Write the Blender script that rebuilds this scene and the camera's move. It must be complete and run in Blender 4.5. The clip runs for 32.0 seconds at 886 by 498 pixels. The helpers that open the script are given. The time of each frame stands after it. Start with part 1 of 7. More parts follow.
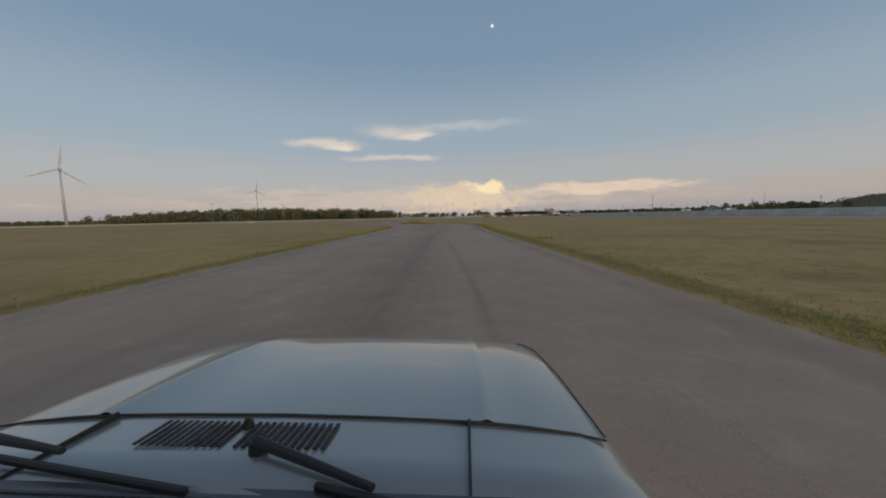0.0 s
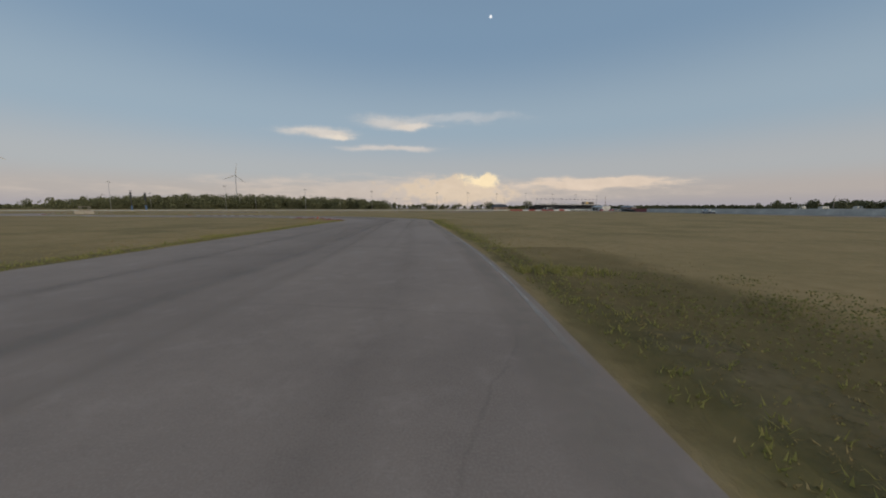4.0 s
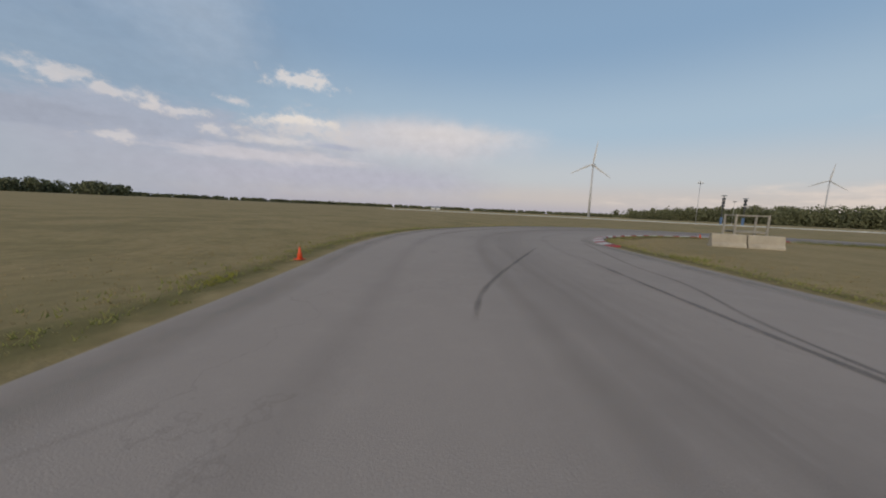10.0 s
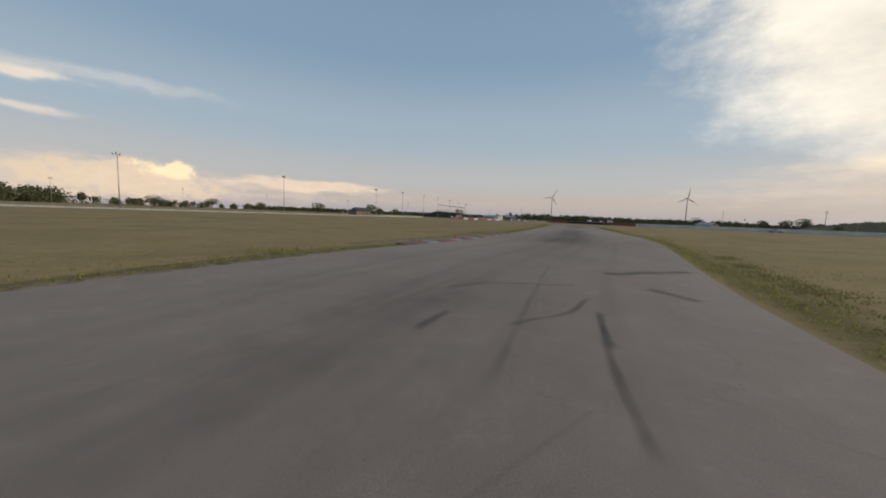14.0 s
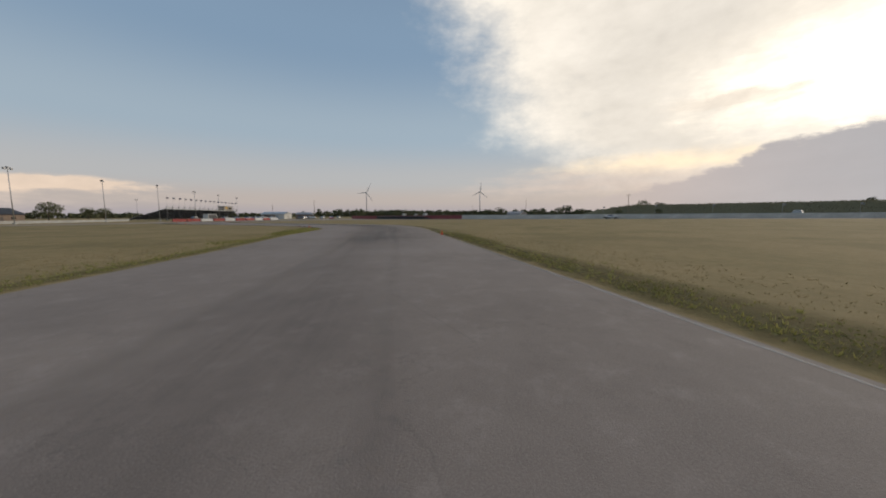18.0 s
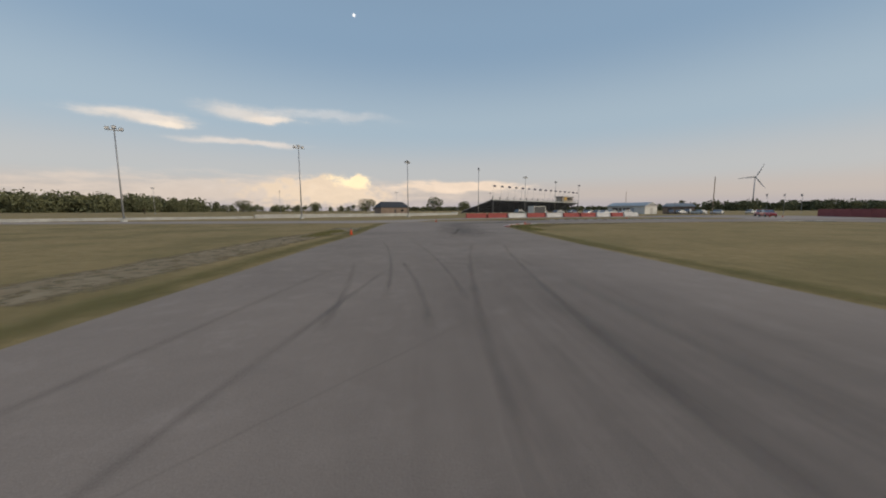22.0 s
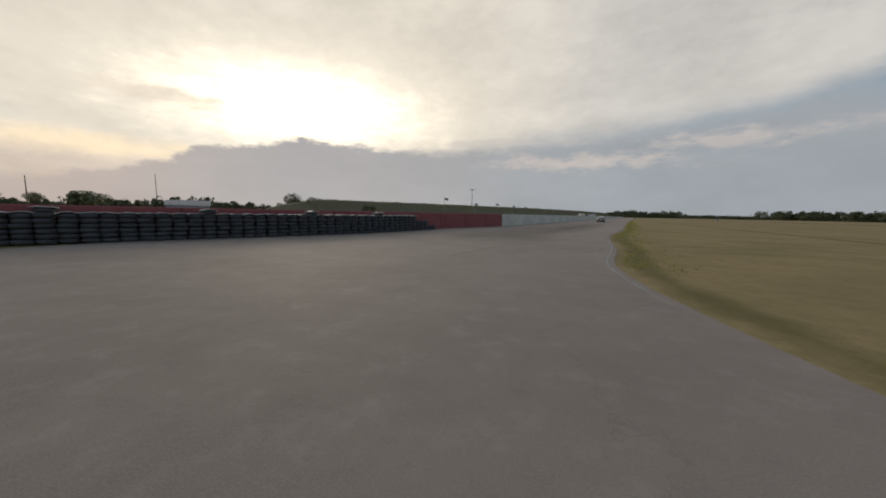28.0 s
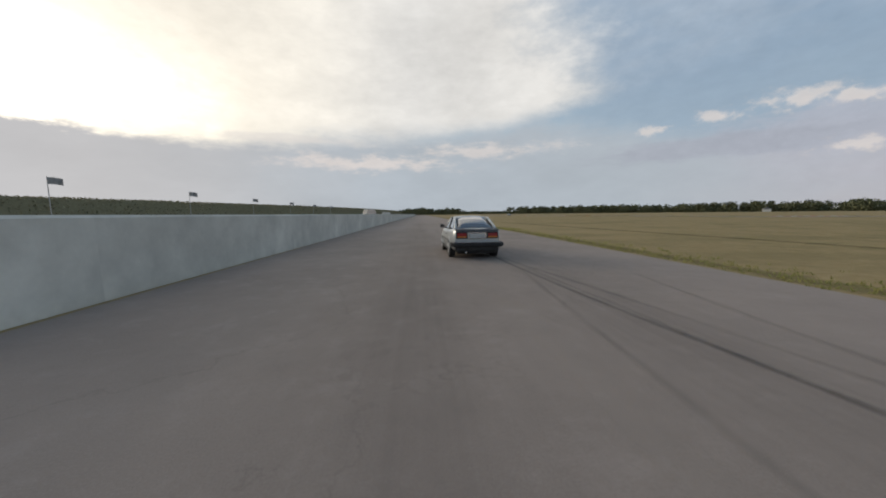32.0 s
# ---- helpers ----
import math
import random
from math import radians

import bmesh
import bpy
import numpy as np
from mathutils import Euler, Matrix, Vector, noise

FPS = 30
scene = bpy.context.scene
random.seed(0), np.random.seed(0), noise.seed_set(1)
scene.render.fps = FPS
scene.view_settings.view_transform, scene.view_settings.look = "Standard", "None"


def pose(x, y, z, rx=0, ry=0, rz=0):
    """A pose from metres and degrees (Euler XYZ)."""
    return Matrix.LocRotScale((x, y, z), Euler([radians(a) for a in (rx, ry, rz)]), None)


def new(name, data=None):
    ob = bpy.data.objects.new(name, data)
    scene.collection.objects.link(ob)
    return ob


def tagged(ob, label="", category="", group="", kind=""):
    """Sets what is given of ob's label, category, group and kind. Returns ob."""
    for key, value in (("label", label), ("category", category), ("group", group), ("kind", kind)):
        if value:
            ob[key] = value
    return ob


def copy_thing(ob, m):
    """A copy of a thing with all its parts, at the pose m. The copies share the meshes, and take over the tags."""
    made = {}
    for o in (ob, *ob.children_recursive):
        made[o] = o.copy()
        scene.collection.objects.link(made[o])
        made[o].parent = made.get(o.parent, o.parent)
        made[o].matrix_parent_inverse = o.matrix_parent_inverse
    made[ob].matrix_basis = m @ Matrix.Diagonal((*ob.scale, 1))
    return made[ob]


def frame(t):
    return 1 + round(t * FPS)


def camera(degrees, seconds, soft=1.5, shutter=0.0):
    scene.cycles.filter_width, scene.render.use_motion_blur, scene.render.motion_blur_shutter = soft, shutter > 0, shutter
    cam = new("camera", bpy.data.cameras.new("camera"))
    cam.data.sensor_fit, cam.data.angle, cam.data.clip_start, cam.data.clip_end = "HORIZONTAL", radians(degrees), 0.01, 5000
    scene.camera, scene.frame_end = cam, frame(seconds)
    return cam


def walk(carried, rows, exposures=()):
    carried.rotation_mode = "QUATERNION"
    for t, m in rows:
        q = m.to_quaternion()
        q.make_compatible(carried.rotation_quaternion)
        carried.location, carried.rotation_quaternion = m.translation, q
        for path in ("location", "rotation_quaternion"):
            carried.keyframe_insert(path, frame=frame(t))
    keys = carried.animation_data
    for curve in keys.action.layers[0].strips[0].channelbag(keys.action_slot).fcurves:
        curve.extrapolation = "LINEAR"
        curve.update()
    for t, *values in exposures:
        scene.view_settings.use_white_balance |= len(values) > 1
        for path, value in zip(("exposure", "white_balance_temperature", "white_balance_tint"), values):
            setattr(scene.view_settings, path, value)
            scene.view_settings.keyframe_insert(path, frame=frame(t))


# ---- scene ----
cam = camera(105.6, 32.0, soft=1.9, shutter=0.0)

# seconds, x, y, z, pitch, roll, yaw
PATH = [
    (0.0, 0.00, 0.00, 1.46, -5.56, -1.24, 0.02), (0.5, -0.80, 12.06, 1.46, -5.68, -0.66, 0.93), (1.0, -1.84, 24.07, 1.46, -5.89, -0.11, 2.34),
    (1.5, -3.27, 35.98, 1.46, -6.09, 0.77, 4.75), (2.0, -5.09, 47.73, 1.46, -6.03, 1.02, 6.13), (2.5, -7.37, 59.26, 1.46, -5.19, 1.27, 9.09),
    (3.0, -9.81, 70.60, 1.46, -6.49, 0.34, 7.89), (3.5, -11.54, 81.89, 1.46, -6.94, 0.77, 1.93), (4.0, -12.40, 93.10, 1.46, -6.85, 0.06, -1.11),
    (4.5, -13.03, 104.14, 1.46, -6.63, -1.49, -0.44), (5.0, -14.18, 114.98, 1.46, -6.42, -3.05, 4.32), (5.5, -16.62, 125.45, 1.46, -6.32, -3.75, 13.58),
    (6.0, -21.13, 135.01, 1.46, -7.21, -2.41, 28.11), (6.5, -27.64, 143.10, 1.46, -6.05, -2.81, 39.52), (7.0, -35.49, 149.58, 1.46, -6.09, -2.13, 51.40),
    (7.5, -44.26, 154.28, 1.46, -6.20, -2.81, 62.61), (8.0, -53.46, 157.22, 1.46, -6.26, -3.64, 74.42), (8.5, -62.76, 158.57, 1.46, -6.32, -2.30, 83.07),
    (9.0, -71.88, 159.22, 1.46, -6.56, 0.98, 82.74), (9.5, -80.68, 159.92, 1.46, -7.43, 1.83, 80.80), (10.0, -88.91, 160.92, 1.46, -6.73, 2.55, 76.64),
    (10.5, -96.54, 162.86, 1.46, -6.44, 3.56, 67.04), (11.0, -103.33, 166.30, 1.46, -6.52, 4.60, 52.40), (11.5, -108.87, 171.29, 1.46, -6.12, 4.50, 37.83),
    (12.0, -112.59, 177.53, 1.46, -6.06, 3.07, 19.94), (12.5, -114.16, 184.38, 1.46, -5.96, 3.91, 0.55), (13.0, -113.53, 191.39, 1.46, -5.76, 3.43, -18.75),
    (13.5, -110.49, 197.97, 1.46, -5.59, 2.89, -35.38), (14.0, -105.71, 203.79, 1.46, -5.57, 2.18, -46.63), (14.5, -99.66, 208.77, 1.46, -5.25, 4.66, -57.90),
    (15.0, -92.54, 212.58, 1.46, -5.81, 5.85, -73.06), (15.5, -84.68, 215.16, 1.46, -4.94, 2.81, -80.72), (16.0, -76.51, 217.17, 1.46, -5.06, 2.40, -83.73),
    (16.5, -68.22, 219.14, 1.46, -5.32, 1.52, -82.31), (17.0, -59.92, 221.51, 1.46, -5.58, 0.63, -79.23), (17.5, -51.67, 224.33, 1.46, -5.70, 0.23, -77.22),
    (18.0, -43.41, 227.54, 1.46, -5.71, -0.37, -76.54), (18.5, -34.79, 230.78, 1.46, -6.01, -0.32, -75.01), (19.0, -25.82, 234.35, 1.46, -5.66, -1.96, -69.27),
    (19.5, -17.15, 239.05, 1.46, -6.09, -2.42, -61.51), (20.0, -9.26, 245.03, 1.46, -5.68, -1.84, -53.83), (20.5, -2.27, 252.00, 1.46, -6.28, -0.67, -44.45),
    (21.0, 3.43, 259.84, 1.46, -6.62, -1.59, -33.64), (21.5, 7.82, 268.10, 1.46, -6.39, -0.66, -26.26), (22.0, 11.16, 276.32, 1.46, -6.55, -0.17, -22.36),
    (22.5, 14.10, 284.09, 1.46, -6.79, 1.07, -22.91), (23.0, 16.74, 291.38, 1.46, -6.18, 1.78, -26.96), (23.5, 20.07, 297.77, 1.46, -5.67, 4.22, -37.51),
    (24.0, 24.54, 303.09, 1.46, -6.47, 3.51, -51.59), (24.5, 30.38, 307.03, 1.46, -6.37, 2.77, -65.82), (25.0, 37.10, 310.02, 1.46, -6.72, 3.16, -80.44),
    (25.5, 44.45, 310.81, 1.46, -5.93, 2.99, -92.24), (26.0, 51.62, 310.06, 1.46, -6.26, 3.25, -100.87), (26.5, 58.49, 307.80, 1.46, -6.57, 3.60, -112.55),
    (27.0, 65.26, 304.35, 1.46, -6.48, 3.14, -124.82), (27.5, 71.46, 299.20, 1.46, -6.27, 2.12, -140.45), (28.0, 76.35, 292.21, 1.46, -6.06, 1.10, -155.78),
    (28.5, 79.64, 283.84, 1.46, -5.96, 0.64, -167.11), (29.0, 81.24, 274.53, 1.46, -5.98, 2.32, -177.24), (29.5, 81.57, 264.72, 1.46, -5.28, -1.25, -181.92),
    (30.0, 81.33, 254.62, 1.46, -5.92, -0.25, -184.06), (30.5, 81.04, 244.36, 1.46, -5.45, -0.14, -185.14), (31.0, 80.21, 233.96, 1.46, -6.15, 0.13, -187.19),
    (31.5, 79.16, 223.31, 1.46, -6.08, -0.13, -188.65), (32.0, 78.00, 212.56, 1.46, -5.95, -0.54, -189.16),
]

walk(cam, [(t, pose(x, y, z, 90 + p, 0, w) @ pose(0, 0, 0, 0, 0, r)) for t, x, y, z, p, r, w in PATH],
     [(0.0, 0.1, 6500, 10), (3.0, 0.10, 6350, 9), (6.0, 0.2, 6300, 10), (8.0, 0.32, 6250, 10), (9.0, 0.4, 6250, 10), (12.0, 0.35, 6350, 10), (14.0, 0.30, 6560, 10), (18.0, 0.25, 6500, 11), (20.0, 0.29, 6480, 10), (21.0, 0.34, 6500, 10), (24.0, 0.42, 6550, 10), (25.0, 0.34, 6600, 10), (26.0, 0.24, 6700, 10), (29.0, 0.14, 6700, 9), (30.0, 0.28, 6550, 7), (31.0, 0.44, 6500, 8), (32.0, 0.52, 6500, 9)])

# ---------------------------------------------------------------- sky and sun
SUN_YAW, SUN_EL = -133.0, 13.0


def heading(yaw, el=0.0):
    a, e = radians(yaw), radians(el)
    return Vector((-math.sin(a) * math.cos(e), math.cos(a) * math.cos(e), math.sin(e)))


world = bpy.data.worlds.new("evening_sky")
scene.world = world
world.use_nodes = True
WN, WL = world.node_tree.nodes, world.node_tree.links
WN.clear()


def wnode(kind, **sets):
    n = WN.new(kind)
    for key, value in sets.items():
        if key == "op":
            n.operation = value
        elif key == "blend":
            n.blend_type = value
    return n


def plug(socket, value):
    if isinstance(value, bpy.types.NodeSocket):
        socket.id_data.links.new(value, socket)
    else:
        socket.default_value = value


def wmath(op, a, b=0.0, clamp=False):
    n = wnode("ShaderNodeMath", op=op)
    n.use_clamp = clamp
    plug(n.inputs[0], a), plug(n.inputs[1], b)
    return n.outputs[0]


def wdot(v, d):
    n = wnode("ShaderNodeVectorMath", op="DOT_PRODUCT")
    plug(n.inputs[0], v), plug(n.inputs[1], tuple(d))
    return n.outputs["Value"]


def wstep(x, lo, hi):
    n = wnode("ShaderNodeMapRange")
    n.interpolation_type = "SMOOTHSTEP"
    plug(n.inputs[0], x), plug(n.inputs[1], lo), plug(n.inputs[2], hi)
    return n.outputs[0]


def wmix(f, a, b):
    n = wnode("ShaderNodeMix")
    n.data_type = "RGBA"
    plug(n.inputs[0], f), plug(n.inputs[6], a), plug(n.inputs[7], b)
    return n.outputs[2]


way = wnode("ShaderNodeTexCoord").outputs["Generated"]
sep = wnode("ShaderNodeSeparateXYZ")
WL.new(way, sep.inputs[0])
up = sep.outputs[2]


def wnoise(scale, stretch, detail=5.0, rough=0.6):
    m = wnode("ShaderNodeMapping")
    m.inputs["Scale"].default_value = (1, 1, stretch)
    WL.new(way, m.inputs[0])
    n = wnode("ShaderNodeTexNoise")
    n.inputs["Scale"].default_value, n.inputs["Detail"].default_value, n.inputs["Roughness"].default_value = scale, detail, rough
    WL.new(m.outputs[0], n.inputs["Vector"])
    return wmath("SUBTRACT", n.outputs[0], 0.5)


fine, wisp, broad, puff = wnoise(16, 3.2), wnoise(9, 5.5, 6, 0.65), wnoise(3.2, 2.2), wnoise(26, 1.6, 6, 0.6)


def swirl(scale, reach, rise):
    """The directions, pushed about by a noise, so that cloud edges curl."""
    n = wnode("ShaderNodeTexNoise")
    n.inputs["Scale"].default_value, n.inputs["Detail"].default_value, n.inputs["Roughness"].default_value = scale, 6, 0.58
    WL.new(way, n.inputs["Vector"])
    centred, pushed, total = [wnode("ShaderNodeVectorMath", op=o) for o in ("SUBTRACT", "MULTIPLY", "ADD")]
    WL.new(n.outputs["Color"], centred.inputs[0])
    centred.inputs[1].default_value = (0.5, 0.5, 0.5)
    WL.new(centred.outputs[0], pushed.inputs[0])
    pushed.inputs[1].default_value = (reach, reach, rise)
    WL.new(pushed.outputs[0], total.inputs[0])
    WL.new(way, total.inputs[1])
    return total.outputs[0]


curled = swirl(7.0, 0.16, 0.035)

nishita = wnode("ShaderNodeTexSky")
nishita.sky_type, nishita.sun_disc = "NISHITA", False
nishita.sun_elevation, nishita.sun_rotation = radians(SUN_EL), radians(-SUN_YAW)
nishita.air_density, nishita.dust_density, nishita.ozone_density = 1.0, 1.2, 2.0
scaled = wnode("ShaderNodeVectorMath", op="SCALE")
WL.new(nishita.outputs[0], scaled.inputs[0])
scaled.inputs[3].default_value = 0.05

# the evening haze over the clear sky: pinkish at the horizon, slate blue above
ramp = wnode("ShaderNodeValToRGB")
ramp.color_ramp.interpolation = "EASE"
stops = ((0.0, (0.38, 0.35, 0.38)), (0.045, (0.47, 0.41, 0.38)), (0.10, (0.44, 0.44, 0.44)), (0.22, (0.33, 0.41, 0.475)), (0.42, (0.21, 0.305, 0.415)), (0.75, (0.14, 0.21, 0.31)), (1.0, (0.10, 0.16, 0.26)))
while len(ramp.color_ramp.elements) < len(stops):
    ramp.color_ramp.elements.new(0.5)
for e, (at, c) in zip(ramp.color_ramp.elements, stops):
    e.position, e.color = at, (*c, 1)
WL.new(wmath("MAXIMUM", up, 0.0), ramp.inputs[0])
sky = wmix(0.85, scaled.outputs[0], ramp.outputs[0])


def cloud(sky, yaw, el, wide, high, colour, ragged=fine, amount=1.4, soft=0.6, strength=1.0):
    """Lay one cloud over the sky: an ellipse of directions with a ragged edge."""
    centre = heading(yaw, el)
    side = heading(yaw + 90)
    rise = heading(yaw, el + 90)
    u = wmath("DIVIDE", wdot(curled, side), math.sin(radians(wide)))
    v = wmath("DIVIDE", wdot(curled, rise), math.sin(radians(high)))
    r = wmath("SQRT", wmath("ADD", wmath("MULTIPLY", u, u), wmath("MULTIPLY", v, v)))
    r = wmath("ADD", r, wmath("MULTIPLY", ragged, amount * 2))
    mask = wstep(r, 1.0 + soft / 2, 1.0 - soft / 2)
    mask = wmath("MULTIPLY", mask, wstep(wdot(way, centre), 0.0, 0.2))
    # thin and thick places inside the cloud
    shade = wnode("ShaderNodeVectorMath", op="SCALE")
    shade.inputs[0].default_value = colour
    plug(shade.inputs[3], wmath("ADD", 1.0, wmath("MULTIPLY", puff, 0.28)))
    body = wmath("MULTIPLY", mask, wmath("ADD", strength, wmath("MULTIPLY", fine, 0.25)), True)
    return wmix(wmath("MULTIPLY", body, mask), sky, shade.outputs[0])


# north: thin streaks over a lit cumulus
sky = cloud(sky, 4, 3.0, 34, 2.2, (0.60, 0.50, 0.42), wisp, 1.2, 1.2, 0.6)
sky = cloud(sky, -4, 3.0, 11, 2.4, (0.68, 0.54, 0.40), puff, 1.1, 0.9, 0.9)
sky = cloud(sky, -8, 4.8, 3.2, 1.1, (0.92, 0.73, 0.46), puff, 1.2, 0.9, 0.95)
sky = cloud(sky, -26, 4.0, 11, 1.0, (0.72, 0.57, 0.44), wisp, 0.9, 0.8, 0.85)
sky = cloud(sky, 18.5, 11.6, 5.6, 0.8, (0.64, 0.57, 0.50), wisp, 0.7, 1.3, 0.9)
sky = cloud(sky, 16.0, 11.1, 2.6, 0.45, (0.74, 0.64, 0.53), wisp, 0.7, 1.2, 0.9)
sky = cloud(sky, 6.5, 13.6, 6.0, 1.1, (0.58, 0.54, 0.50), wisp, 0.7, 1.4, 0.85)
sky = cloud(sky, 3.5, 13.2, 3.0, 0.6, (0.68, 0.60, 0.52), wisp, 0.7, 1.2, 0.9)
sky = cloud(sky, -5, 14.5, 9, 0.8, (0.47, 0.48, 0.49), wisp, 0.8, 1.5, 0.65)
sky = cloud(sky, 7, 9.6, 7.5, 0.5, (0.60, 0.54, 0.49), wisp, 0.6, 1.2, 0.8)
# west: a long pink sheet and broken grey layers
sky = cloud(sky, 128, 22, 32, 24, (0.17, 0.225, 0.30), broad, 0.3, 1.3, 0.6)
sky = cloud(sky, 108, 5.0, 46, 4.5, (0.34, 0.335, 0.375), broad, 0.6, 1.2, 0.75)
sky = cloud(sky, 82, 10.8, 19, 3.3, (0.46, 0.43, 0.43), broad, 0.5, 1.3, 0.9)
sky = cloud(sky, 76, 11.9, 12, 1.7, (0.52, 0.48, 0.46), fine, 0.5, 1.5, 0.75)
sky = cloud(sky, 116, 9.0, 20, 3.2, (0.30, 0.315, 0.365), fine, 0.6, 1.0, 0.85)
sky = cloud(sky, 104, 6.8, 13, 1.0, (0.48, 0.44, 0.44), wisp, 0.9, 1.2, 0.7)
sky = cloud(sky, 94, 4.6, 24, 1.5, (0.36, 0.345, 0.385), broad, 0.6, 1.5, 0.7)
sky = cloud(sky, 112, 25, 6.5, 8, (0.33, 0.375, 0.43), broad, 1.2, 1.8, 0.5)
sky = cloud(sky, 99.6, 17.4, 3.8, 1.0, (0.58, 0.53, 0.49), puff, 2.2, 1.6, 0.8)
sky = cloud(sky, 99.0, 11.2, 5.6, 1.9, (0.52, 0.475, 0.45), puff, 2.0, 2.0, 0.75)
sky = cloud(sky, 99.8, 12.1, 3.8, 0.7, (0.62, 0.555, 0.49), puff, 1.6, 1.6, 0.8)
sky = cloud(sky, 102.0, 8.9, 4.2, 0.8, (0.55, 0.50, 0.465), fine, 1.4, 1.8, 0.7)
sky = cloud(sky, 95.2, 8.9, 4.6, 0.42, (0.32, 0.33, 0.385), wisp, 0.6, 1.4, 0.85)
sky = cloud(sky, 138, 30, 14, 10, (0.36, 0.40, 0.45), broad, 1.2, 1.6, 0.5)
# south-east: the bright sheet before the sun and the grey bank under it, both laid out by compass and height
spread = wnode("ShaderNodeSeparateXYZ")
WL.new(curled, spread.inputs[0])
west_of_north = wmath("ARCTAN2", wmath("MULTIPLY", spread.outputs[0], -1.0), spread.outputs[1])
bearing = wmath("FLOORED_MODULO", wmath("MULTIPLY", west_of_north, -180 / math.pi), 360.0)
height = wmath("MULTIPLY", wmath("ARCSINE", up), 180 / math.pi)


def edge_curve(x, lo, hi, points, scale):
    """A height or bearing that follows a line of points."""
    r = wnode("ShaderNodeValToRGB")
    while len(r.color_ramp.elements) < len(points):
        r.color_ramp.elements.new(0.5)
    for e, (at, value) in zip(r.color_ramp.elements, points):
        e.position, e.color = (at - lo) / (hi - lo), (value / scale,) * 3 + (1,)
    plug(r.inputs[0], wmath("DIVIDE", wmath("SUBTRACT", x, lo), hi - lo))
    return wmath("MULTIPLY", r.outputs[0], scale)


sheet_start = edge_curve(height, 0, 90, ((0, 118), (6.2, 105), (8.5, 96), (11.6, 88), (15, 87), (21, 83), (25, 82), (33, 76), (50, 88), (70, 130)), 400)
sheet_end = edge_curve(height, 0, 90, ((12, 190), (15.5, 212), (17.5, 217), (20, 214), (30, 209), (50, 200), (70, 140)), 400)
bank_top = edge_curve(bearing, 60, 260, ((85, 0.5), (100, 2.2), (106, 3.6), (119, 6.8), (121.5, 8.3), (128, 9.6), (132, 11.2), (145, 10.2), (156, 10.4), (172, 12.6), (190, 13.4), (204, 15.2), (217, 12.0), (235, 6.0)), 20)
ragged_edge = wmath("ADD", wmath("MULTIPLY", broad, 24.0), wmath("ADD", wmath("MULTIPLY", fine, 3.5), wmath("MULTIPLY", puff, 6.0)))
in_sheet = wmath("MULTIPLY", wstep(wmath("ADD", wmath("SUBTRACT", bearing, sheet_start), ragged_edge), -8.0, 11.0), wstep(wmath("ADD", wmath("SUBTRACT", sheet_end, bearing), ragged_edge), -6.0, 12.0))
toward_sun = wdot(way, heading(SUN_YAW - 2, SUN_EL + 3))


def shaded(colour, amount):
    n = wnode("ShaderNodeVectorMath", op="SCALE")
    plug(n.inputs[0], colour)
    plug(n.inputs[3], amount)
    return n.outputs[0]


billow = wmath("ADD", 1.0, wmath("ADD", wmath("MULTIPLY", broad, 0.65), wmath("ADD", wmath("MULTIPLY", fine, 0.12), wmath("MULTIPLY", puff, 0.14))))
sheet = wmix(wstep(bearing, 165, 105), shaded((0.54, 0.525, 0.505), billow), shaded((0.84, 0.775, 0.67), billow))
sheet = wmix(wstep(wmath("ADD", toward_sun, wmath("MULTIPLY", broad, 0.10)), math.cos(radians(48)), math.cos(radians(15))), sheet, shaded((0.69, 0.64, 0.56), billow))
sky = wmix(wmath("MULTIPLY", in_sheet, 0.97), sky, sheet)
sky = cloud(sky, -135, 16.5, 23, 8.4, (0.95, 0.865, 0.73), broad, 0.6, 1.6, 0.95)
sky = cloud(sky, -133, 15.0, 17, 5.6, (1.7, 1.5, 1.2), fine, 0.5, 1.5, 1.0)
sky = cloud(sky, -117, 14.0, 7, 1.1, (0.72, 0.64, 0.54), wisp, 0.8, 1.2, 0.75)
sky = cloud(sky, -104, 5.0, 20, 2.4, (0.62, 0.51, 0.43), wisp, 0.8, 1.6, 0.7)
sky = cloud(sky, -111, 7.4, 15, 1.4, (0.98, 0.80, 0.56), fine, 0.7, 1.8, 0.85)
above_bank = wmath("ADD", wmath("SUBTRACT", bank_top, height), wmath("ADD", wmath("MULTIPLY", fine, 2.0), wmath("ADD", wmath("MULTIPLY", wisp, 1.6), wmath("MULTIPLY", puff, 1.6))))
near_bank = wmix(wstep(bearing, 104, 134), (0.47, 0.405, 0.375, 1), (0.385, 0.378, 0.385, 1))
bank_colour = wmix(wstep(bearing, 140, 185), shaded(near_bank, wmath("ADD", 1.0, wmath("MULTIPLY", broad, 0.3))), shaded((0.305, 0.335, 0.37), wmath("ADD", 1.0, wmath("MULTIPLY", broad, 0.4))))
# the bank is crisp before the sun and melts into the sheet away from it
melt = wmath("ADD", 0.95, wmath("MULTIPLY", wstep(bearing, 138, 178), 3.6))
in_bank = wmath("MULTIPLY", wstep(wmath("DIVIDE", above_bank, melt), -0.4, 0.7), wstep(bearing, 255, 215))
sky = wmix(wmath("MULTIPLY", in_bank, wstep(bearing, 84, 112)), sky, bank_colour)
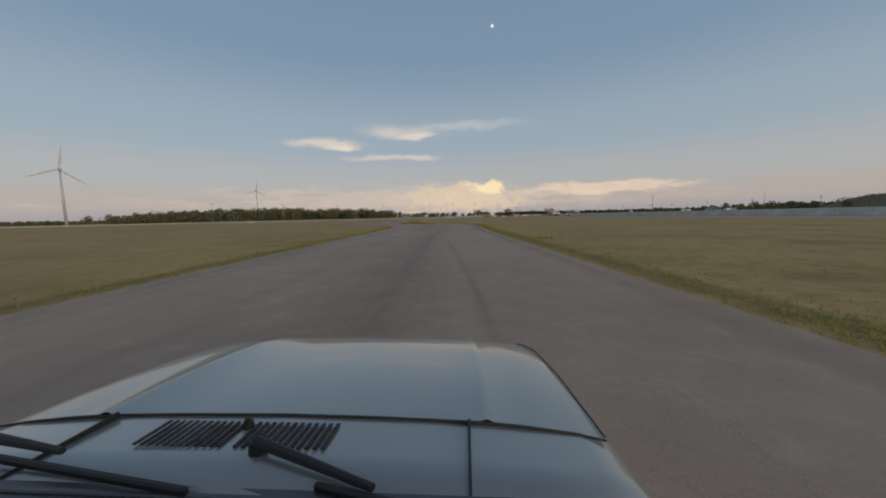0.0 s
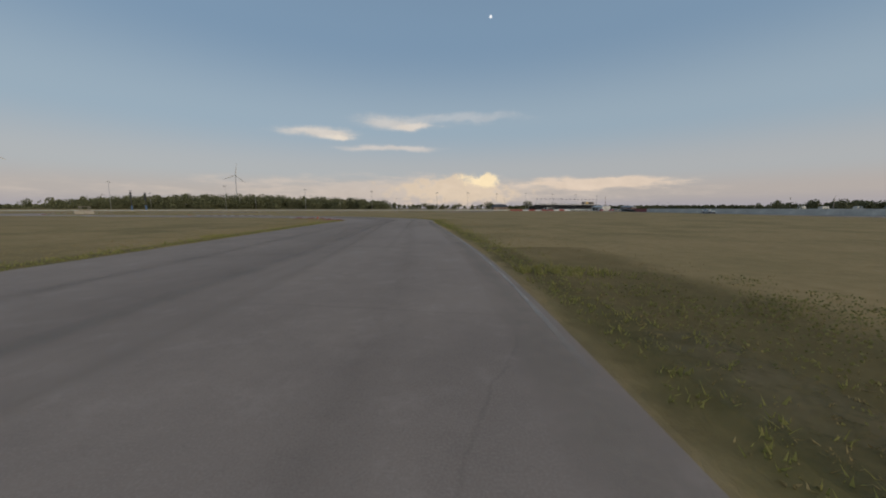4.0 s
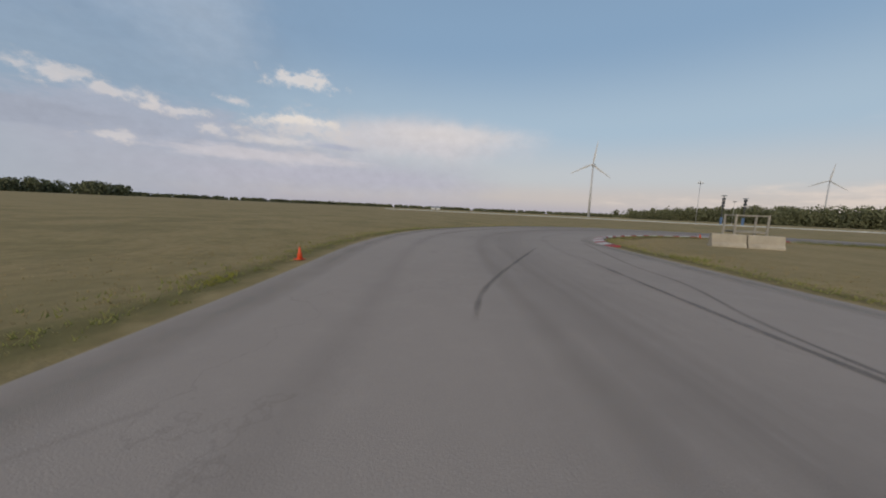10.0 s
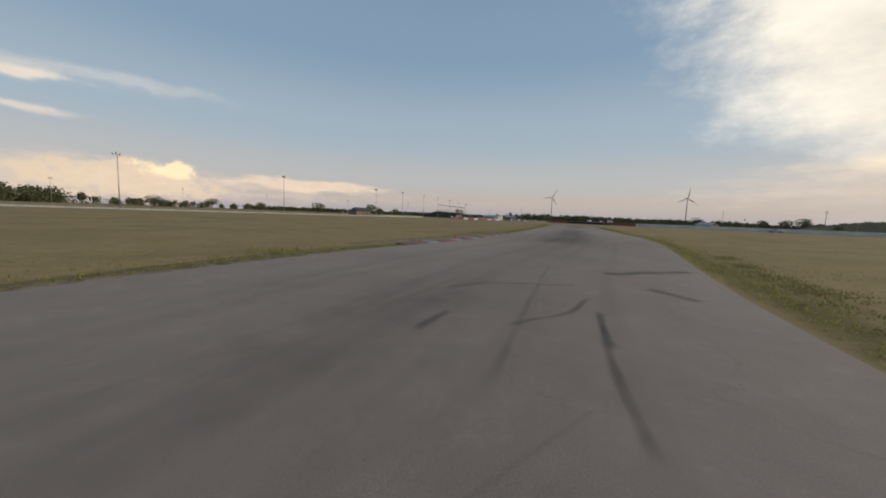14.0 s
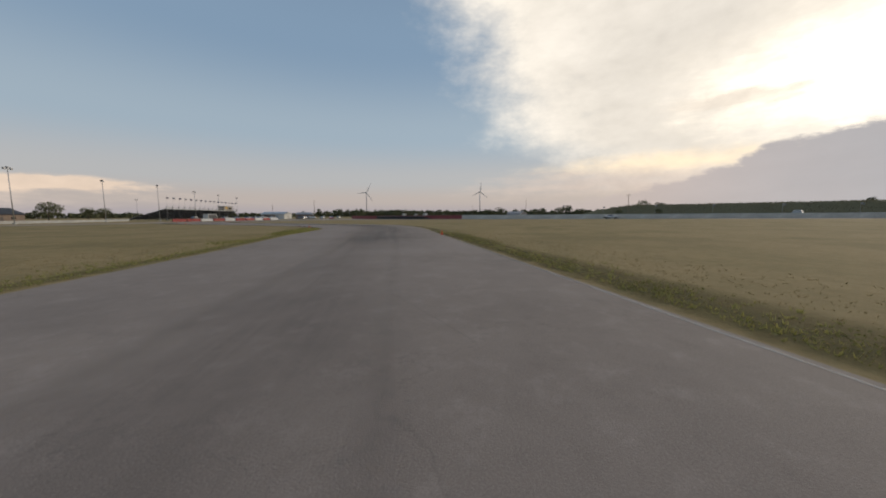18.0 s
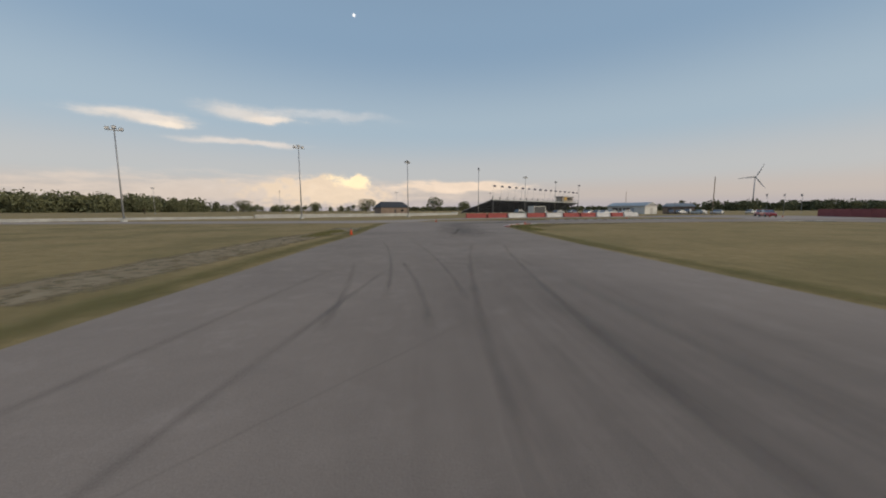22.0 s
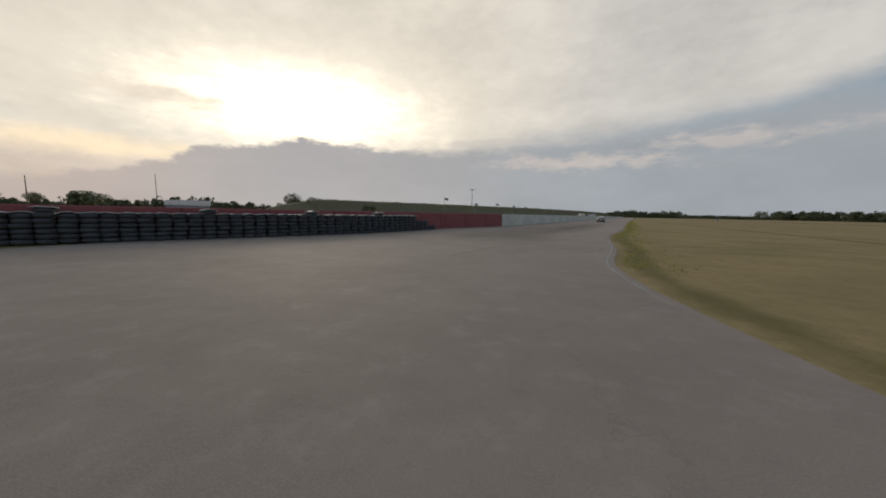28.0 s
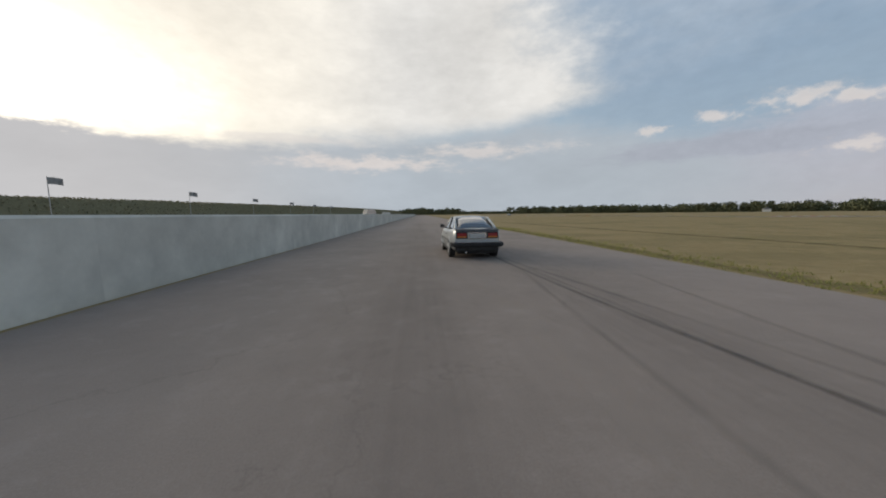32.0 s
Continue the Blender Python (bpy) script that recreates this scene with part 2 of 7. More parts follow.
# pale streaks on the bank
sky = cloud(sky, -176, 8.2, 12, 1.1, (0.53, 0.48, 0.455), fine, 1.7, 1.5, 0.75)
sky = cloud(sky, -196, 10.2, 11, 1.1, (0.50, 0.46, 0.44), fine, 1.7, 1.5, 0.7)
sky = cloud(sky, -166, 11.4, 10, 0.7, (0.50, 0.47, 0.45), wisp, 0.9, 1.0, 0.5)
sky = cloud(sky, 132, 8.3, 15, 1.6, (0.27, 0.285, 0.33), wisp, 0.8, 1.0, 0.8)
# small lit tops along the western layer
for yaw, el, wide, high in ((140, 11.2, 2.4, 0.7), (133, 12.0, 2.6, 0.7), (126, 12.6, 3.4, 1.1), (121, 11.6, 4.2, 0.7), (115, 11.0, 3.4, 0.6), (108.5, 13.8, 2.0, 0.5), (110.5, 9.4, 2.4, 0.7), (121, 7.0, 2.2, 0.8)):
    sky = cloud(sky, yaw, el, wide, high, (0.53, 0.485, 0.46), puff, 2.2, 1.7, 0.7)
moonlight = wstep(wdot(way, heading(-8.6, 27.6)), math.cos(radians(0.26)), math.cos(radians(0.12)))
sky = wmix(moonlight, sky, (0.85, 0.85, 0.85, 1))
background = wnode("ShaderNodeBackground")
WL.new(sky, background.inputs[0])
background.inputs[1].default_value = 1.0
WL.new(background.outputs[0], wnode("ShaderNodeOutputWorld").inputs[0])

sun = new("sun", bpy.data.lights.new("sun", "SUN"))
sun.data.energy, sun.data.angle, sun.data.color = 0.9, radians(14), (1.0, 0.86, 0.68)
sun.rotation_euler = heading(SUN_YAW, SUN_EL).to_track_quat("Z", "Y").to_euler()


# ---------------------------------------------------------------- materials
class Surface:
    """A node material put together step by step."""

    def __init__(self, name, rough=0.8, metal=0.0, spec=0.3):
        self.mat = bpy.data.materials.new(name)
        self.mat.use_nodes = True
        self.n, self.l = self.mat.node_tree.nodes, self.mat.node_tree.links
        self.b = self.n["Principled BSDF"]
        self.b.inputs["Roughness"].default_value = rough
        self.b.inputs["Metallic"].default_value = metal
        self.b.inputs["Specular IOR Level"].default_value = spec
        self.at = self.n.new("ShaderNodeTexCoord").outputs["Object"]

    def noise(self, scale, detail=4, rough=0.6, stretch=(1, 1, 1), at=None):
        m = self.n.new("ShaderNodeMapping")
        m.inputs["Scale"].default_value = stretch
        self.l.new(at or self.at, m.inputs[0])
        t = self.n.new("ShaderNodeTexNoise")
        t.inputs["Scale"].default_value, t.inputs["Detail"].default_value, t.inputs["Roughness"].default_value = scale, detail, rough
        self.l.new(m.outputs[0], t.inputs["Vector"])
        return t.outputs[0]

    def ramp(self, value, stops):
        r = self.n.new("ShaderNodeValToRGB")
        while len(r.color_ramp.elements) < len(stops):
            r.color_ramp.elements.new(0.5)
        for e, (p, c) in zip(r.color_ramp.elements, stops):
            e.position, e.color = p, (*c, 1) if len(c) == 3 else c
        self.l.new(value, r.inputs[0])
        return r.outputs[0]

    def mix(self, f, a, b, blend="MIX"):
        m = self.n.new("ShaderNodeMix")
        m.data_type, m.blend_type = "RGBA", blend
        plug(m.inputs[0], f)
        plug(m.inputs[6], a if not isinstance(a, tuple) else (*a, 1)), plug(m.inputs[7], b if not isinstance(b, tuple) else (*b, 1))
        return m.outputs[2]

    def math(self, op, a, b=0.0):
        m = self.n.new("ShaderNodeMath")
        m.operation = op
        plug(m.inputs[0], a), plug(m.inputs[1], b)
        return m.outputs[0]

    def colour(self, c):
        plug(self.b.inputs["Base Color"], c if not isinstance(c, tuple) else (*c, 1))
        return self

    def bump(self, value, strength=0.3, distance=0.02):
        u = self.n.new("ShaderNodeBump")
        u.inputs["Strength"].default_value, u.inputs["Distance"].default_value = strength, distance
        self.l.new(value, u.inputs["Height"])
        self.l.new(u.outputs[0], self.b.inputs["Normal"])
        return self

    def random(self):
        return self.n.new("ShaderNodeObjectInfo").outputs["Random"]

    def island(self):
        return self.n.new("ShaderNodeNewGeometry").outputs["Random Per Island"]


def plain(name, colour, rough=0.6, metal=0.0, vary=0.25, scale=3.0, spec=0.4):
    """A painted or raw surface with grain and blotches of its colour."""
    s = Surface(name, rough, metal, spec)
    dark = tuple(c * (1 - vary) for c in colour)
    light = tuple(min(1, c * (1 + vary * 0.6)) for c in colour)
    blot = s.ramp(s.noise(scale, 5, 0.65), ((0.3, dark), (0.7, light)))
    s.colour(s.mix(s.math("MULTIPLY", s.noise(scale * 14, 3), 0.35), blot, dark))
    return s.mat


def ground_material():
    s = Surface("dry_grass_field", 0.95, spec=0.1)
    far = s.noise(0.018, 5, 0.55)
    mid = s.noise(0.22, 5, 0.65)
    near = s.noise(2.6, 6, 0.7)
    blades = s.noise(30, 4, 0.7, (1, 0.35, 1))
    dry = s.ramp(near, ((0.25, (0.265, 0.188, 0.088)), (0.5, (0.42, 0.31, 0.150)), (0.75, (0.54, 0.412, 0.22))))
    green = s.ramp(near, ((0.3, (0.15, 0.138, 0.054)), (0.7, (0.29, 0.25, 0.105))))
    c = s.mix(s.ramp(mid, ((0.40, (0, 0, 0)), (0.66, (0.68, 0.68, 0.68)))), dry, green)
    clump = s.noise(0.9, 6, 0.75)
    c = s.mix(s.ramp(clump, ((0.5, (0, 0, 0)), (0.72, (0.5, 0.5, 0.5)))), c, (0.135, 0.122, 0.05))
    patch = s.noise(0.11, 6, 0.7)
    c = s.mix(s.ramp(patch, ((0.48, (0, 0, 0)), (0.62, (0.5, 0.5, 0.5)))), c, (0.17, 0.148, 0.062))
    c = s.mix(s.ramp(clump, ((0.25, (0.45, 0.45, 0.45)), (0.42, (0, 0, 0)))), c, (0.30, 0.235, 0.15))
    c = s.mix(s.ramp(far, ((0.33, (0, 0, 0)), (0.62, (0.55, 0.55, 0.55)))), c, (0.41, 0.305, 0.155))
    c = s.mix(s.math("MULTIPLY", blades, 0.5), c, (0.17, 0.13, 0.065))
    return s.colour(c).bump(s.math("ADD", near, s.math("MULTIPLY", blades, 0.6)), 0.7, 0.045).mat


def asphalt_material(name="worn_asphalt", tone=1.0):
    s = Surface(name, 0.86, spec=0.25)
    grit = s.noise(55, 3, 0.7)
    blot = s.noise(0.35, 6, 0.65)
    lane = s.noise(0.06, 3, 0.5)
    a, b = tuple(0.192 * tone * k for k in (1.20, 0.976, 0.835)), tuple(0.255 * tone * k for k in (1.20, 0.98, 0.83))
    c = s.ramp(blot, ((0.3, a), (0.7, b)))
    wear, stain, fleck = s.noise(1.7, 7, 0.75), s.noise(0.16, 7, 0.7), s.noise(9.0, 5, 0.75)
    c = s.mix(s.ramp(wear, ((0.52, (0, 0, 0)), (0.72, (0.5, 0.5, 0.5)))), c, tuple(0.36 * tone * k for k in (1.18, 0.976, 0.855)))
    c = s.mix(s.ramp(wear, ((0.28, (0.5, 0.5, 0.5)), (0.46, (0, 0, 0)))), c, tuple(0.15 * tone * k for k in (1.18, 0.976, 0.855)))
    c = s.mix(s.ramp(stain, ((0.54, (0, 0, 0)), (0.66, (0.35, 0.35, 0.35)))), c, tuple(0.14 * tone * k for k in (1.18, 0.976, 0.855)))
    c = s.mix(s.ramp(fleck, ((0.56, (0, 0, 0)), (0.74, (0.35, 0.35, 0.35)))), c, tuple(0.13 * tone * k for k in (1.1, 1.0, 0.9)))
    c = s.mix(s.ramp(lane, ((0.4, (0, 0, 0)), (0.62, (0.45, 0.45, 0.45)))), c, tuple(0.30 * tone * k for k in (1.19, 0.976, 0.845)))
    c = s.mix(s.ramp(grit, ((0.45, (0, 0, 0)), (0.75, (0.5, 0.5, 0.5)))), c, (0.38 * tone, 0.335 * tone, 0.285 * tone))
    # the surface round the hairpin is older and paler
    far = s.n.new("ShaderNodeVectorMath")
    far.operation = "DISTANCE"
    s.l.new(s.at, far.inputs[0])
    far.inputs[1].default_value = (-90, 166, 0)
    old = s.math("ADD", far.outputs["Value"], s.math("MULTIPLY", s.math("SUBTRACT", lane, 0.5), 20.0))
    old = s.math("DIVIDE", old, 100.0)
    c = s.mix(s.ramp(old, ((0.20, (0.42, 0.42, 0.42)), (0.42, (0, 0, 0)))), c, tuple(0.39 * tone * k for k in (1.18, 0.976, 0.835)))
    crack = s.n.new("ShaderNodeTexVoronoi")
    crack.feature = "DISTANCE_TO_EDGE"
    crack.inputs["Scale"].default_value = 0.16
    warp = s.n.new("ShaderNodeVectorMath")
    warp.operation = "ADD"
    s.l.new(s.at, warp.inputs[0])
    s.l.new(s.mix(1.0, s.noise(0.7, 5), (2.2, 2.2, 2.2), "MULTIPLY"), warp.inputs[1])
    s.l.new(warp.outputs[0], crack.inputs["Vector"])
    c = s.mix(s.ramp(crack.outputs[0], ((0.0, (0.14, 0.14, 0.14)), (0.004, (0, 0, 0)))), c, (0.05, 0.047, 0.045))
    return s.colour(c).bump(s.math("ADD", grit, s.math("MULTIPLY", blot, 0.5)), 0.35, 0.01).mat


def rubber_material(name, colour, cover, edge=0.35, along=False):
    """A mark on the road, thinning out across its width (UV v) and in patches."""
    s = Surface(name, 0.75, spec=0.3)
    uv = s.n.new("ShaderNodeUVMap").outputs[0]
    sp = s.n.new("ShaderNodeSeparateXYZ")
    s.l.new(uv, sp.inputs[0])
    off = s.math("ABSOLUTE", s.math("SUBTRACT", sp.outputs[1], 0.5))
    band = s.ramp(off, ((0.5 - edge, (1, 1, 1)), (0.5, (0, 0, 0))))
    ends = s.ramp(s.math("ABSOLUTE", s.math("SUBTRACT", sp.outputs[0], 0.5)), ((0.40, (1, 1, 1)), (0.5, (0, 0, 0))))
    patch = s.ramp(s.noise(0.9, 5, 0.7), ((0.25, (0.25, 0.25, 0.25)), (0.65, (1, 1, 1))))
    if along:
        # rubber lies in long streaks that follow the lane
        streak = s.ramp(s.noise(1.0, 6, 0.7, (5, 11, 1), uv), ((0.34, (0.12, 0.12, 0.12)), (0.62, (1, 1, 1))))
        patch = s.mix(0.35, streak, patch)
    a = s.math("MULTIPLY", s.math("MULTIPLY", band, ends), s.math("MULTIPLY", patch, cover))
    s.l.new(a, s.b.inputs["Alpha"])
    return s.colour(colour).mat


def bank_material():
    s = Surface("bank_green", 0.95, spec=0.1)
    near, mid = s.noise(1.8, 6, 0.7), s.noise(0.15, 4, 0.6)
    # haze over the bank is put into these greyed base colours
    c = s.ramp(near, ((0.25, (0.13, 0.122, 0.072)), (0.75, (0.25, 0.228, 0.14))))
    return s.colour(s.mix(s.math("MULTIPLY", mid, 0.4), c, (0.13, 0.115, 0.06))).bump(near, 0.8, 0.15).mat


GRASS = ground_material()
BANK_GRASS = bank_material()
ASPHALT = asphalt_material()
ASPHALT_PALE = asphalt_material("pale_asphalt", 1.25)
RUBBER = rubber_material("tyre_rubber", (0.05, 0.045, 0.042), 0.32)
RUBBER_FAINT = rubber_material("rubbered_line", (0.10, 0.088, 0.08), 0.17, 0.49, True)
RUBBER_BROAD = rubber_material("rubbered_band", (0.095, 0.085, 0.08), 0.36, 0.42, True)
RUBBER_THIN = rubber_material("thin_tyre_rubber", (0.07, 0.064, 0.06), 0.16, 0.45)
RUBBER_PATCH = rubber_material("dirty_patch", (0.075, 0.062, 0.055), 0.5, 0.45)
STREAK_DARK = rubber_material("dark_wheel_streak", (0.085, 0.076, 0.07), 0.09, 0.49)
STREAK_PALE = rubber_material("pale_wheel_streak", (0.36, 0.325, 0.285), 0.15, 0.49)
PALE_EDGE = rubber_material("dusty_edge", (0.37, 0.315, 0.26), 0.4, 0.45)
WHITE_LINE = rubber_material("worn_white_line", (0.56, 0.55, 0.52), 0.5, 0.3)


def kerb_paint(name, colour, worn):
    s = Surface(name, 0.8, spec=0.25)
    chip = s.noise(7, 6, 0.75)
    dirt = s.noise(1.6, 5, 0.7)
    c = s.mix(s.ramp(chip, ((0.52, (0, 0, 0)), (0.62, (worn, worn, worn)))), colour, (0.23, 0.215, 0.20))
    c = s.mix(s.ramp(dirt, ((0.45, (0, 0, 0)), (0.75, (0.55, 0.55, 0.55)))), c, (0.16, 0.145, 0.135))
    c = s.mix(s.math("MULTIPLY", s.random(), 0.22), c, (0.2, 0.18, 0.17))
    return s.colour(c).bump(chip, 0.3, 0.01).mat


KERB_RED = kerb_paint("kerb_red_paint", (0.36, 0.055, 0.065), 0.45)
KERB_WHITE = kerb_paint("kerb_white_paint", (0.62, 0.60, 0.57), 0.75)
KERB_OLD_RED = kerb_paint("faded_red_paint", (0.27, 0.12, 0.115), 0.85)
KERB_OLD_WHITE = kerb_paint("faded_white_paint", (0.46, 0.45, 0.44), 0.9)
KERB_RIBBED = kerb_paint("ribbed_white_paint", (0.43, 0.42, 0.405), 0.9)
KERB_DIRTY_RED = kerb_paint("dirty_red_paint", (0.20, 0.095, 0.10), 0.9)
KERB_PINK = kerb_paint("pink_faded_paint", (0.36, 0.145, 0.13), 0.7)
KERB_CHALK = kerb_paint("chalky_white_paint", (0.56, 0.54, 0.52), 0.7)
KERB_SCUFFED = kerb_paint("rubbered_red_kerb", (0.19, 0.125, 0.13), 0.8)
KERB_GREY = kerb_paint("bare_grey_kerb", (0.30, 0.28, 0.27), 0.8)
CONCRETE = plain("weathered_concrete", (0.45, 0.45, 0.43), 0.9, vary=0.3, scale=0.7, spec=0.2)
WORN_APRON = plain("worn_tan_concrete", (0.33, 0.285, 0.235), 0.95, vary=0.35, scale=1.3, spec=0.15)
WALL_CONCRETE = plain("pale_wall_concrete", (0.64, 0.625, 0.56), 0.88, vary=0.3, scale=0.5, spec=0.2)
CONCRETE_WHITE = plain("white_painted_concrete", (0.66, 0.65, 0.63), 0.8, vary=0.2, scale=1.2)
CONCRETE_RED = plain("red_painted_concrete", (0.36, 0.085, 0.075), 0.8, vary=0.3, scale=1.0)
RED_WALL = plain("dark_red_wall_paint", (0.30, 0.085, 0.085), 0.75, vary=0.3, scale=0.6)
TYRE = plain("old_tyre_rubber", (0.075, 0.078, 0.082), 0.85, vary=0.4, scale=4)
STEEL = plain("galvanised_steel", (0.42, 0.43, 0.44), 0.5, 0.6, 0.2, 2)
DARK_STEEL = plain("dark_steel", (0.075, 0.08, 0.09), 0.6, 0.3, 0.3, 2)
TOWER = plain("turbine_white", (0.50, 0.50, 0.51), 0.5, 0, 0.06, 0.2)
ORANGE = plain("cone_orange", (0.80, 0.105, 0.03), 0.55, 0, 0.2, 6)
BLACK = plain("black_plastic", (0.025, 0.025, 0.026), 0.6, 0, 0.3, 5)
WOOD = plain("weathered_timber", (0.27, 0.215, 0.15), 0.85, 0, 0.3, 5)


def leaf_material(name, a, b, thin=0.0):
    s = Surface(name, 0.8, spec=0.15)
    s.colour(s.ramp(s.island(), ((0.0, a), (1.0, b))))
    if thin:
        # light shines through thin blades
        through_light = s.n.new("ShaderNodeBsdfTranslucent")
        both = s.n.new("ShaderNodeMixShader")
        both.inputs[0].default_value = thin
        s.l.new(s.b.inputs["Base Color"].links[0].from_socket, through_light.inputs["Color"])
        out = next(k for k in s.n if k.bl_idname == "ShaderNodeOutputMaterial")
        s.l.new(s.b.outputs[0], both.inputs[1])
        s.l.new(through_light.outputs[0], both.inputs[2])
        s.l.new(both.outputs[0], out.inputs["Surface"])
    return s.mat


LEAVES = leaf_material("tree_leaves", (0.090, 0.098, 0.055), (0.18, 0.185, 0.10))
# scrub leaves greyed and lifted, to carry the haze over the bank
HEDGE_LEAVES = leaf_material("scrub_leaves", (0.16, 0.148, 0.095), (0.29, 0.265, 0.17), 0.4)
BROAD_WEEDS = leaf_material("broad_weed_leaves", (0.16, 0.158, 0.06), (0.28, 0.255, 0.10), 0.35)
STRAW = leaf_material("straw_blades", (0.28, 0.215, 0.105), (0.44, 0.34, 0.17), 0.3)
WEEDS = leaf_material("green_weeds", (0.22, 0.225, 0.07), (0.42, 0.385, 0.14), 0.5)
YELLOW = leaf_material("yellow_flowers", (0.24, 0.24, 0.06), (0.52, 0.46, 0.09), 0.4)
BARK = plain("tree_bark", (0.10, 0.08, 0.06), 0.9, 0, 0.3, 4)


# ---------------------------------------------------------------- building blocks
def mesh_of(name, verts, faces, *mats):
    me = bpy.data.meshes.new(name)
    me.from_pydata([tuple(v) for v in verts], [], faces)
    me.update()
    for m in mats:
        me.materials.append(m)
    return me


def done(name, bm, mat, smooth=False):
    me = bpy.data.meshes.new(name)
    bmesh.ops.recalc_face_normals(bm, faces=bm.faces)
    bm.to_mesh(me)
    bm.free()
    me.materials.append(mat)
    if smooth:
        for p in me.polygons:
            p.use_smooth = True
    return me


def part(name, bm, mat, parent, label="", smooth=False):
    ob = new(name, done(name, bm, mat, smooth))
    ob.parent = parent
    return tagged(ob, label)


def box(bm, lo, hi, bevel=0.0, m=None):
    c = [(a + b) / 2 for a, b in zip(lo, hi)]
    s = [abs(b - a) for a, b in zip(lo, hi)]
    made = bmesh.ops.create_cube(bm, size=1, matrix=Matrix.Translation(c) @ Matrix.Diagonal((*s, 1)))
    vs = made["verts"]
    if bevel:
        es = list({e for v in vs for e in v.link_edges})
        made = bmesh.ops.bevel(bm, geom=es, offset=bevel, segments=1, affect="EDGES")
        vs = list({v for f in made["faces"] for v in f.verts} | {v for v in vs if v.is_valid})
    if m:
        bmesh.ops.transform(bm, matrix=m, verts=[v for v in vs if v.is_valid])
    return bm


def tube(bm, a, b, ra, rb=None, n=8):
    a, b = Vector(a), Vector(b)
    d = b - a
    m = Matrix.Translation((a + b) / 2) @ d.to_track_quat("Z", "Y").to_matrix().to_4x4()
    bmesh.ops.create_cone(bm, cap_ends=True, segments=n, radius1=ra, radius2=ra if rb is None else rb, depth=d.length, matrix=m)
    return bm


def spline(points, step=1.0):
    """Evenly stepped points on a smooth line through the given ones."""
    p = [np.array(q, float) for q in points]
    p = [2 * p[0] - p[1]] + p + [2 * p[-1] - p[-2]]
    out = []
    for i in range(1, len(p) - 2):
        n = max(2, int(np.linalg.norm(p[i + 1] - p[i]) / step))
        for j in range(n):
            t = j / n
            out.append(0.5 * (2 * p[i] + (p[i + 1] - p[i - 1]) * t + (2 * p[i - 1] - 5 * p[i] + 4 * p[i + 1] - p[i + 2]) * t * t + (3 * p[i] - p[i - 1] - 3 * p[i + 1] + p[i + 2]) * t ** 3))
    out.append(p[-2])
    return np.array(out)


def normals(line):
    d = np.gradient(line[:, :2], axis=0)
    d /= np.linalg.norm(d, axis=1)[:, None] + 1e-9
    return d, np.stack([-d[:, 1], d[:, 0]], 1)


def ribbon(name, line, width, z, mat, wobble=0.0):
    """A flat strip along a line, with its length in u and its width in v."""
    _, side = normals(line)
    n = len(line)
    verts, faces = [], []
    for i in range(n):
        w = width * (1 + wobble * math.sin(i * 1.7) * 0.5)
        for s in (-0.5, 0.5):
            q = line[i, :2] + side[i] * w * s
            verts.append((q[0], q[1], z))
    for i in range(n - 1):
        faces.append((2 * i, 2 * i + 1, 2 * i + 3, 2 * i + 2))
    me = mesh_of(name, verts, faces, mat)
    uv = me.uv_layers.new(name="UVMap")
    for poly in me.polygons:
        for li in poly.loop_indices:
            v = me.loops[li].vertex_index
            uv.data[li].uv = ((v // 2) / (n - 1), v % 2)
    return new(name, me)


# ---------------------------------------------------------------- ground and roads
def ground_sheet():
    rings = [0, 30, 60, 100, 150, 220, 320, 450, 650, 900, 1300, 1900, 2800, 4300]
    n = 64
    verts, faces = [(-20, 150, -0.03)], []
    for r in rings[1:]:
        for k in range(n):
            a = 2 * math.pi * k / n
            verts.append((-20 + r * math.cos(a), 150 + r * math.sin(a), -0.03))
    for k in range(n):
        faces.append((0, 1 + k, 1 + (k + 1) % n))
    for j in range(len(rings) - 2):
        a, b = 1 + j * n, 1 + (j + 1) * n
        for k in range(n):
            faces.append((a + k, b + k, b + (k + 1) % n, a + (k + 1) % n))
    return tagged(new("ground", mesh_of("ground", verts, faces, GRASS)), "flat dry mown grass field reaching the horizon", "ground", kind="structure")


ground_sheet()

# left edge x, y and right edge x, y of the track, in the direction of travel
TRACK_A = [(-7.3, -90, 4.3, -90), (-7.2, 5, 4.3, 5), (-7.0, 33, 4.4, 33), (-7.0, 49, 5.0, 52), (-8.0, 55.1, 4.2, 59.5), (-9.8, 58.2, 1.2, 63.8), (-13.5, 63.5, -4.2, 68.0),
           (-19, 69.6, -8.4, 71.1), (-23.0, 75.5, -10.75, 74.0), (-23.3, 81, -11.4, 79), (-22.8, 90, -11.2, 87.5), (-22.5, 102, -10.8, 101), (-23, 115, -11.6, 115), (-23.5, 127, -12.6, 127.5),
           (-23.5, 134.5, -13.1, 136), (-25, 138, -15.1, 141.6), (-27.2, 141.9, -19.5, 147.5), (-30, 144.1, -27, 154.7), (-33.6, 145.8, -33.6, 157.6), (-40, 147.4, -41.5, 159.6)]
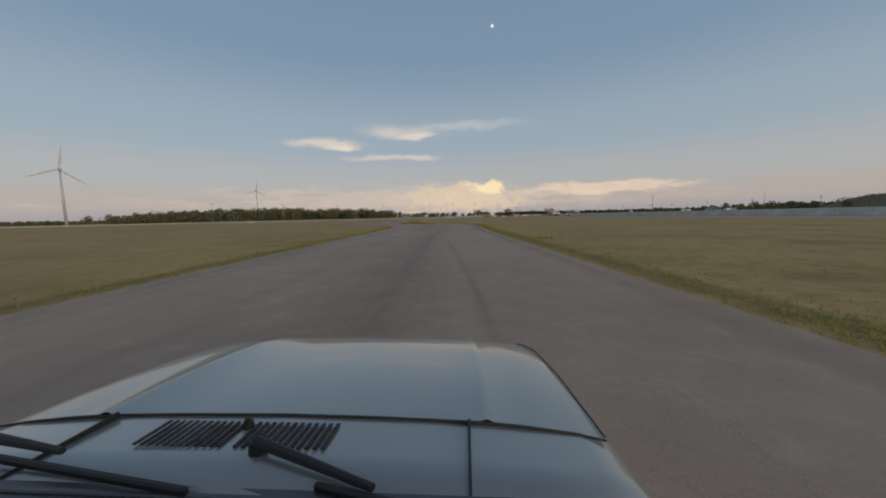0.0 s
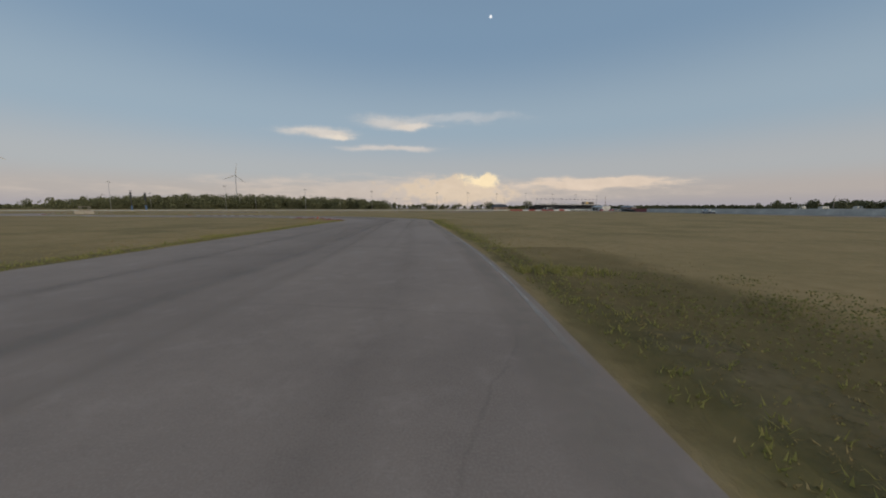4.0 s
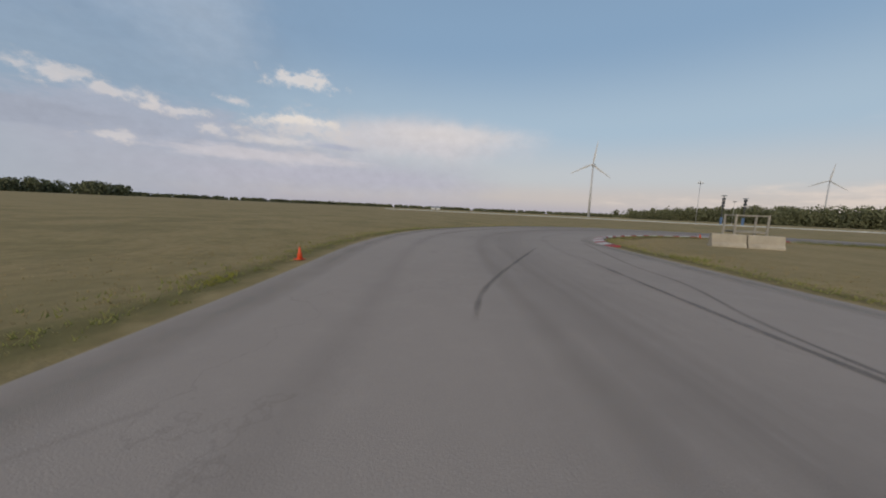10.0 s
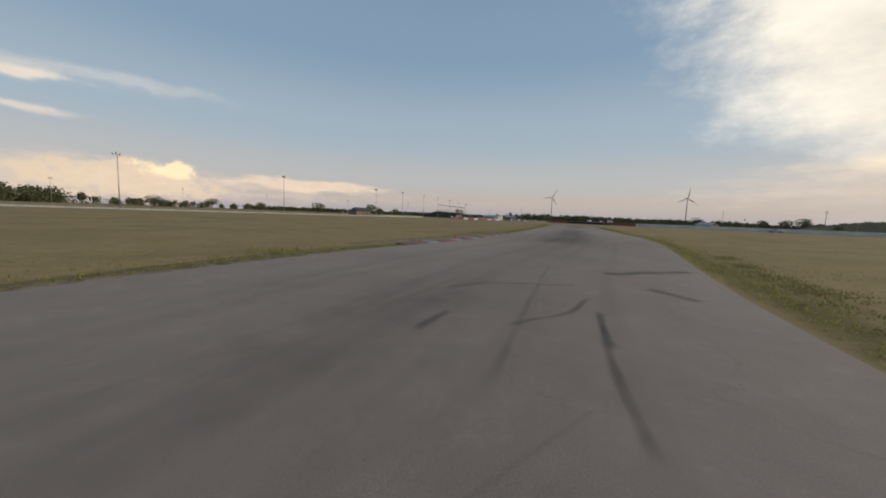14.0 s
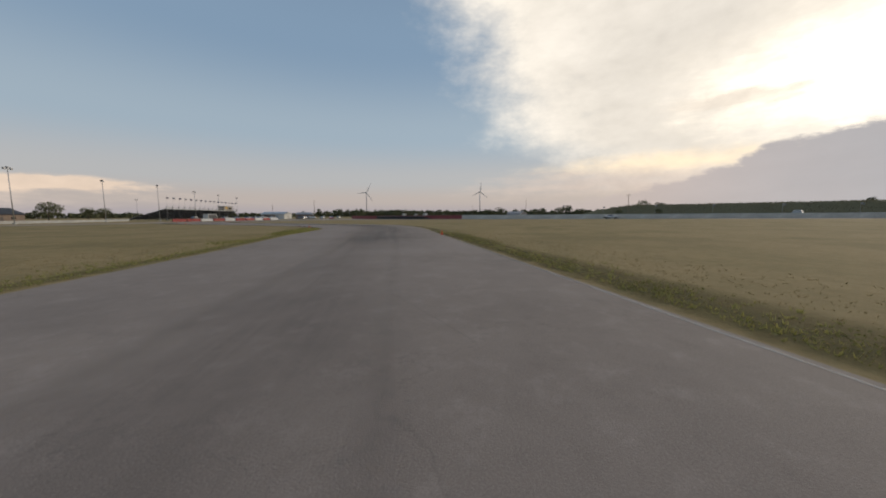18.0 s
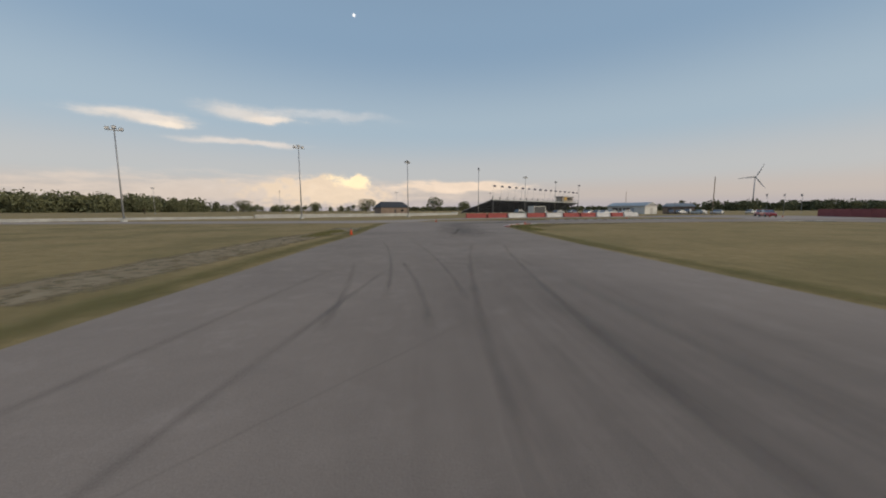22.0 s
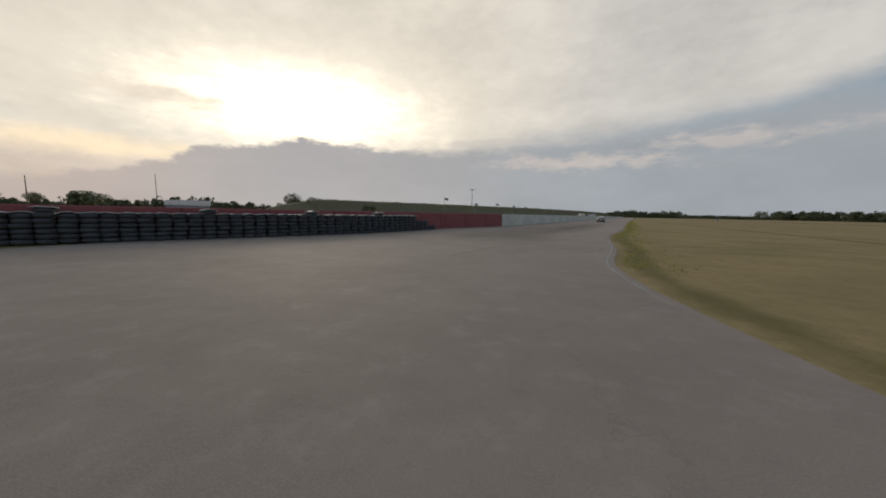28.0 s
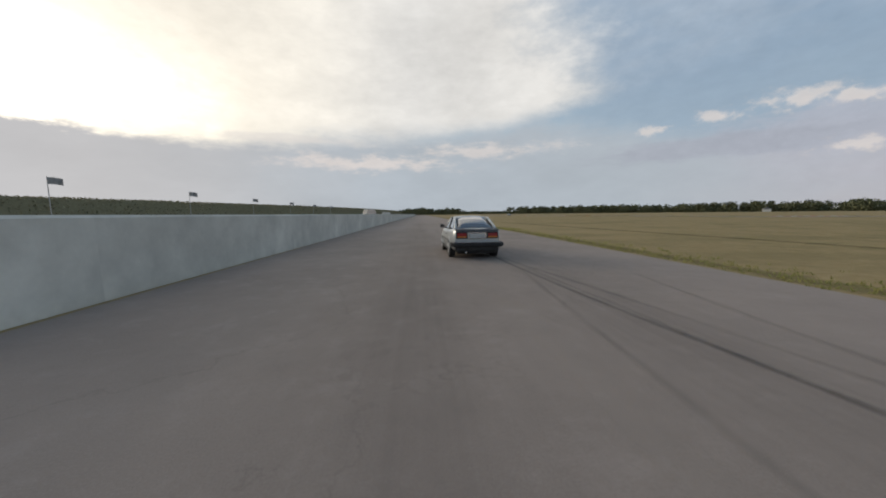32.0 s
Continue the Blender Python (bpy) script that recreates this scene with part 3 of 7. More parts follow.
TRACK_B = [(-48, 148.9, -49.3, 160.9), (-59, 150.9, -58, 162.4), (-67, 152.8, -66.5, 164), (-76, 154.8, -74.5, 166), (-86.5, 157, -82, 167.5), (-95, 159, -90, 169.3), (-103, 160.8, -97, 171.1),
           (-109.5, 163.5, -101.8, 172.4), (-114.6, 167.2, -105.3, 173.6), (-119.3, 172.5, -108.6, 176.2), (-123.2, 178.6, -111.2, 179.7), (-125, 184.5, -112.6, 184), (-124.6, 191, -112.9, 188.3),
           (-122.7, 197, -111.6, 192.8), (-119, 203.6, -109.1, 196.6), (-113, 209.4, -106.3, 199.8), (-106, 212.7, -102.5, 201.8), (-98, 215.5, -95.5, 204.2), (-89.7, 217.4, -87, 206.4), (-80, 220.8, -77.5, 209)]
TRACK_C = [(-69, 225.2, -66, 213), (-58, 229.5, -55.5, 218), (-46, 234.6, -43, 223.2), (-32, 240.2, -29.5, 228.9), (-20, 245.6, -17, 234.2), (-11, 249, -6.5, 238.6), (-6.2, 251.8, 1, 242.8),
           (-2.9, 255.2, 7.0, 247.8), (-0.3, 259.2, 10.4, 254), (2.0, 265.0, 13.4, 261.6), (4.3, 271, 16.2, 270), (8, 281, 20, 281.4), (11.6, 291, 23.4, 291), (14, 297, 26.2, 298.2), (17, 306, 28.6, 303.8),
           (21, 316, 31.6, 306.5), (27, 317.2, 35, 306.6), (35, 317.6, 40, 305.7), (43, 316, 46, 304.7), (52, 313.8, 52, 303.2)]
TRACK_D = [(60, 311, 59, 301.6), (67.3, 308.4, 66, 299.2), (79, 306, 69.5, 297.4), (90, 299, 72.3, 292.5), (94.5, 287, 74.6, 286.5), (93, 279, 75.7, 281), (90.8, 272, 75.4, 275), (89.9, 263, 75.3, 264),
           (86.7, 250, 73.6, 250), (84.9, 230, 72, 230), (82.6, 204, 69.8, 205), (80.8, 184, 68, 185), (78.6, 160, 65.8, 160), (64, 0, 50, 0), (37, -300, 23, -300)]
STATIONS = spline(TRACK_A + TRACK_B + TRACK_C + TRACK_D, 1.6)
STRAIGHT = int(np.argmax((STATIONS[:, 2] > 70) & (STATIONS[:, 3] < 272)))


def track_surface():
    verts, faces = [], []
    cols = 6
    for lx, ly, rx, ry in STATIONS:
        for k in range(cols + 1):
            t = k / cols
            crown = 0.0
            verts.append((lx + (rx - lx) * t, ly + (ry - ly) * t, crown))
    n = len(STATIONS)
    w = cols + 1
    for i in range(n - 1):
        for k in range(cols):
            a = i * w + k
            faces.append((a, a + 1, a + w + 1, a + w))
    # skirts down to the soil at both edges
    base = len(verts)
    for lx, ly, rx, ry in STATIONS:
        d = np.array([rx - lx, ry - ly])
        d /= np.linalg.norm(d)
        verts.append((lx - d[0] * 0.06, ly - d[1] * 0.06, -0.06))
        verts.append((rx + d[0] * 0.06, ry + d[1] * 0.06, -0.06))
    for i in range(n - 1):
        faces.append((base + 2 * i, i * w, (i + 1) * w, base + 2 * i + 2))
        faces.append((i * w + cols, base + 2 * i + 1, base + 2 * i + 3, (i + 1) * w + cols))
    return tagged(new("road", mesh_of("road", verts, faces, ASPHALT)), "worn grey asphalt race track with dark tyre marks", "race track", kind="structure")


track_surface()


def flat_area(name, outline, z, mat, label, category):
    bm = bmesh.new()
    vs = [bm.verts.new((x, y, z)) for x, y in outline]
    bmesh.ops.triangle_fill(bm, edges=[bm.edges.new((vs[i], vs[(i + 1) % len(vs)])) for i in range(len(vs))], use_beauty=True)
    for f in bm.faces:
        if f.normal.z < 0:
            f.normal_flip()
    me = bpy.data.meshes.new(name)
    bm.to_mesh(me)
    bm.free()
    me.materials.append(mat)
    return tagged(new(name, me), label, category, kind="structure")


def loop_of(points, step=1.5):
    return [tuple(q) for q in spline(list(points) + [points[0]], step)[:-1]]


flat_area("paddock_road", [(16, 317), (-14, 329.5), (-60, 345), (-60, 352), (-10, 337), (20, 327), (40, 333.5), (84, 333.2), (118, 333), (118, 311), (110, 309.5), (96, 297), (84, 303), (70, 308), (45, 318)], -0.012, ASPHALT_PALE, "pale asphalt pit road beside the track", "road")
flat_area("grass_island", loop_of([(24.5, 318.0), (31, 318.4), (43, 316.6), (54, 315.0), (66.5, 310.0), (75, 308.4), (80.5, 310.0), (79.5, 315.5), (73, 322.5), (62, 326.5), (45, 327.5), (30, 323.5)]), 0.012, GRASS, "dry grass island between track and pit road", "grass")

# ---------------------------------------------------------------- kerbs
kerb_meshes = {}


def kerb_block(length, width, mat, tip=0):
    """One painted concrete kerb stone that rises away from the track; tip 1 or -1: rounded at that end."""
    key = (round(length, 2), round(width, 2), mat.name, tip)
    if key not in kerb_meshes:
        l, w, h = length / 2 - 0.008, width, 0.075
        prof = [(0.0, -0.05), (0.0, 0.012), (w * 0.35, h * 0.6), (w * 0.85, h), (w, h * 0.7), (w, -0.05)]
        k = len(prof)
        # plain stones are smooth; ribbed ones carry raised bars across them
        cuts = [(-l, 0.0), (l, 0.0)]
        if mat is KERB_RIBBED:
            bars = max(4, round(length / 0.16))
            step = 2 * l / bars
            cuts = [(-l + step * (b + q), lift) for b in range(bars) for q, lift in ((0.0, 0.0), (0.45, 0.0), (0.5, 0.028), (0.95, 0.028))] + [(l, 0.0)]
        if tip:
            cuts = [(tip * l * q, 0.0) for q in (-1, -0.3, 0.1, 0.45, 0.7, 0.86, 0.95, 1)][::tip]
        narrow = [1.0 - 0.8 * max(0.0, x * tip / l) ** 2.5 for x, _ in cuts]
        verts = [(x, y * n, z * n ** 0.5 + (lift if 1 < i < k - 1 else 0.0)) for (x, lift), n in zip(cuts, narrow) for i, (y, z) in enumerate(prof)]
        faces = [(c * k + i, c * k + i + 1, (c + 1) * k + i + 1, (c + 1) * k + i) for c in range(len(cuts) - 1) for i in range(k - 1)]
        faces += [tuple(range(k - 1, -1, -1)), tuple(range((len(cuts) - 1) * k, len(cuts) * k))]
        kerb_meshes[key] = mesh_of("kerb_stone", verts, faces, mat)
    return kerb_meshes[key]


def kerb(points, width, side, length, paints, label, tip=False):
    """A row of kerb stones along an edge, their lengths taken in turn; side 1: the grass lies on the left."""
    thing = tagged(new("kerb"), label, "kerb", "kerbs along the track")
    line = spline(points, 0.1)
    run = np.concatenate([[0], np.cumsum(np.linalg.norm(np.diff(line, axis=0), axis=1))])
    lengths = length if isinstance(length, tuple) else (length,)
    uneven = random.Random(len(points) * 7 + int(abs(points[0][0])))
    at, i = 0.0, 0
    while at + lengths[i % len(lengths)] <= run[-1]:
        size = lengths[i % len(lengths)]
        a, b = [np.array([np.interp(q, run, line[:, k]) for k in (0, 1)]) for q in (at, at + size)]
        d = (b - a) / np.linalg.norm(b - a)
        if side < 0:
            a, b, d = b, a, -d
        ob = new("kerb_stone", kerb_block(size, width, paints[i % len(paints)], -side if tip and i == 0 else 0))
        ob.parent = thing
        tilt = Matrix.Rotation(uneven.uniform(-0.012, 0.012), 4, "Y") @ Matrix.Rotation(uneven.uniform(-0.014, 0.014), 4, "Z")
        ob.matrix_basis = Matrix.Translation((*(a + b) / 2, uneven.uniform(-0.008, 0.006))) @ Matrix.Rotation(math.atan2(d[1], d[0]), 4, "Z") @ tilt
        at, i = at + size, i + 1
    return thing


RW = (KERB_RED, KERB_WHITE)
kerb([(-6.95, 49.5), (-7.6, 53.7), (-8.6, 56.4), (-10.6, 59.3)], 0.72, 1, 1.1, RW, "red and white painted kerb on a left bend")
kerb([(-6.0, 69.3), (-8.35, 71.1), (-9.9, 72.7), (-10.8, 74.3)], 0.5, -1, 0.8, RW, "red and white painted kerb leading into a right bend")
kerb([(-10.85, 74.4), (-11.2, 76.5), (-11.4, 79), (-11.35, 85.5)], 0.6, -1, 0.9, RW, "red and white painted kerb on a right bend")
kerb([(-24.2, 136.4), (-26.4, 140.8), (-28.4, 143), (-31.6, 144.9), (-35, 146.2)], 0.8, 1, 1.25, RW, "red and white painted kerb inside a left bend")
kerb([(-45, 160.3), (-54, 161.7), (-62.5, 163.4)], 0.6, -1, 1.0, (KERB_RIBBED, KERB_DIRTY_RED), "worn ribbed kerb with faded white and red stones")
kerb([(-103.2, 172.75), (-105.2, 173.5), (-108.6, 176.1), (-110.9, 179.2), (-112.3, 182.6), (-112.9, 186.5), (-112.6, 189.8), (-111.4, 193.1), (-109.2, 196.5)], 0.58, -1, (0.72, 1.08), RW, "red and white painted hairpin kerb")
kerb([(-95, 216.3), (-89.7, 217.4), (-84, 219.2), (-78.3, 221.4)], 0.75, 1, 0.95, (KERB_DIRTY_RED, KERB_OLD_RED, KERB_RIBBED), "worn ribbed exit kerb with red and white stones")
kerb([(-7.7, 250.95), (-6.0, 252.0), (-2.9, 255.2), (-1.4, 257.3), (-0.2, 259.6)], 0.5, 1, 0.85, (KERB_OLD_RED, KERB_OLD_WHITE), "faded red and white kerb on a left bend", True)
kerb([(27.66, 301.95), (28.16, 302.95), (29.3, 304.6), (30.4, 305.6), (32.2, 306.5), (34.5, 306.5)], 0.55, -1, (0.92, 0.84), (KERB_PINK, KERB_CHALK), "faded white and red kerb at a right bend", True)
kerb([(43.4, 315.6), (48, 314.5), (55, 312.5), (67.3, 308.5)], 0.78, 1, 0.74, (KERB_SCUFFED, KERB_RIBBED) * 8 + (KERB_GREY, KERB_RIBBED) * 10, "wide rubbered kerb with dirty red, grey and ribbed white stones")
kerb([(65.5, 299.3), (68.2, 298.6), (69.7, 297.2), (70.9, 295.4)], 0.26, -1, 0.9, (KERB_OLD_WHITE, KERB_WHITE), "low white painted kerb at the tip of the grass")


# painted run-off beside three of the kerbs
def apron(points, width, mat):
    ob = ribbon("painted_apron", spline(points, 0.4), width, 0.004, mat)
    return tagged(ob, "red painted concrete apron behind a kerb", "kerb apron", kind="structure")


tagged(ribbon("concrete_apron", spline([(43.8, 316.97), (48.4, 315.82), (55.4, 313.82), (67.6, 309.77)], 0.4), 1.05, 0.02, WORN_APRON), "worn tan concrete strip behind the kerb", "kerb apron", kind="structure")
apron([(-25.6, 136.6), (-28.2, 141.2), (-31.5, 143.8), (-34, 144.8)], 1.25, KERB_RED)
apron([(-9.75, 74.0), (-10.1, 77), (-10.4, 81), (-10.6, 85.6)], 0.8, KERB_RED)


# ---------------------------------------------------------------- walls
def wall_run(name, points, height, thick, mat, label, bevel=0.05, panel=6.0):
    """A concrete wall in cast lengths along a line, each a part of it."""
    thing = tagged(new(name), label, "wall", kind="structure")
    line = spline(points, 0.2)
    run = np.concatenate([[0], np.cumsum(np.linalg.norm(np.diff(line, axis=0), axis=1))])
    count = max(1, round(run[-1] / panel))
    size = run[-1] / count
    me = {}
    for i in range(count):
        a, b = [np.array([np.interp(size * q, run, line[:, k]) for k in (0, 1)]) for q in (i, i + 1)]
        d = b - a
        key = round(float(np.linalg.norm(d)), 1)
        if key not in me:
            bm = bmesh.new()
            l = key / 2 - 0.0005
            prof = [(-thick * 0.52, -0.1), (-thick * 0.52, 0.02), (-thick * 0.48, 0.3), (-thick * 0.42, height - bevel), (-thick * 0.42 + bevel, height), (thick * 0.42 - bevel, height), (thick * 0.42, height - bevel), (thick * 0.48, 0.3), (thick * 0.52, 0.02), (thick * 0.52, -0.1)]
            rows = [[bm.verts.new((x, y, z)) for y, z in prof] for x in (-l, l)]
            for k in range(len(prof) - 1):
                bm.faces.new((rows[0][k], rows[0][k + 1], rows[1][k + 1], rows[1][k]))
            bm.faces.new(rows[0])
            bm.faces.new(rows[1][::-1])
            me[key] = done("wall_panel", bm, mat)
        ob = new("wall_panel", me[key])
        ob.parent = thing
        ob.matrix_basis = Matrix.Translation((*(a + b) / 2, 0)) @ Matrix.Rotation(math.atan2(d[1], d[0]), 4, "Z")
    return thing


wall_run("wall_straight", [(87.0, 251), (85.2, 230), (83.0, 204), (81.1, 184), (79, 160), (64.3, 0), (37.3, -300)], 1.5, 0.32, WALL_CONCRETE, "long bare concrete wall beside the straight", panel=9.0)
wall_run("wall_bend", [(114, 313), (107, 304), (100.5, 295.5), (96.6, 288.2), (94.2, 281), (92.0, 274), (90.4, 264.5), (88.6, 257.5), (87.05, 251.1)], 1.5, 0.32, RED_WALL, "dark red painted concrete wall round the bend", panel=4.0)


def concrete_barrier(at, length, mat, label):
    """A loose traffic barrier: broad foot, sloping sides, two lifting slots."""
    thing = tagged(new("concrete_barrier"), label, "barrier", "barriers before the paddock")
    thing.location = (*at, 0)
    bm = bmesh.new()
    l = length / 2 - 0.02
    prof = [(-0.33, -0.03), (-0.33, 0.12), (-0.2, 0.32), (-0.1, 0.86), (0.1, 0.86), (0.2, 0.32), (0.33, 0.12), (0.33, -0.03)]
    rows = [[bm.verts.new((x, y, z)) for y, z in prof] for x in (-l, l)]
    for k in range(len(prof)):
        bm.faces.new((rows[0][k], rows[0][(k + 1) % 8], rows[1][(k + 1) % 8], rows[1][k]))
    bm.faces.new(rows[0]), bm.faces.new(rows[1][::-1])
    part("body", bm, mat, thing)
    return thing


spots = [(40.2, 49.3, CONCRETE_RED), (49.3, 53.6, CONCRETE_WHITE), (53.6, 58.2, CONCRETE_RED), (58.2, 62.4, CONCRETE_WHITE), (62.4, 71.0, CONCRETE_RED), (71.0, 75.0, CONCRETE_WHITE), (75.0, 78.6, CONCRETE_RED), (78.6, 83.0, CONCRETE_WHITE)]
for a, b, m in spots:
    n = max(1, round((b - a) / 4.4))
    for i in range(n):
        s = (b - a) / n
        x = a + s * (i + 0.5)
        concrete_barrier((x, 334.9 - (x - 45) * 0.085), s, m, "red painted concrete barrier" if m is CONCRETE_RED else "white painted concrete barrier")

# ---------------------------------------------------------------- marks on the road
SKIDS = [[(-100, 168.6), (-92.6, 166.3), (-81.2, 163.2), (-76.8, 162.2), (-73, 161.6), (-66, 160.4)],
         [(-101.8, 168), (-95.5, 163.6), (-92.9, 162.3)], [(-105, 172.5), (-98.1, 169.2), (-95, 168.1), (-92.4, 166.6), (-89.7, 165.6)],
         [(-117.6, 192.6), (-116.6, 195.5), (-115.3, 197.3), (-113, 200.2)], [(-100, 205.6), (-102, 204.8), (-103.4, 204.1)],
         [(5.6, 272.2), (5.4, 267.1), (4.7, 263.6)], [(6.2, 268.6), (5.4, 264.1), (5.0, 262.2)], [(8.2, 268), (6.5, 263.2), (5.3, 260.2)],
         [(23.9, 297.0), (23.7, 296.4), (22.4, 295.7), (20.6, 294.6), (19.0, 293.6), (17.6, 292.6)], [(22.4, 300.4), (21.4, 298.4), (20.2, 296.2), (19.4, 294.9)],
         [(43.4, 306.7), (41.5, 308.4), (39.6, 309.4)], [(43.4, 305.3), (41.9, 307.7), (40.2, 309)], [(54.4, 306.3), (54, 305.9), (52.9, 306), (51.6, 306.6)]]
SKIDS2 = [[(76.3, 269.8), (77.9, 270.2), (79.3, 271), (80.6, 272.1)], [(75.4, 268.7), (76.6, 268.4), (79.2, 269.4), (81.2, 270.9)], [(75.2, 267.4), (74.8, 268.8), (75.6, 270.2), (77, 271.1), (77.9, 271.4)],
          [(80.8, 270.9), (79.5, 268.3), (78, 265), (76.7, 260.4)], [(78.3, 268.2), (77.2, 265.4), (76.1, 262.6), (75.2, 258.4)], [(74.5, 266.6), (74.6, 269), (75.5, 270.5), (76.6, 271.2)], [(77.4, 270.2), (78.5, 271.3), (78.8, 272.2)], [(74.9, 259.4), (76.9, 264.6), (78.2, 267.2)],
          [(75.6, 222.9), (73.9, 222.1), (73.1, 223.5), (73.5, 225.6), (74.7, 226.8), (76.2, 227.7)], [(73.0, 240.4), (74.9, 241.6), (76.2, 242.5), (77.5, 243.7), (78.3, 244.5), (79, 245.4)], [(77.0, 247.6), (77.7, 249.9), (78.5, 251.2)], [(73.5, 247.6), (74.1, 249.1), (75.6, 250)], [(74.3, 196), (74.6, 206), (74.5, 211), (74.45, 215.2), (74.3, 217.6), (73.8, 219.4)], [(78.2, 229), (78.5, 232.9)],
          ]
SKIDS4 = [[(-3.8, 54.7), (-3.3, 52), (-3.2, 48)], [(-45.3, 149.9), (-42.6, 149.6), (-40.5, 149.9)],
          [(-53, 154.4), (-48.9, 152.4)], [(-60.3, 153.5), (-59, 154), (-57.3, 154.5)], [(-60.9, 154.8), (-59.7, 155.5), (-58.3, 156)], [(-74.1, 161.4), (-61.9, 159.1), (-55, 157.6)],
          [(80.4, 277.6), (80.6, 279.6), (80.9, 281.6)], [(76, 275.7), (76.3, 276.9), (77.6, 278.6)], [(-15.6, 135.8), (-14.6, 130.3), (-13.7, 126)]]
SKIDS3 = [[(-52.0, 154.1), (-50.2, 153.2), (-47.2, 151.3), (-45.1, 150.1), (-42.9, 149.5), (-41.1, 149.4), (-40.3, 149.4)], [(-42.0, 149.7), (-41.1, 149.9), (-40.1, 150.0)], [(-40.2, 150.5), (-39.7, 150.9), (-39.2, 151.1)], [(-100.8, 208.4), (-99.7, 208.2), (-98.9, 207.6), (-98.1, 206.6)], [(-100.1, 205.6), (-101.0, 205.2), (-101.6, 204.9)], [(-101.8, 206.2), (-101.2, 206.1), (-100.5, 205.9), (-99.2, 206.1)], [(-102.9, 206.9), (-102.3, 207.1), (-101.9, 207.2)]]
for line in ([(0.2, 23.4), (0.6, 9), (0.6, 4), (0.4, -4)], [(0.7, 35.1), (0.1, 30.3), (-0.6, 28), (-0.9, 25)]):
    tagged(ribbon("tyre_mark", spline(line, 0.3), 0.3, 0.0034, RUBBER_THIN, 0.3), "thin faint tyre mark on the asphalt", "tyre mark", kind="structure")
for k, line in enumerate(SKIDS + SKIDS2 + SKIDS4 + SKIDS3):
    mark = ribbon("tyre_mark", spline(line, 0.3), 0.14 if k % 3 else 0.18, 0.004 + 0.0005 * (k % 5), RUBBER, 0.3)
    tagged(mark, "dark curved tyre mark on the asphalt", "tyre mark", kind="structure")

# the rubbered racing line, the dusty outer lanes and two worn painted lines
middle = STATIONS[:, :2] * 0.5 + STATIONS[:, 2:] * 0.5


def nearest(x, y):
    """The station of the track next to a place."""
    return int(np.argmin(((middle - (x, y)) ** 2).sum(1)))


for a, b, shift, wide, mat in ((20, 110, 0.52, 3.2, RUBBER_FAINT), (105, nearest(-66, 158), 0.47, 3.6, RUBBER_FAINT), (nearest(-112, 203), 190, 0.47, 3.6, RUBBER_FAINT), (190, 262, 0.5, 3.4, RUBBER_FAINT), (255, 330, 0.5, 3.6, RUBBER_FAINT), (325, 400, 0.5, 3.4, RUBBER_FAINT), (nearest(-116, 200), nearest(-74, 220), 0.55, 10.0, RUBBER_FAINT)):
    lane = (STATIONS[:, :2] * (1 - shift) + STATIONS[:, 2:] * shift)[a:min(b, len(STATIONS) - 8)]
    if len(lane) > 4:
        tagged(ribbon("racing_line", lane, wide, 0.002, mat), "faint dark rubbered line along the track", "racing line", kind="structure")
# broad rubbered bands where the cars drift wide, and on the straight
for a, b, shift, wide in ((nearest(-30, 234), nearest(14, 288), 0.60, 7.4), (nearest(-2, 250), nearest(10, 275), 0.72, 3.0), (nearest(80, 276), nearest(75.5, 226), 0.55, 8.2), (nearest(-86, 212), nearest(-50, 229), 0.45, 6.4), (nearest(18, 292), nearest(44, 309), 0.62, 4.2)):
    lane = (STATIONS[:, :2] * (1 - shift) + STATIONS[:, 2:] * shift)[a:b]
    tagged(ribbon("rubbered_band", lane, wide, 0.0009 + 0.00001 * a / 10, RUBBER_BROAD), "broad darker rubbered band on the asphalt", "racing line", kind="structure")
for k in range(16):
    t = 0.12 + 0.76 * ((k * 0.618) % 1.0)
    a = 8 + (k * 53) % 330
    lane = STATIONS[:, :2] * (1 - t) + STATIONS[:, 2:] * t
    lane = lane + (STATIONS[:, 2:] - STATIONS[:, :2]) * 0.06 * np.sin(np.arange(len(lane)) * 0.05 + k)[:, None]
    lane = lane[a:min(a + 70 + (k * 29) % 60, len(lane) - 6)]
    if len(lane) > 8:
        tagged(ribbon("wheel_streak", lane, 0.35 + 0.5 * ((k * 0.37) % 1.0), 0.0012 + 0.00005 * k, STREAK_PALE if k % 4 == 1 else STREAK_DARK), "faint long wheel streak on the asphalt", "wheel streak", kind="structure")
# worn and dirty patches
for k, (line, wide) in enumerate(zip([[(-95.8, 206.9), (-94.3, 206.2), (-92.6, 205.2)], [(-97.1, 205.6), (-97.3, 205.1), (-97.7, 204.5)], [(75.0, 226.9), (76.2, 227.7), (76.2, 229.3), (76.4, 230.3), (77.0, 231.6), (77.6, 232.5), (78.2, 233.6)], [(78.3, 231.6), (78.1, 232.8)], [(79.98, 229.3), (80.0, 230.4)], [(78.6, 230.5), (77.6, 230.3)], [(78.9, 244.5), (79.0, 248.5), (78.8, 250.6), (79.2, 252.4)], [(80.0, 246.4), (79.8, 249.4), (80.0, 251.4)], [(80.1, 226.3), (78.9, 228.1), (78.4, 229.3)]], (0.7, 0.5, 0.95, 0.6, 0.32, 0.26, 1.2, 0.7, 0.22))):
    tagged(ribbon("dark_patch", spline(line, 0.4), wide, 0.0012 + 0.0003 * k, RUBBER_PATCH if k < 6 else RUBBER_BROAD, 0.5), "dark dirty patch on the asphalt", "asphalt patch", kind="structure")
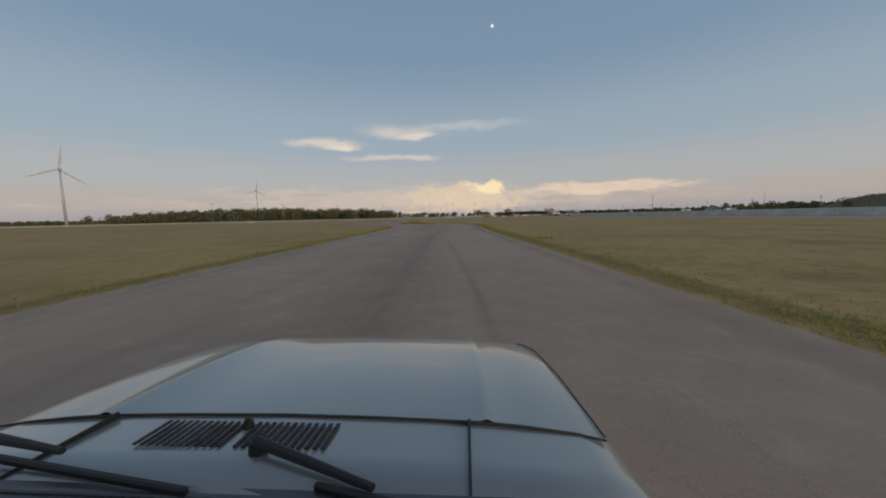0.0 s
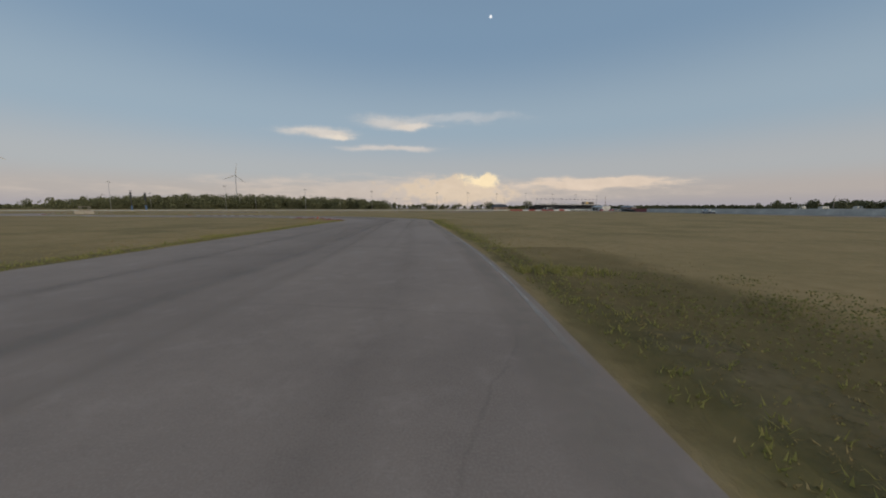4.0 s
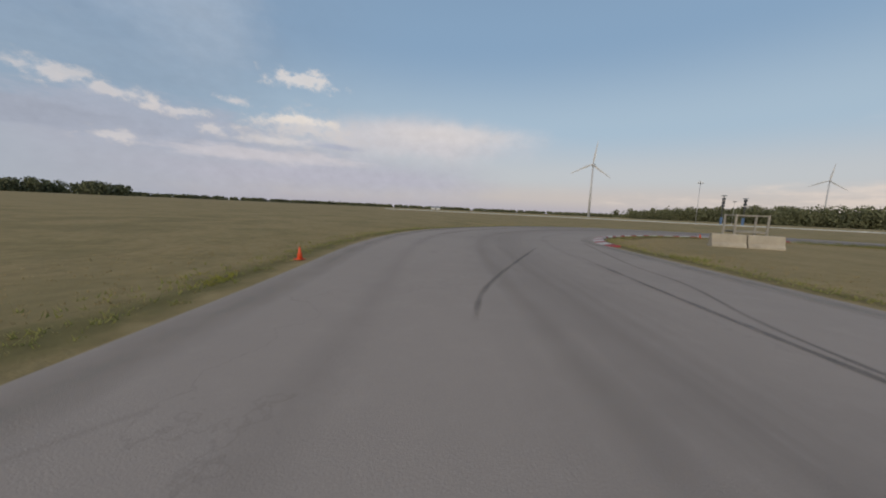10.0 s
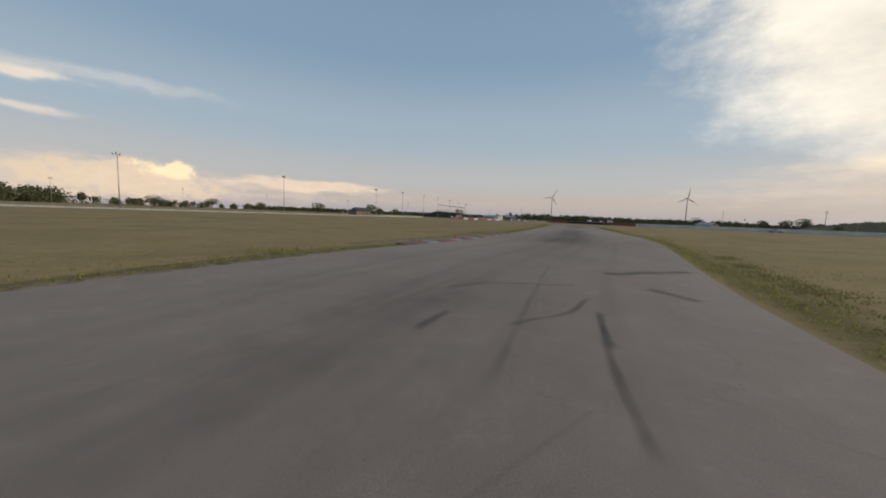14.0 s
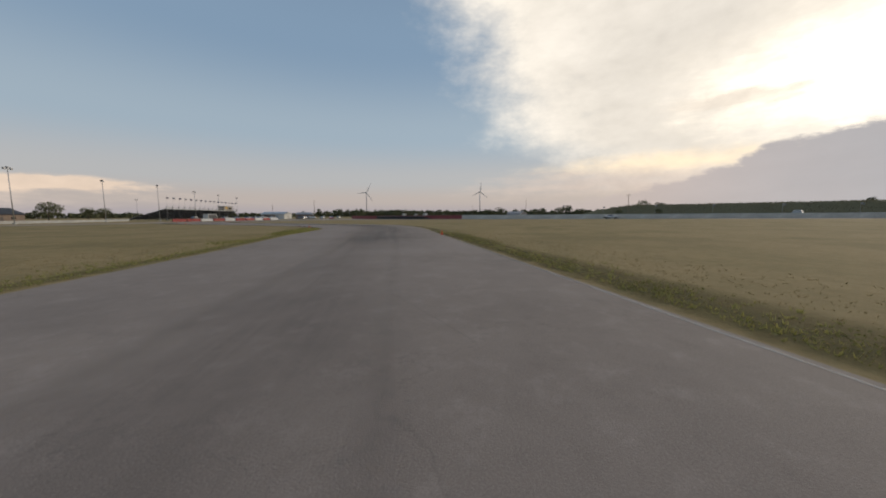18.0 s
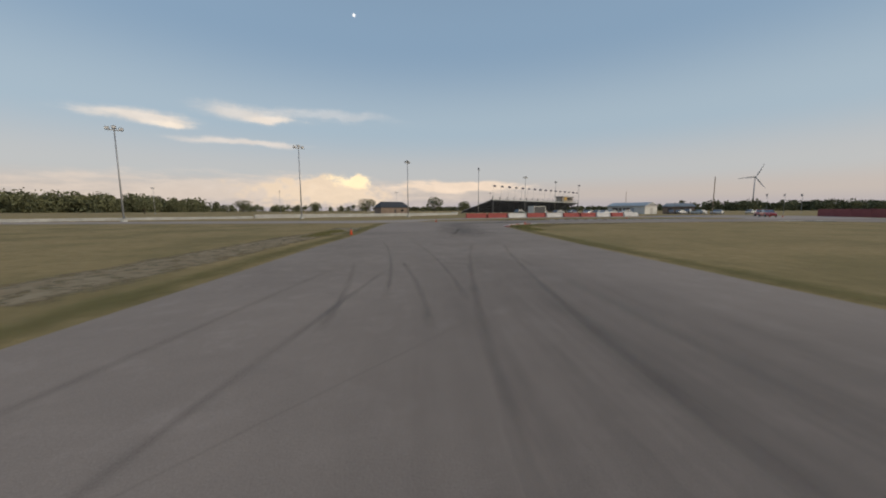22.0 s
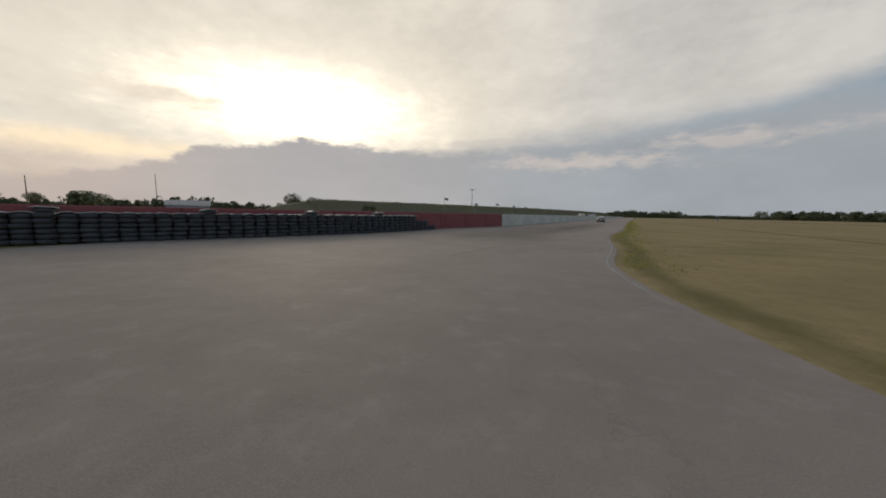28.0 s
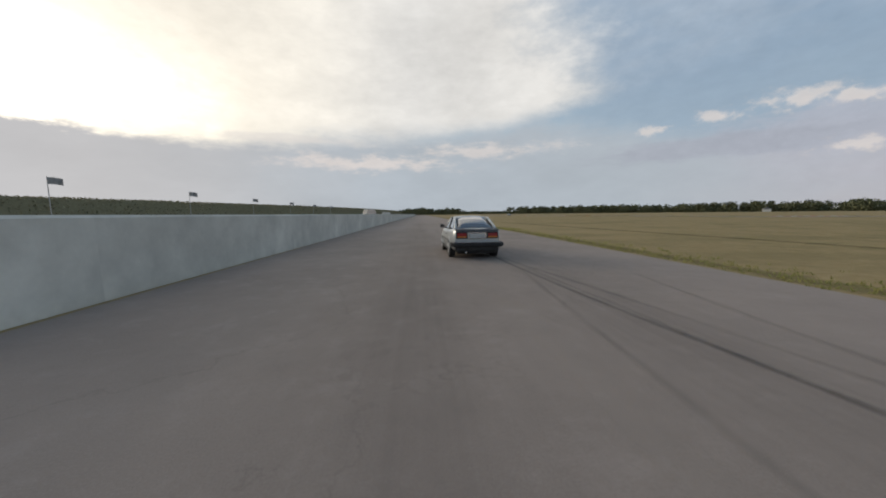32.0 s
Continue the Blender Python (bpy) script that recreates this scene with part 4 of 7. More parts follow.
# pairs of thin tyre marks drifting across the lanes
marks = random.Random(23)
for k in range(34):
    a = marks.randrange(10, len(STATIONS) - 30)
    n = marks.randrange(5, 13)
    t0, drift = marks.uniform(0.2, 0.7), marks.uniform(-0.2, 0.2)
    part_of = STATIONS[a:a + n]
    t = t0 + drift * (np.arange(n) / n) ** 1.5
    lane = part_of[:, :2] * (1 - t[:, None]) + part_of[:, 2:] * t[:, None]
    for shift in ((0.0, 1.36) if k % 3 else (0.0,)):
        side = normals(lane)[1]
        tagged(ribbon("tyre_mark", spline([tuple(q) for q in lane + side * shift], 0.6), marks.uniform(0.12, 0.2), 0.0022 + 0.00003 * k, RUBBER_THIN, 0.3), "thin faint tyre mark on the asphalt", "tyre mark", kind="structure")
# the straight is crossed by many swerving tyre marks
for k in range(11):
    a = STRAIGHT + marks.randrange(0, 60)
    n = marks.randrange(8, 22)
    part_of = STATIONS[a:a + n]
    t = marks.uniform(0.45, 0.9) + marks.uniform(-0.25, 0.25) * (np.arange(n) / n) ** 1.4
    lane = part_of[:, :2] * (1 - t[:, None]) + part_of[:, 2:] * t[:, None]
    tagged(ribbon("tyre_mark", spline([tuple(q) for q in lane], 0.6), marks.uniform(0.1, 0.2), 0.0032 + 0.00003 * k, RUBBER_THIN, 0.3), "thin faint tyre mark on the asphalt", "tyre mark", kind="structure")
for t, wide in ((0.42, 3.4), (0.66, 3.6)):
    lane = (STATIONS[:, :2] * (1 - t) + STATIONS[:, 2:] * t)[STRAIGHT - 6:STRAIGHT + 110]
    tagged(ribbon("racing_line", lane, wide, 0.0016 + 0.0005 * t, RUBBER_FAINT), "faint dark rubbered line along the track", "racing line", kind="structure")
for a, b, t in ((30, 100, 0.03), (110, 200, 0.97), (200, 290, 0.96), (60, 120, 0.96), (230, 300, 0.04)):
    lane = (STATIONS[:, :2] * (1 - t) + STATIONS[:, 2:] * t)[a:b]
    tagged(ribbon("dusty_lane", lane, 0.9, 0.003, PALE_EDGE), "pale dusty edge of the asphalt", "road edge", kind="structure")
for a, b, side, wide in (((77, 285), (76, 258), 1, 0.14), ((-52, 224), (-18, 240), 1, 0.10), ((36, 311), (65, 304), 1, 0.16), ((-1.4, 4), (-1.4, 34), 0, 0.10), ((-98, 210), (-56, 224), 1, 0.08), ((-14, 116), (-14, 96), 1, 0.10), ((-13, 62), (-20, 72), 0, 0.14), ((23.4, 293), (27.2, 301), 1, 0.09)):
    first, last = sorted((nearest(*a), nearest(*b)))
    edge, other = (STATIONS[:, 2:], STATIONS[:, :2]) if side else (STATIONS[:, :2], STATIONS[:, 2:])
    tagged(ribbon("edge_line", (edge + (other - edge) * 0.012)[first:last], wide, 0.0055, WHITE_LINE, 0.4), "worn white edge line", "road line", kind="structure")


def dirt_material(name, solid):
    """Bare earth that gives way to grass in patches; solid: how much of its width is bare."""
    s = Surface(name, 0.95, spec=0.1)
    n = s.noise(1.1, 6, 0.7)
    s.colour(s.ramp(n, ((0.3, (0.23, 0.175, 0.105)), (0.7, (0.38, 0.31, 0.21)))))
    uv = s.n.new("ShaderNodeUVMap").outputs[0]
    sp = s.n.new("ShaderNodeSeparateXYZ")
    s.l.new(uv, sp.inputs[0])
    off = s.math("ABSOLUTE", s.math("SUBTRACT", sp.outputs[1], 0.5))
    off = s.math("ADD", off, s.math("MULTIPLY", s.math("SUBTRACT", s.noise(0.8, 6, 0.7), 0.5), 0.7))
    clods = s.ramp(s.noise(2.6, 5, 0.7), ((0.36, (0.25, 0.25, 0.25)), (0.52, (1, 1, 1))))
    s.l.new(s.math("MULTIPLY", clods, s.ramp(off, ((solid, (1, 1, 1)), (solid + 0.26, (0, 0, 0))))), s.b.inputs["Alpha"])
    return s.bump(n, 0.6, 0.04).mat


DIRT = dirt_material("bare_soil", 0.28)
for line, wide in (([(36, 320.2), (44, 318.6), (50, 317.1), (55, 315.6), (59, 314.2), (63, 312.4), (67.5, 310.6)], 3.5), ([(6, 284), (10.5, 296), (13.2, 301), (15, 307)], 2.6), ([(-97, 217.4), (-89.7, 219.4), (-83, 221.6), (-76, 224.6)], 2.4),
                   ([(29.0, 301.9), (29.9, 303.1), (30.9, 304.3), (32.2, 305.3), (33.6, 305.7)], 1.5), ([(29.2, 302.6), (30.6, 302.7), (31.6, 303.4)], 0.8), ([(-9.0, 73.0), (-9.3, 76), (-9.75, 81), (-10.0, 87), (-9.8, 92), (-9.6, 97)], 1.1), ([(-22, 231.2), (-15, 234.2), (-9, 236.6)], 1.2), ([(-57.6, 163.0), (-49.6, 161.4), (-43.4, 160.2), (-40.8, 159.5), (-37.9, 158.5)], 2.3), ([(-107.9, 211.2), (-106.7, 212.3), (-105.2, 213.2), (-103.4, 214.1), (-101.4, 215.0), (-98, 216.2)], 2.0)):
    tagged(ribbon("bare_soil", spline(line, 0.5), wide, 0.017 if line[0][1] > 319 else -0.024, DIRT), "bare trodden soil beside the asphalt", "soil", kind="structure")


def fringe_material():
    s = Surface("green_fringe", 0.95, spec=0.1)
    n = s.noise(2.2, 6, 0.75)
    s.colour(s.ramp(n, ((0.3, (0.12, 0.12, 0.04)), (0.55, (0.22, 0.205, 0.075)), (0.75, (0.34, 0.29, 0.13)))))
    uv = s.n.new("ShaderNodeUVMap").outputs[0]
    sp = s.n.new("ShaderNodeSeparateXYZ")
    s.l.new(uv, sp.inputs[0])
    off = s.math("ABSOLUTE", s.math("SUBTRACT", sp.outputs[1], 0.5))
    off = s.math("ADD", off, s.math("MULTIPLY", s.math("SUBTRACT", s.noise(0.5, 6, 0.75), 0.5), 1.1))
    s.l.new(s.ramp(off, ((0.05, (0.42, 0.42, 0.42)), (0.46, (0, 0, 0)))), s.b.inputs["Alpha"])
    return s.bump(n, 0.8, 0.06).mat


FRINGE = fringe_material()
for edge, other in ((STATIONS[:, :2], STATIONS[:, 2:]), (STATIONS[:, 2:], STATIONS[:, :2])):
    out = edge - other
    out = out / np.linalg.norm(out, axis=1)[:, None]
    line = edge + out * 0.75
    keep = np.ones(len(line), bool)
    keep[:5] = False
    if edge[0, 0] < other[0, 0]:
        keep &= ~((line[:, 0] > 30) & (line[:, 1] < 330) & (line[:, 0] > 60))
    runs = line[keep]
    tagged(ribbon("grass_fringe", runs, 1.3, -0.021, FRINGE), "greener fringe of grass along the asphalt edge", "grass fringe", kind="structure")
def rough_material():
    s = Surface("rough_dark_grass", 0.95, spec=0.1)
    n, m = s.noise(1.6, 7, 0.75), s.noise(9, 5, 0.7)
    s.colour(s.mix(s.ramp(m, ((0.4, (0, 0, 0)), (0.7, (0.6, 0.6, 0.6)))), s.ramp(n, ((0.3, (0.15, 0.13, 0.052)), (0.55, (0.235, 0.19, 0.088)), (0.75, (0.33, 0.26, 0.13)))), (0.14, 0.135, 0.05)))
    uv = s.n.new("ShaderNodeUVMap").outputs[0]
    sp = s.n.new("ShaderNodeSeparateXYZ")
    s.l.new(uv, sp.inputs[0])
    off = s.math("ABSOLUTE", s.math("SUBTRACT", sp.outputs[1], 0.5))
    ends = s.math("MULTIPLY", s.math("ABSOLUTE", s.math("SUBTRACT", sp.outputs[0], 0.5)), 0.75)
    off = s.math("ADD", s.math("MAXIMUM", off, ends), s.math("MULTIPLY", s.math("SUBTRACT", s.noise(0.45, 6, 0.75), 0.5), 0.6))
    s.l.new(s.ramp(off, ((0.05, (0.72, 0.72, 0.72)), (0.5, (0, 0, 0)))), s.b.inputs["Alpha"])
    return s.bump(s.math("ADD", n, m), 0.9, 0.08).mat


ROUGH = rough_material()
for line, wide in (([(-2.0, 69.0), (-6.0, 71.8), (-8.0, 76), (-8.6, 84), (-8.8, 94), (-8.6, 106)], 4.6), ([(-108.6, 177.6), (-110.9, 181.6), (-111.9, 186), (-111.2, 190.6), (-109.4, 194.6)], 2.6), ([(-48, 219.6), (-36, 224.9), (-26, 229.3), (-14, 234.4)], 2.2), ([(36, 321.9), (46, 319.9), (56, 317.4), (64, 314.2), (70, 312)], 3.2), ([(29.6, 300.4), (31.6, 302.6), (34.6, 303.9), (38, 304.3), (44, 303.4)], 3.4), ([(27.4, 298.2), (28.9, 300.9), (30.2, 302.6)], 1.6)):
    tagged(ribbon("rough_grass", spline(line, 0.5), wide, -0.018 if line[0][1] < 321 else 0.022, ROUGH), "darker rough grass beside the asphalt", "grass", kind="structure")
BLUE_PAINT = plain("faded_blue_paint", (0.14, 0.22, 0.36), 0.85, 0, 0.3, 1.2)
flat_area("painted_patch", [(84, 327.5), (99, 324.5), (101, 329), (85, 331.5)], -0.004, BLUE_PAINT, "faded blue painted patch on the pit road", "painted ground")


# ---------------------------------------------------------------- wind turbines
def wind_turbine(at, hub, radius, yaw, phase):
    thing = tagged(new("wind_turbine"), "tall white three-bladed wind turbine in the fields", "wind turbine", "wind turbines on the horizon")
    thing.location = (*at, 0)
    part("tower", tube(bmesh.new(), (0, 0, -0.5), (0, 0, hub - 1.6), 2.0, 1.15, 16), TOWER, thing, smooth=True)
    turn = Matrix.Rotation(radians(yaw), 4, "Z")
    part("nacelle", box(bmesh.new(), (-1.9, -2.4, hub - 1.9), (1.9, 7.5, hub + 1.9), 0.6, turn), TOWER, thing)
    part("foot", tube(bmesh.new(), (0, 0, -0.5), (0, 0, 0.4), 3.6, 3.2, 16), CONCRETE, thing)
    bm = bmesh.new()
    bmesh.ops.create_uvsphere(bm, u_segments=12, v_segments=8, radius=1.9, matrix=turn @ Matrix.Translation((0, -3.6, hub)))
    part("hub", bm, TOWER, thing, smooth=True)
    for k in range(3):
        bm = bmesh.new()
        rows = []
        for r, chord, thick in ((1.2, 1.7, 1.2), (0.12 * radius, 2.2, 0.9), (0.25 * radius, 3.3, 0.6), (0.6 * radius, 2.0, 0.35), (0.9 * radius, 1.1, 0.2), (radius, 0.3, 0.08)):
            rows.append([bm.verts.new(v) for v in ((-chord * 0.35, 0, r), (0, thick / 2, r), (chord * 0.65, 0, r), (0, -thick / 2, r))])
        for a, b in zip(rows, rows[1:]):
            for j in range(4):
                bm.faces.new((a[j], a[(j + 1) % 4], b[(j + 1) % 4], b[j]))
        bm.faces.new(rows[0]), bm.faces.new(rows[-1][::-1])
        bmesh.ops.transform(bm, matrix=turn @ Matrix.Translation((0, -4.2, hub)) @ Matrix.Rotation(radians(phase + 120 * k), 4, "Y"), verts=bm.verts)
        part("blade", bm, TOWER, thing)


wind_turbine((-590, 530), 86, 38, 40, 8)
wind_turbine((-645, 1184), 104, 38, 20, 8)
wind_turbine((1188, 831), 92, 40, -50, 25)
wind_turbine((1196, 384.5), 86, 34, -60, 5)


# ---------------------------------------------------------------- masts and poles
LAMP_GLASS = plain("floodlight_glass", (0.55, 0.56, 0.58), 0.2, 0, 0.1, 5)


def light_mast():
    thing = tagged(new("light_mast"), "tall grey floodlight mast with lamps on a crossbar", "light mast", "floodlight masts round the oval")
    part("pole", tube(bmesh.new(), (0, 0, -0.1), (0, 0, 12.6), 0.12, 0.07, 10), STEEL, thing, smooth=True)
    part("base_plate", tube(bmesh.new(), (0, 0, -0.05), (0, 0, 0.35), 0.42, 0.36, 10), CONCRETE, thing)
    part("crossbar", box(bmesh.new(), (-0.85, -0.06, 12.3), (0.85, 0.06, 12.44), 0.02), STEEL, thing)
    for x, z in ((-0.7, 12.55), (0.0, 12.75), (0.7, 12.55)):
        lamp = part("floodlight", box(bmesh.new(), (x - 0.24, -0.2, z - 0.2), (x + 0.24, 0.2, z + 0.2), 0.06), DARK_STEEL, thing)
        part("lens", box(bmesh.new(), (x - 0.2, -0.225, z - 0.16), (x + 0.2, -0.195, z + 0.16)), LAMP_GLASS, lamp)
    return thing


mast = light_mast()
mast.matrix_basis = pose(-12, 336.6, 0, 0, 0, 20)
for x, y, s, r in ((10.8, 345, 1.04, 15), (33.9, 353.1, 1.0, 40), (59.8, 366.5, 1.08, 60), (86, 379.5, 1.05, 10), (111, 392.5, 1.05, 30), (136, 405, 1.05, 70), (-193.5, 285.2, 1.26, 50), (-147.3, 313.1, 1.24, 0),
                   (-100, 322, 1.1, 20), (-57, 329, 1.05, 40), (-118, 467, 1.05, 10), (-60, 495, 1.05, 60), (-2, 506, 1.05, 80), (69, 498, 1.05, 20), (130, 480, 1.05, 0), (-190, 430, 1.05, 30), (-250, 380, 1.1, 0)):
    other = copy_thing(mast, pose(x, y, 0, 0, 0, r))
    other.scale = (1, 1, s)


def signal_mast(at, height):
    thing = tagged(new("signal_mast"), "dark mast with stacked boxes on a blue foot", "mast", "signal masts by the oval")
    thing.location = (*at, 0)
    part("pole", tube(bmesh.new(), (0, 0, 0), (0, 0, height), 0.16, 0.12, 8), DARK_STEEL, thing)
    part("foot", box(bmesh.new(), (-0.35, -0.35, 0), (0.35, 0.35, 3.2), 0.05), plain("blue_mast_paint", (0.10, 0.17, 0.30), 0.6), thing)
    for k in range(3):
        part("signal_box", box(bmesh.new(), (-0.45, -0.35, height * 0.62 + k * 1.3), (0.45, 0.35, height * 0.62 + k * 1.3 + 1.05), 0.06), DARK_STEEL, thing)
    part("cap", box(bmesh.new(), (-0.9, -0.3, height - 0.2), (0.9, 0.3, height + 0.25), 0.05), STEEL, thing)


signal_mast((-196.5, 301.5), 11.8)
signal_mast((-190.5, 304.5), 10.6)


def utility_pole(at, height, arm=True):
    thing = tagged(new("utility_pole"), "weathered timber utility pole" + (" with a crossarm" if arm else ""), "utility pole")
    thing.location = (*at, 0)
    part("pole", tube(bmesh.new(), (0, 0, -0.1), (0, 0, height), 0.13, 0.085, 8), WOOD, thing)
    if arm:
        part("crossarm", box(bmesh.new(), (-1.1, -0.06, height - 0.45), (1.1, 0.06, height - 0.3), 0.02, Matrix.Rotation(0.5, 4, "Z")), WOOD, thing)
        for x in (-0.95, 0.0, 0.95):
            part("insulator", tube(bmesh.new(), (x * 0.88, x * 0.48, height - 0.3), (x * 0.88, x * 0.48, height - 0.12), 0.05), STEEL, thing)


utility_pole((114.5, 184.5), 9.8)
utility_pole((106, 329.1), 9.6, False)
utility_pole((128, 372), 8.5, False)
utility_pole((190, 262), 8.0, False)
utility_pole((215, 226), 13, False)


def flag(at, base, top, colour, turn, size=1.0):
    thing = tagged(new("flag"), "flag flying from a thin steel pole", "flag", "flags along stand and bank")
    thing.matrix_basis = pose(*at, base, 0, 0, turn)
    part("pole", tube(bmesh.new(), (0, 0, 0), (0, 0, top - base), 0.045, 0.03, 6), STEEL, thing)
    bm = bmesh.new()
    w, h, n = 1.5 * size, 0.95 * size, 8
    rows = []
    for i in range(n + 1):
        x = w * i / n
        y = 0.16 * size * math.sin(i * 1.1) * (i / n)
        rows.append([bm.verts.new((x, y + d, top - base - 0.08 - h * q - 0.12 * (i / n) ** 2)) for q in (0, 0.5, 1) for d in (-0.008, 0.008)])
    for a, b in zip(rows, rows[1:]):
        for j in (0, 2):
            bm.faces.new((a[j], b[j], b[j + 2], a[j + 2]))
            bm.faces.new((a[j + 1], a[j + 3], b[j + 3], b[j + 1]))
    part("cloth", bm, colour, thing)


CLOTHS = [plain("flag_" + n, c, 0.8, 0, 0.3, 2) for n, c in (("navy", (0.08, 0.09, 0.16)), ("crimson", (0.28, 0.07, 0.07)), ("grey", (0.30, 0.31, 0.33)), ("green", (0.07, 0.14, 0.09)))]
along = Vector((0.9135, 0.4067, 0))
for k in range(16):
    q = Vector((71.6, 378.4, 0)) + along * (0.5 + k * 4.7)
    flag((q.x, q.y), 5.2 if k else 0.0, 10.2, CLOTHS[(k * 2) % 4], -40, 0.62)
for x, y, t in ((112.8, 210.8, 5.6), (109.8, 195.2, 4.7), (108.4, 176.3, 5.2), (106.8, 157.2, 5.1), (106.1, 135.4, 5.1), (104.5, 114, 5.1), (103, 92, 5.1), (101, 70, 5.1)):
    flag((x, y), 0.0, t, CLOTHS[2], 205, 0.65)
for x, y in ((141, 334), (146, 332), (151, 330)):
    flag((x, y), 0, 6.2, CLOTHS[2], 40, 0.7)


# ---------------------------------------------------------------- grandstand
STAND_STEEL = plain("blue_grey_steel", (0.12, 0.135, 0.165), 0.55, 0.2, 0.3, 1.5)
SHEET_WHITE = plain("white_end_cap", (0.62, 0.63, 0.64), 0.5, 0, 0.15, 3)


def grandstand():
    thing = tagged(new("grandstand"), "long open bleacher grandstand on steel posts, seen from behind", "grandstand")
    thing.matrix_basis = pose(71.6, 378.6, 0, 0, 0, 24)
    length, depth, rise, rows = 74.0, 14.0, 5.2, 16
    for r in range(rows):
        t = r / (rows - 1)
        y, z = depth * t, rise - (rise - 0.9) * t
        part("seat_plank", box(bmesh.new(), (0, y, z), (length, y + 0.32, z + 0.05), 0.01), STAND_STEEL, thing, "blue-grey seat plank")
        part("plank_end", box(bmesh.new(), (-0.04, y - 0.02, z - 0.06), (-0.004, y + 0.34, z + 0.1), 0.01), SHEET_WHITE, thing, "white plank end")
        if r:
            part("riser", box(bmesh.new(), (0, y - 0.31, z - 0.30), (length, y - 0.29, z + (rise - 0.9) / (rows - 1) - 0.07), 0.0), DARK_STEEL, thing)
        part("foot_plank", box(bmesh.new(), (0, y - 0.30, z - 0.36), (length, y - 0.02, z - 0.32), 0.01), STAND_STEEL, thing)
    for k in range(17):
        x = 0.3 + k * (length - 0.6) / 16
        part("post", box(bmesh.new(), (x - 0.09, -0.1, 0), (x + 0.09, 0.08, rise + 1.0), 0.02), DARK_STEEL, thing)
        part("post", box(bmesh.new(), (x - 0.08, depth * 0.5 - 0.08, 0), (x + 0.08, depth * 0.5 + 0.08, rise * 0.58), 0.02), DARK_STEEL, thing)
        bm = bmesh.new()
        tube(bm, (x, 0, rise - 0.45), (x, depth + 0.2, 0.35), 0.1, n=4)
        tube(bm, (x, 0, 0.3), (x, depth * 0.5, rise * 0.5), 0.06, n=4)
        part("rake_beam", bm, DARK_STEEL, thing)
    for k in range(8):
        x = 0.3 + k * 2 * (length - 0.6) / 16
        bm = bmesh.new()
        tube(bm, (x, 0, 0.2), (x + (length - 0.6) / 16, 0, rise - 0.4), 0.05, n=4)
        tube(bm, (x, 0, rise - 0.4), (x + (length - 0.6) / 16, 0, 0.2), 0.05, n=4)
        part("cross_brace", bm, DARK_STEEL, thing)
    part("edge_beam", box(bmesh.new(), (0, -0.16, rise - 0.32), (length, -0.1, rise + 0.08), 0.01), STEEL, thing, "pale blue edge beam along the top row")
    for z in (rise + 0.5, rise + 0.98):
        part("rail", tube(bmesh.new(), (0, -0.02, z), (length, -0.02, z), 0.04, n=6), STEEL, thing)
    return thing


grandstand()


def press_box():
    thing = tagged(new("press_box"), "flat-roofed press box with a yellow sign above the stand", "press box")
    thing.matrix_basis = pose(71.6, 378.6, 0, 0, 0, 24) @ pose(57, 0.5, 0)
    wall = plain("beige_cladding", (0.42, 0.37, 0.31), 0.8, 0, 0.15, 0.5)
    part("body", box(bmesh.new(), (0, 0, 5.35), (12, 3.2, 7.6), 0.05), wall, thing)
    part("roof", box(bmesh.new(), (-0.5, -0.7, 7.6), (12.5, 3.8, 7.85), 0.03), STEEL, thing)
    part("sign", box(bmesh.new(), (2.2, -0.1, 6.0), (4.6, -0.02, 7.55), 0.01), plain("yellow_sign", (0.70, 0.44, 0.08), 0.6), thing, "plain yellow sign board")
    for k in range(4):
        part("window", box(bmesh.new(), (5.2 + k * 1.6, -0.06, 6.2), (6.5 + k * 1.6, -0.01, 7.2), 0.01), plain("dark_window", (0.03, 0.035, 0.04), 0.15), thing)
    for x in (0.3, 3.9, 7.8, 11.7):
        part("post", box(bmesh.new(), (x - 0.12, 0.1, 0), (x + 0.12, 0.35, 5.35), 0.02), DARK_STEEL, thing)
        part("post", box(bmesh.new(), (x - 0.12, 2.85, 0), (x + 0.12, 3.1, 5.35), 0.02), DARK_STEEL, thing)


press_box()

# ---------------------------------------------------------------- sheds
SHEET = plain("white_sheet_metal", (0.62, 0.62, 0.60), 0.5, 0.1, 0.12, 0.8)
SHEET_BLUE = plain("grey_blue_sheet", (0.34, 0.38, 0.43), 0.5, 0.1, 0.15, 0.8)
ROOF = plain("grey_roof_sheet", (0.30, 0.31, 0.33), 0.5, 0.2, 0.2, 0.7)
BROWN = plain("brown_brick_wall", (0.26, 0.20, 0.16), 0.85, 0, 0.25, 1.0)
# dark paint of doors; also stands in for shade inside an open bay
DOOR_AND_BAY = plain("dark_door_and_bay_shade", (0.10, 0.085, 0.08), 0.6, 0, 0.2, 2)
PANE = plain("dark_window_glass", (0.03, 0.035, 0.04), 0.12, 0, 0.2, 2)


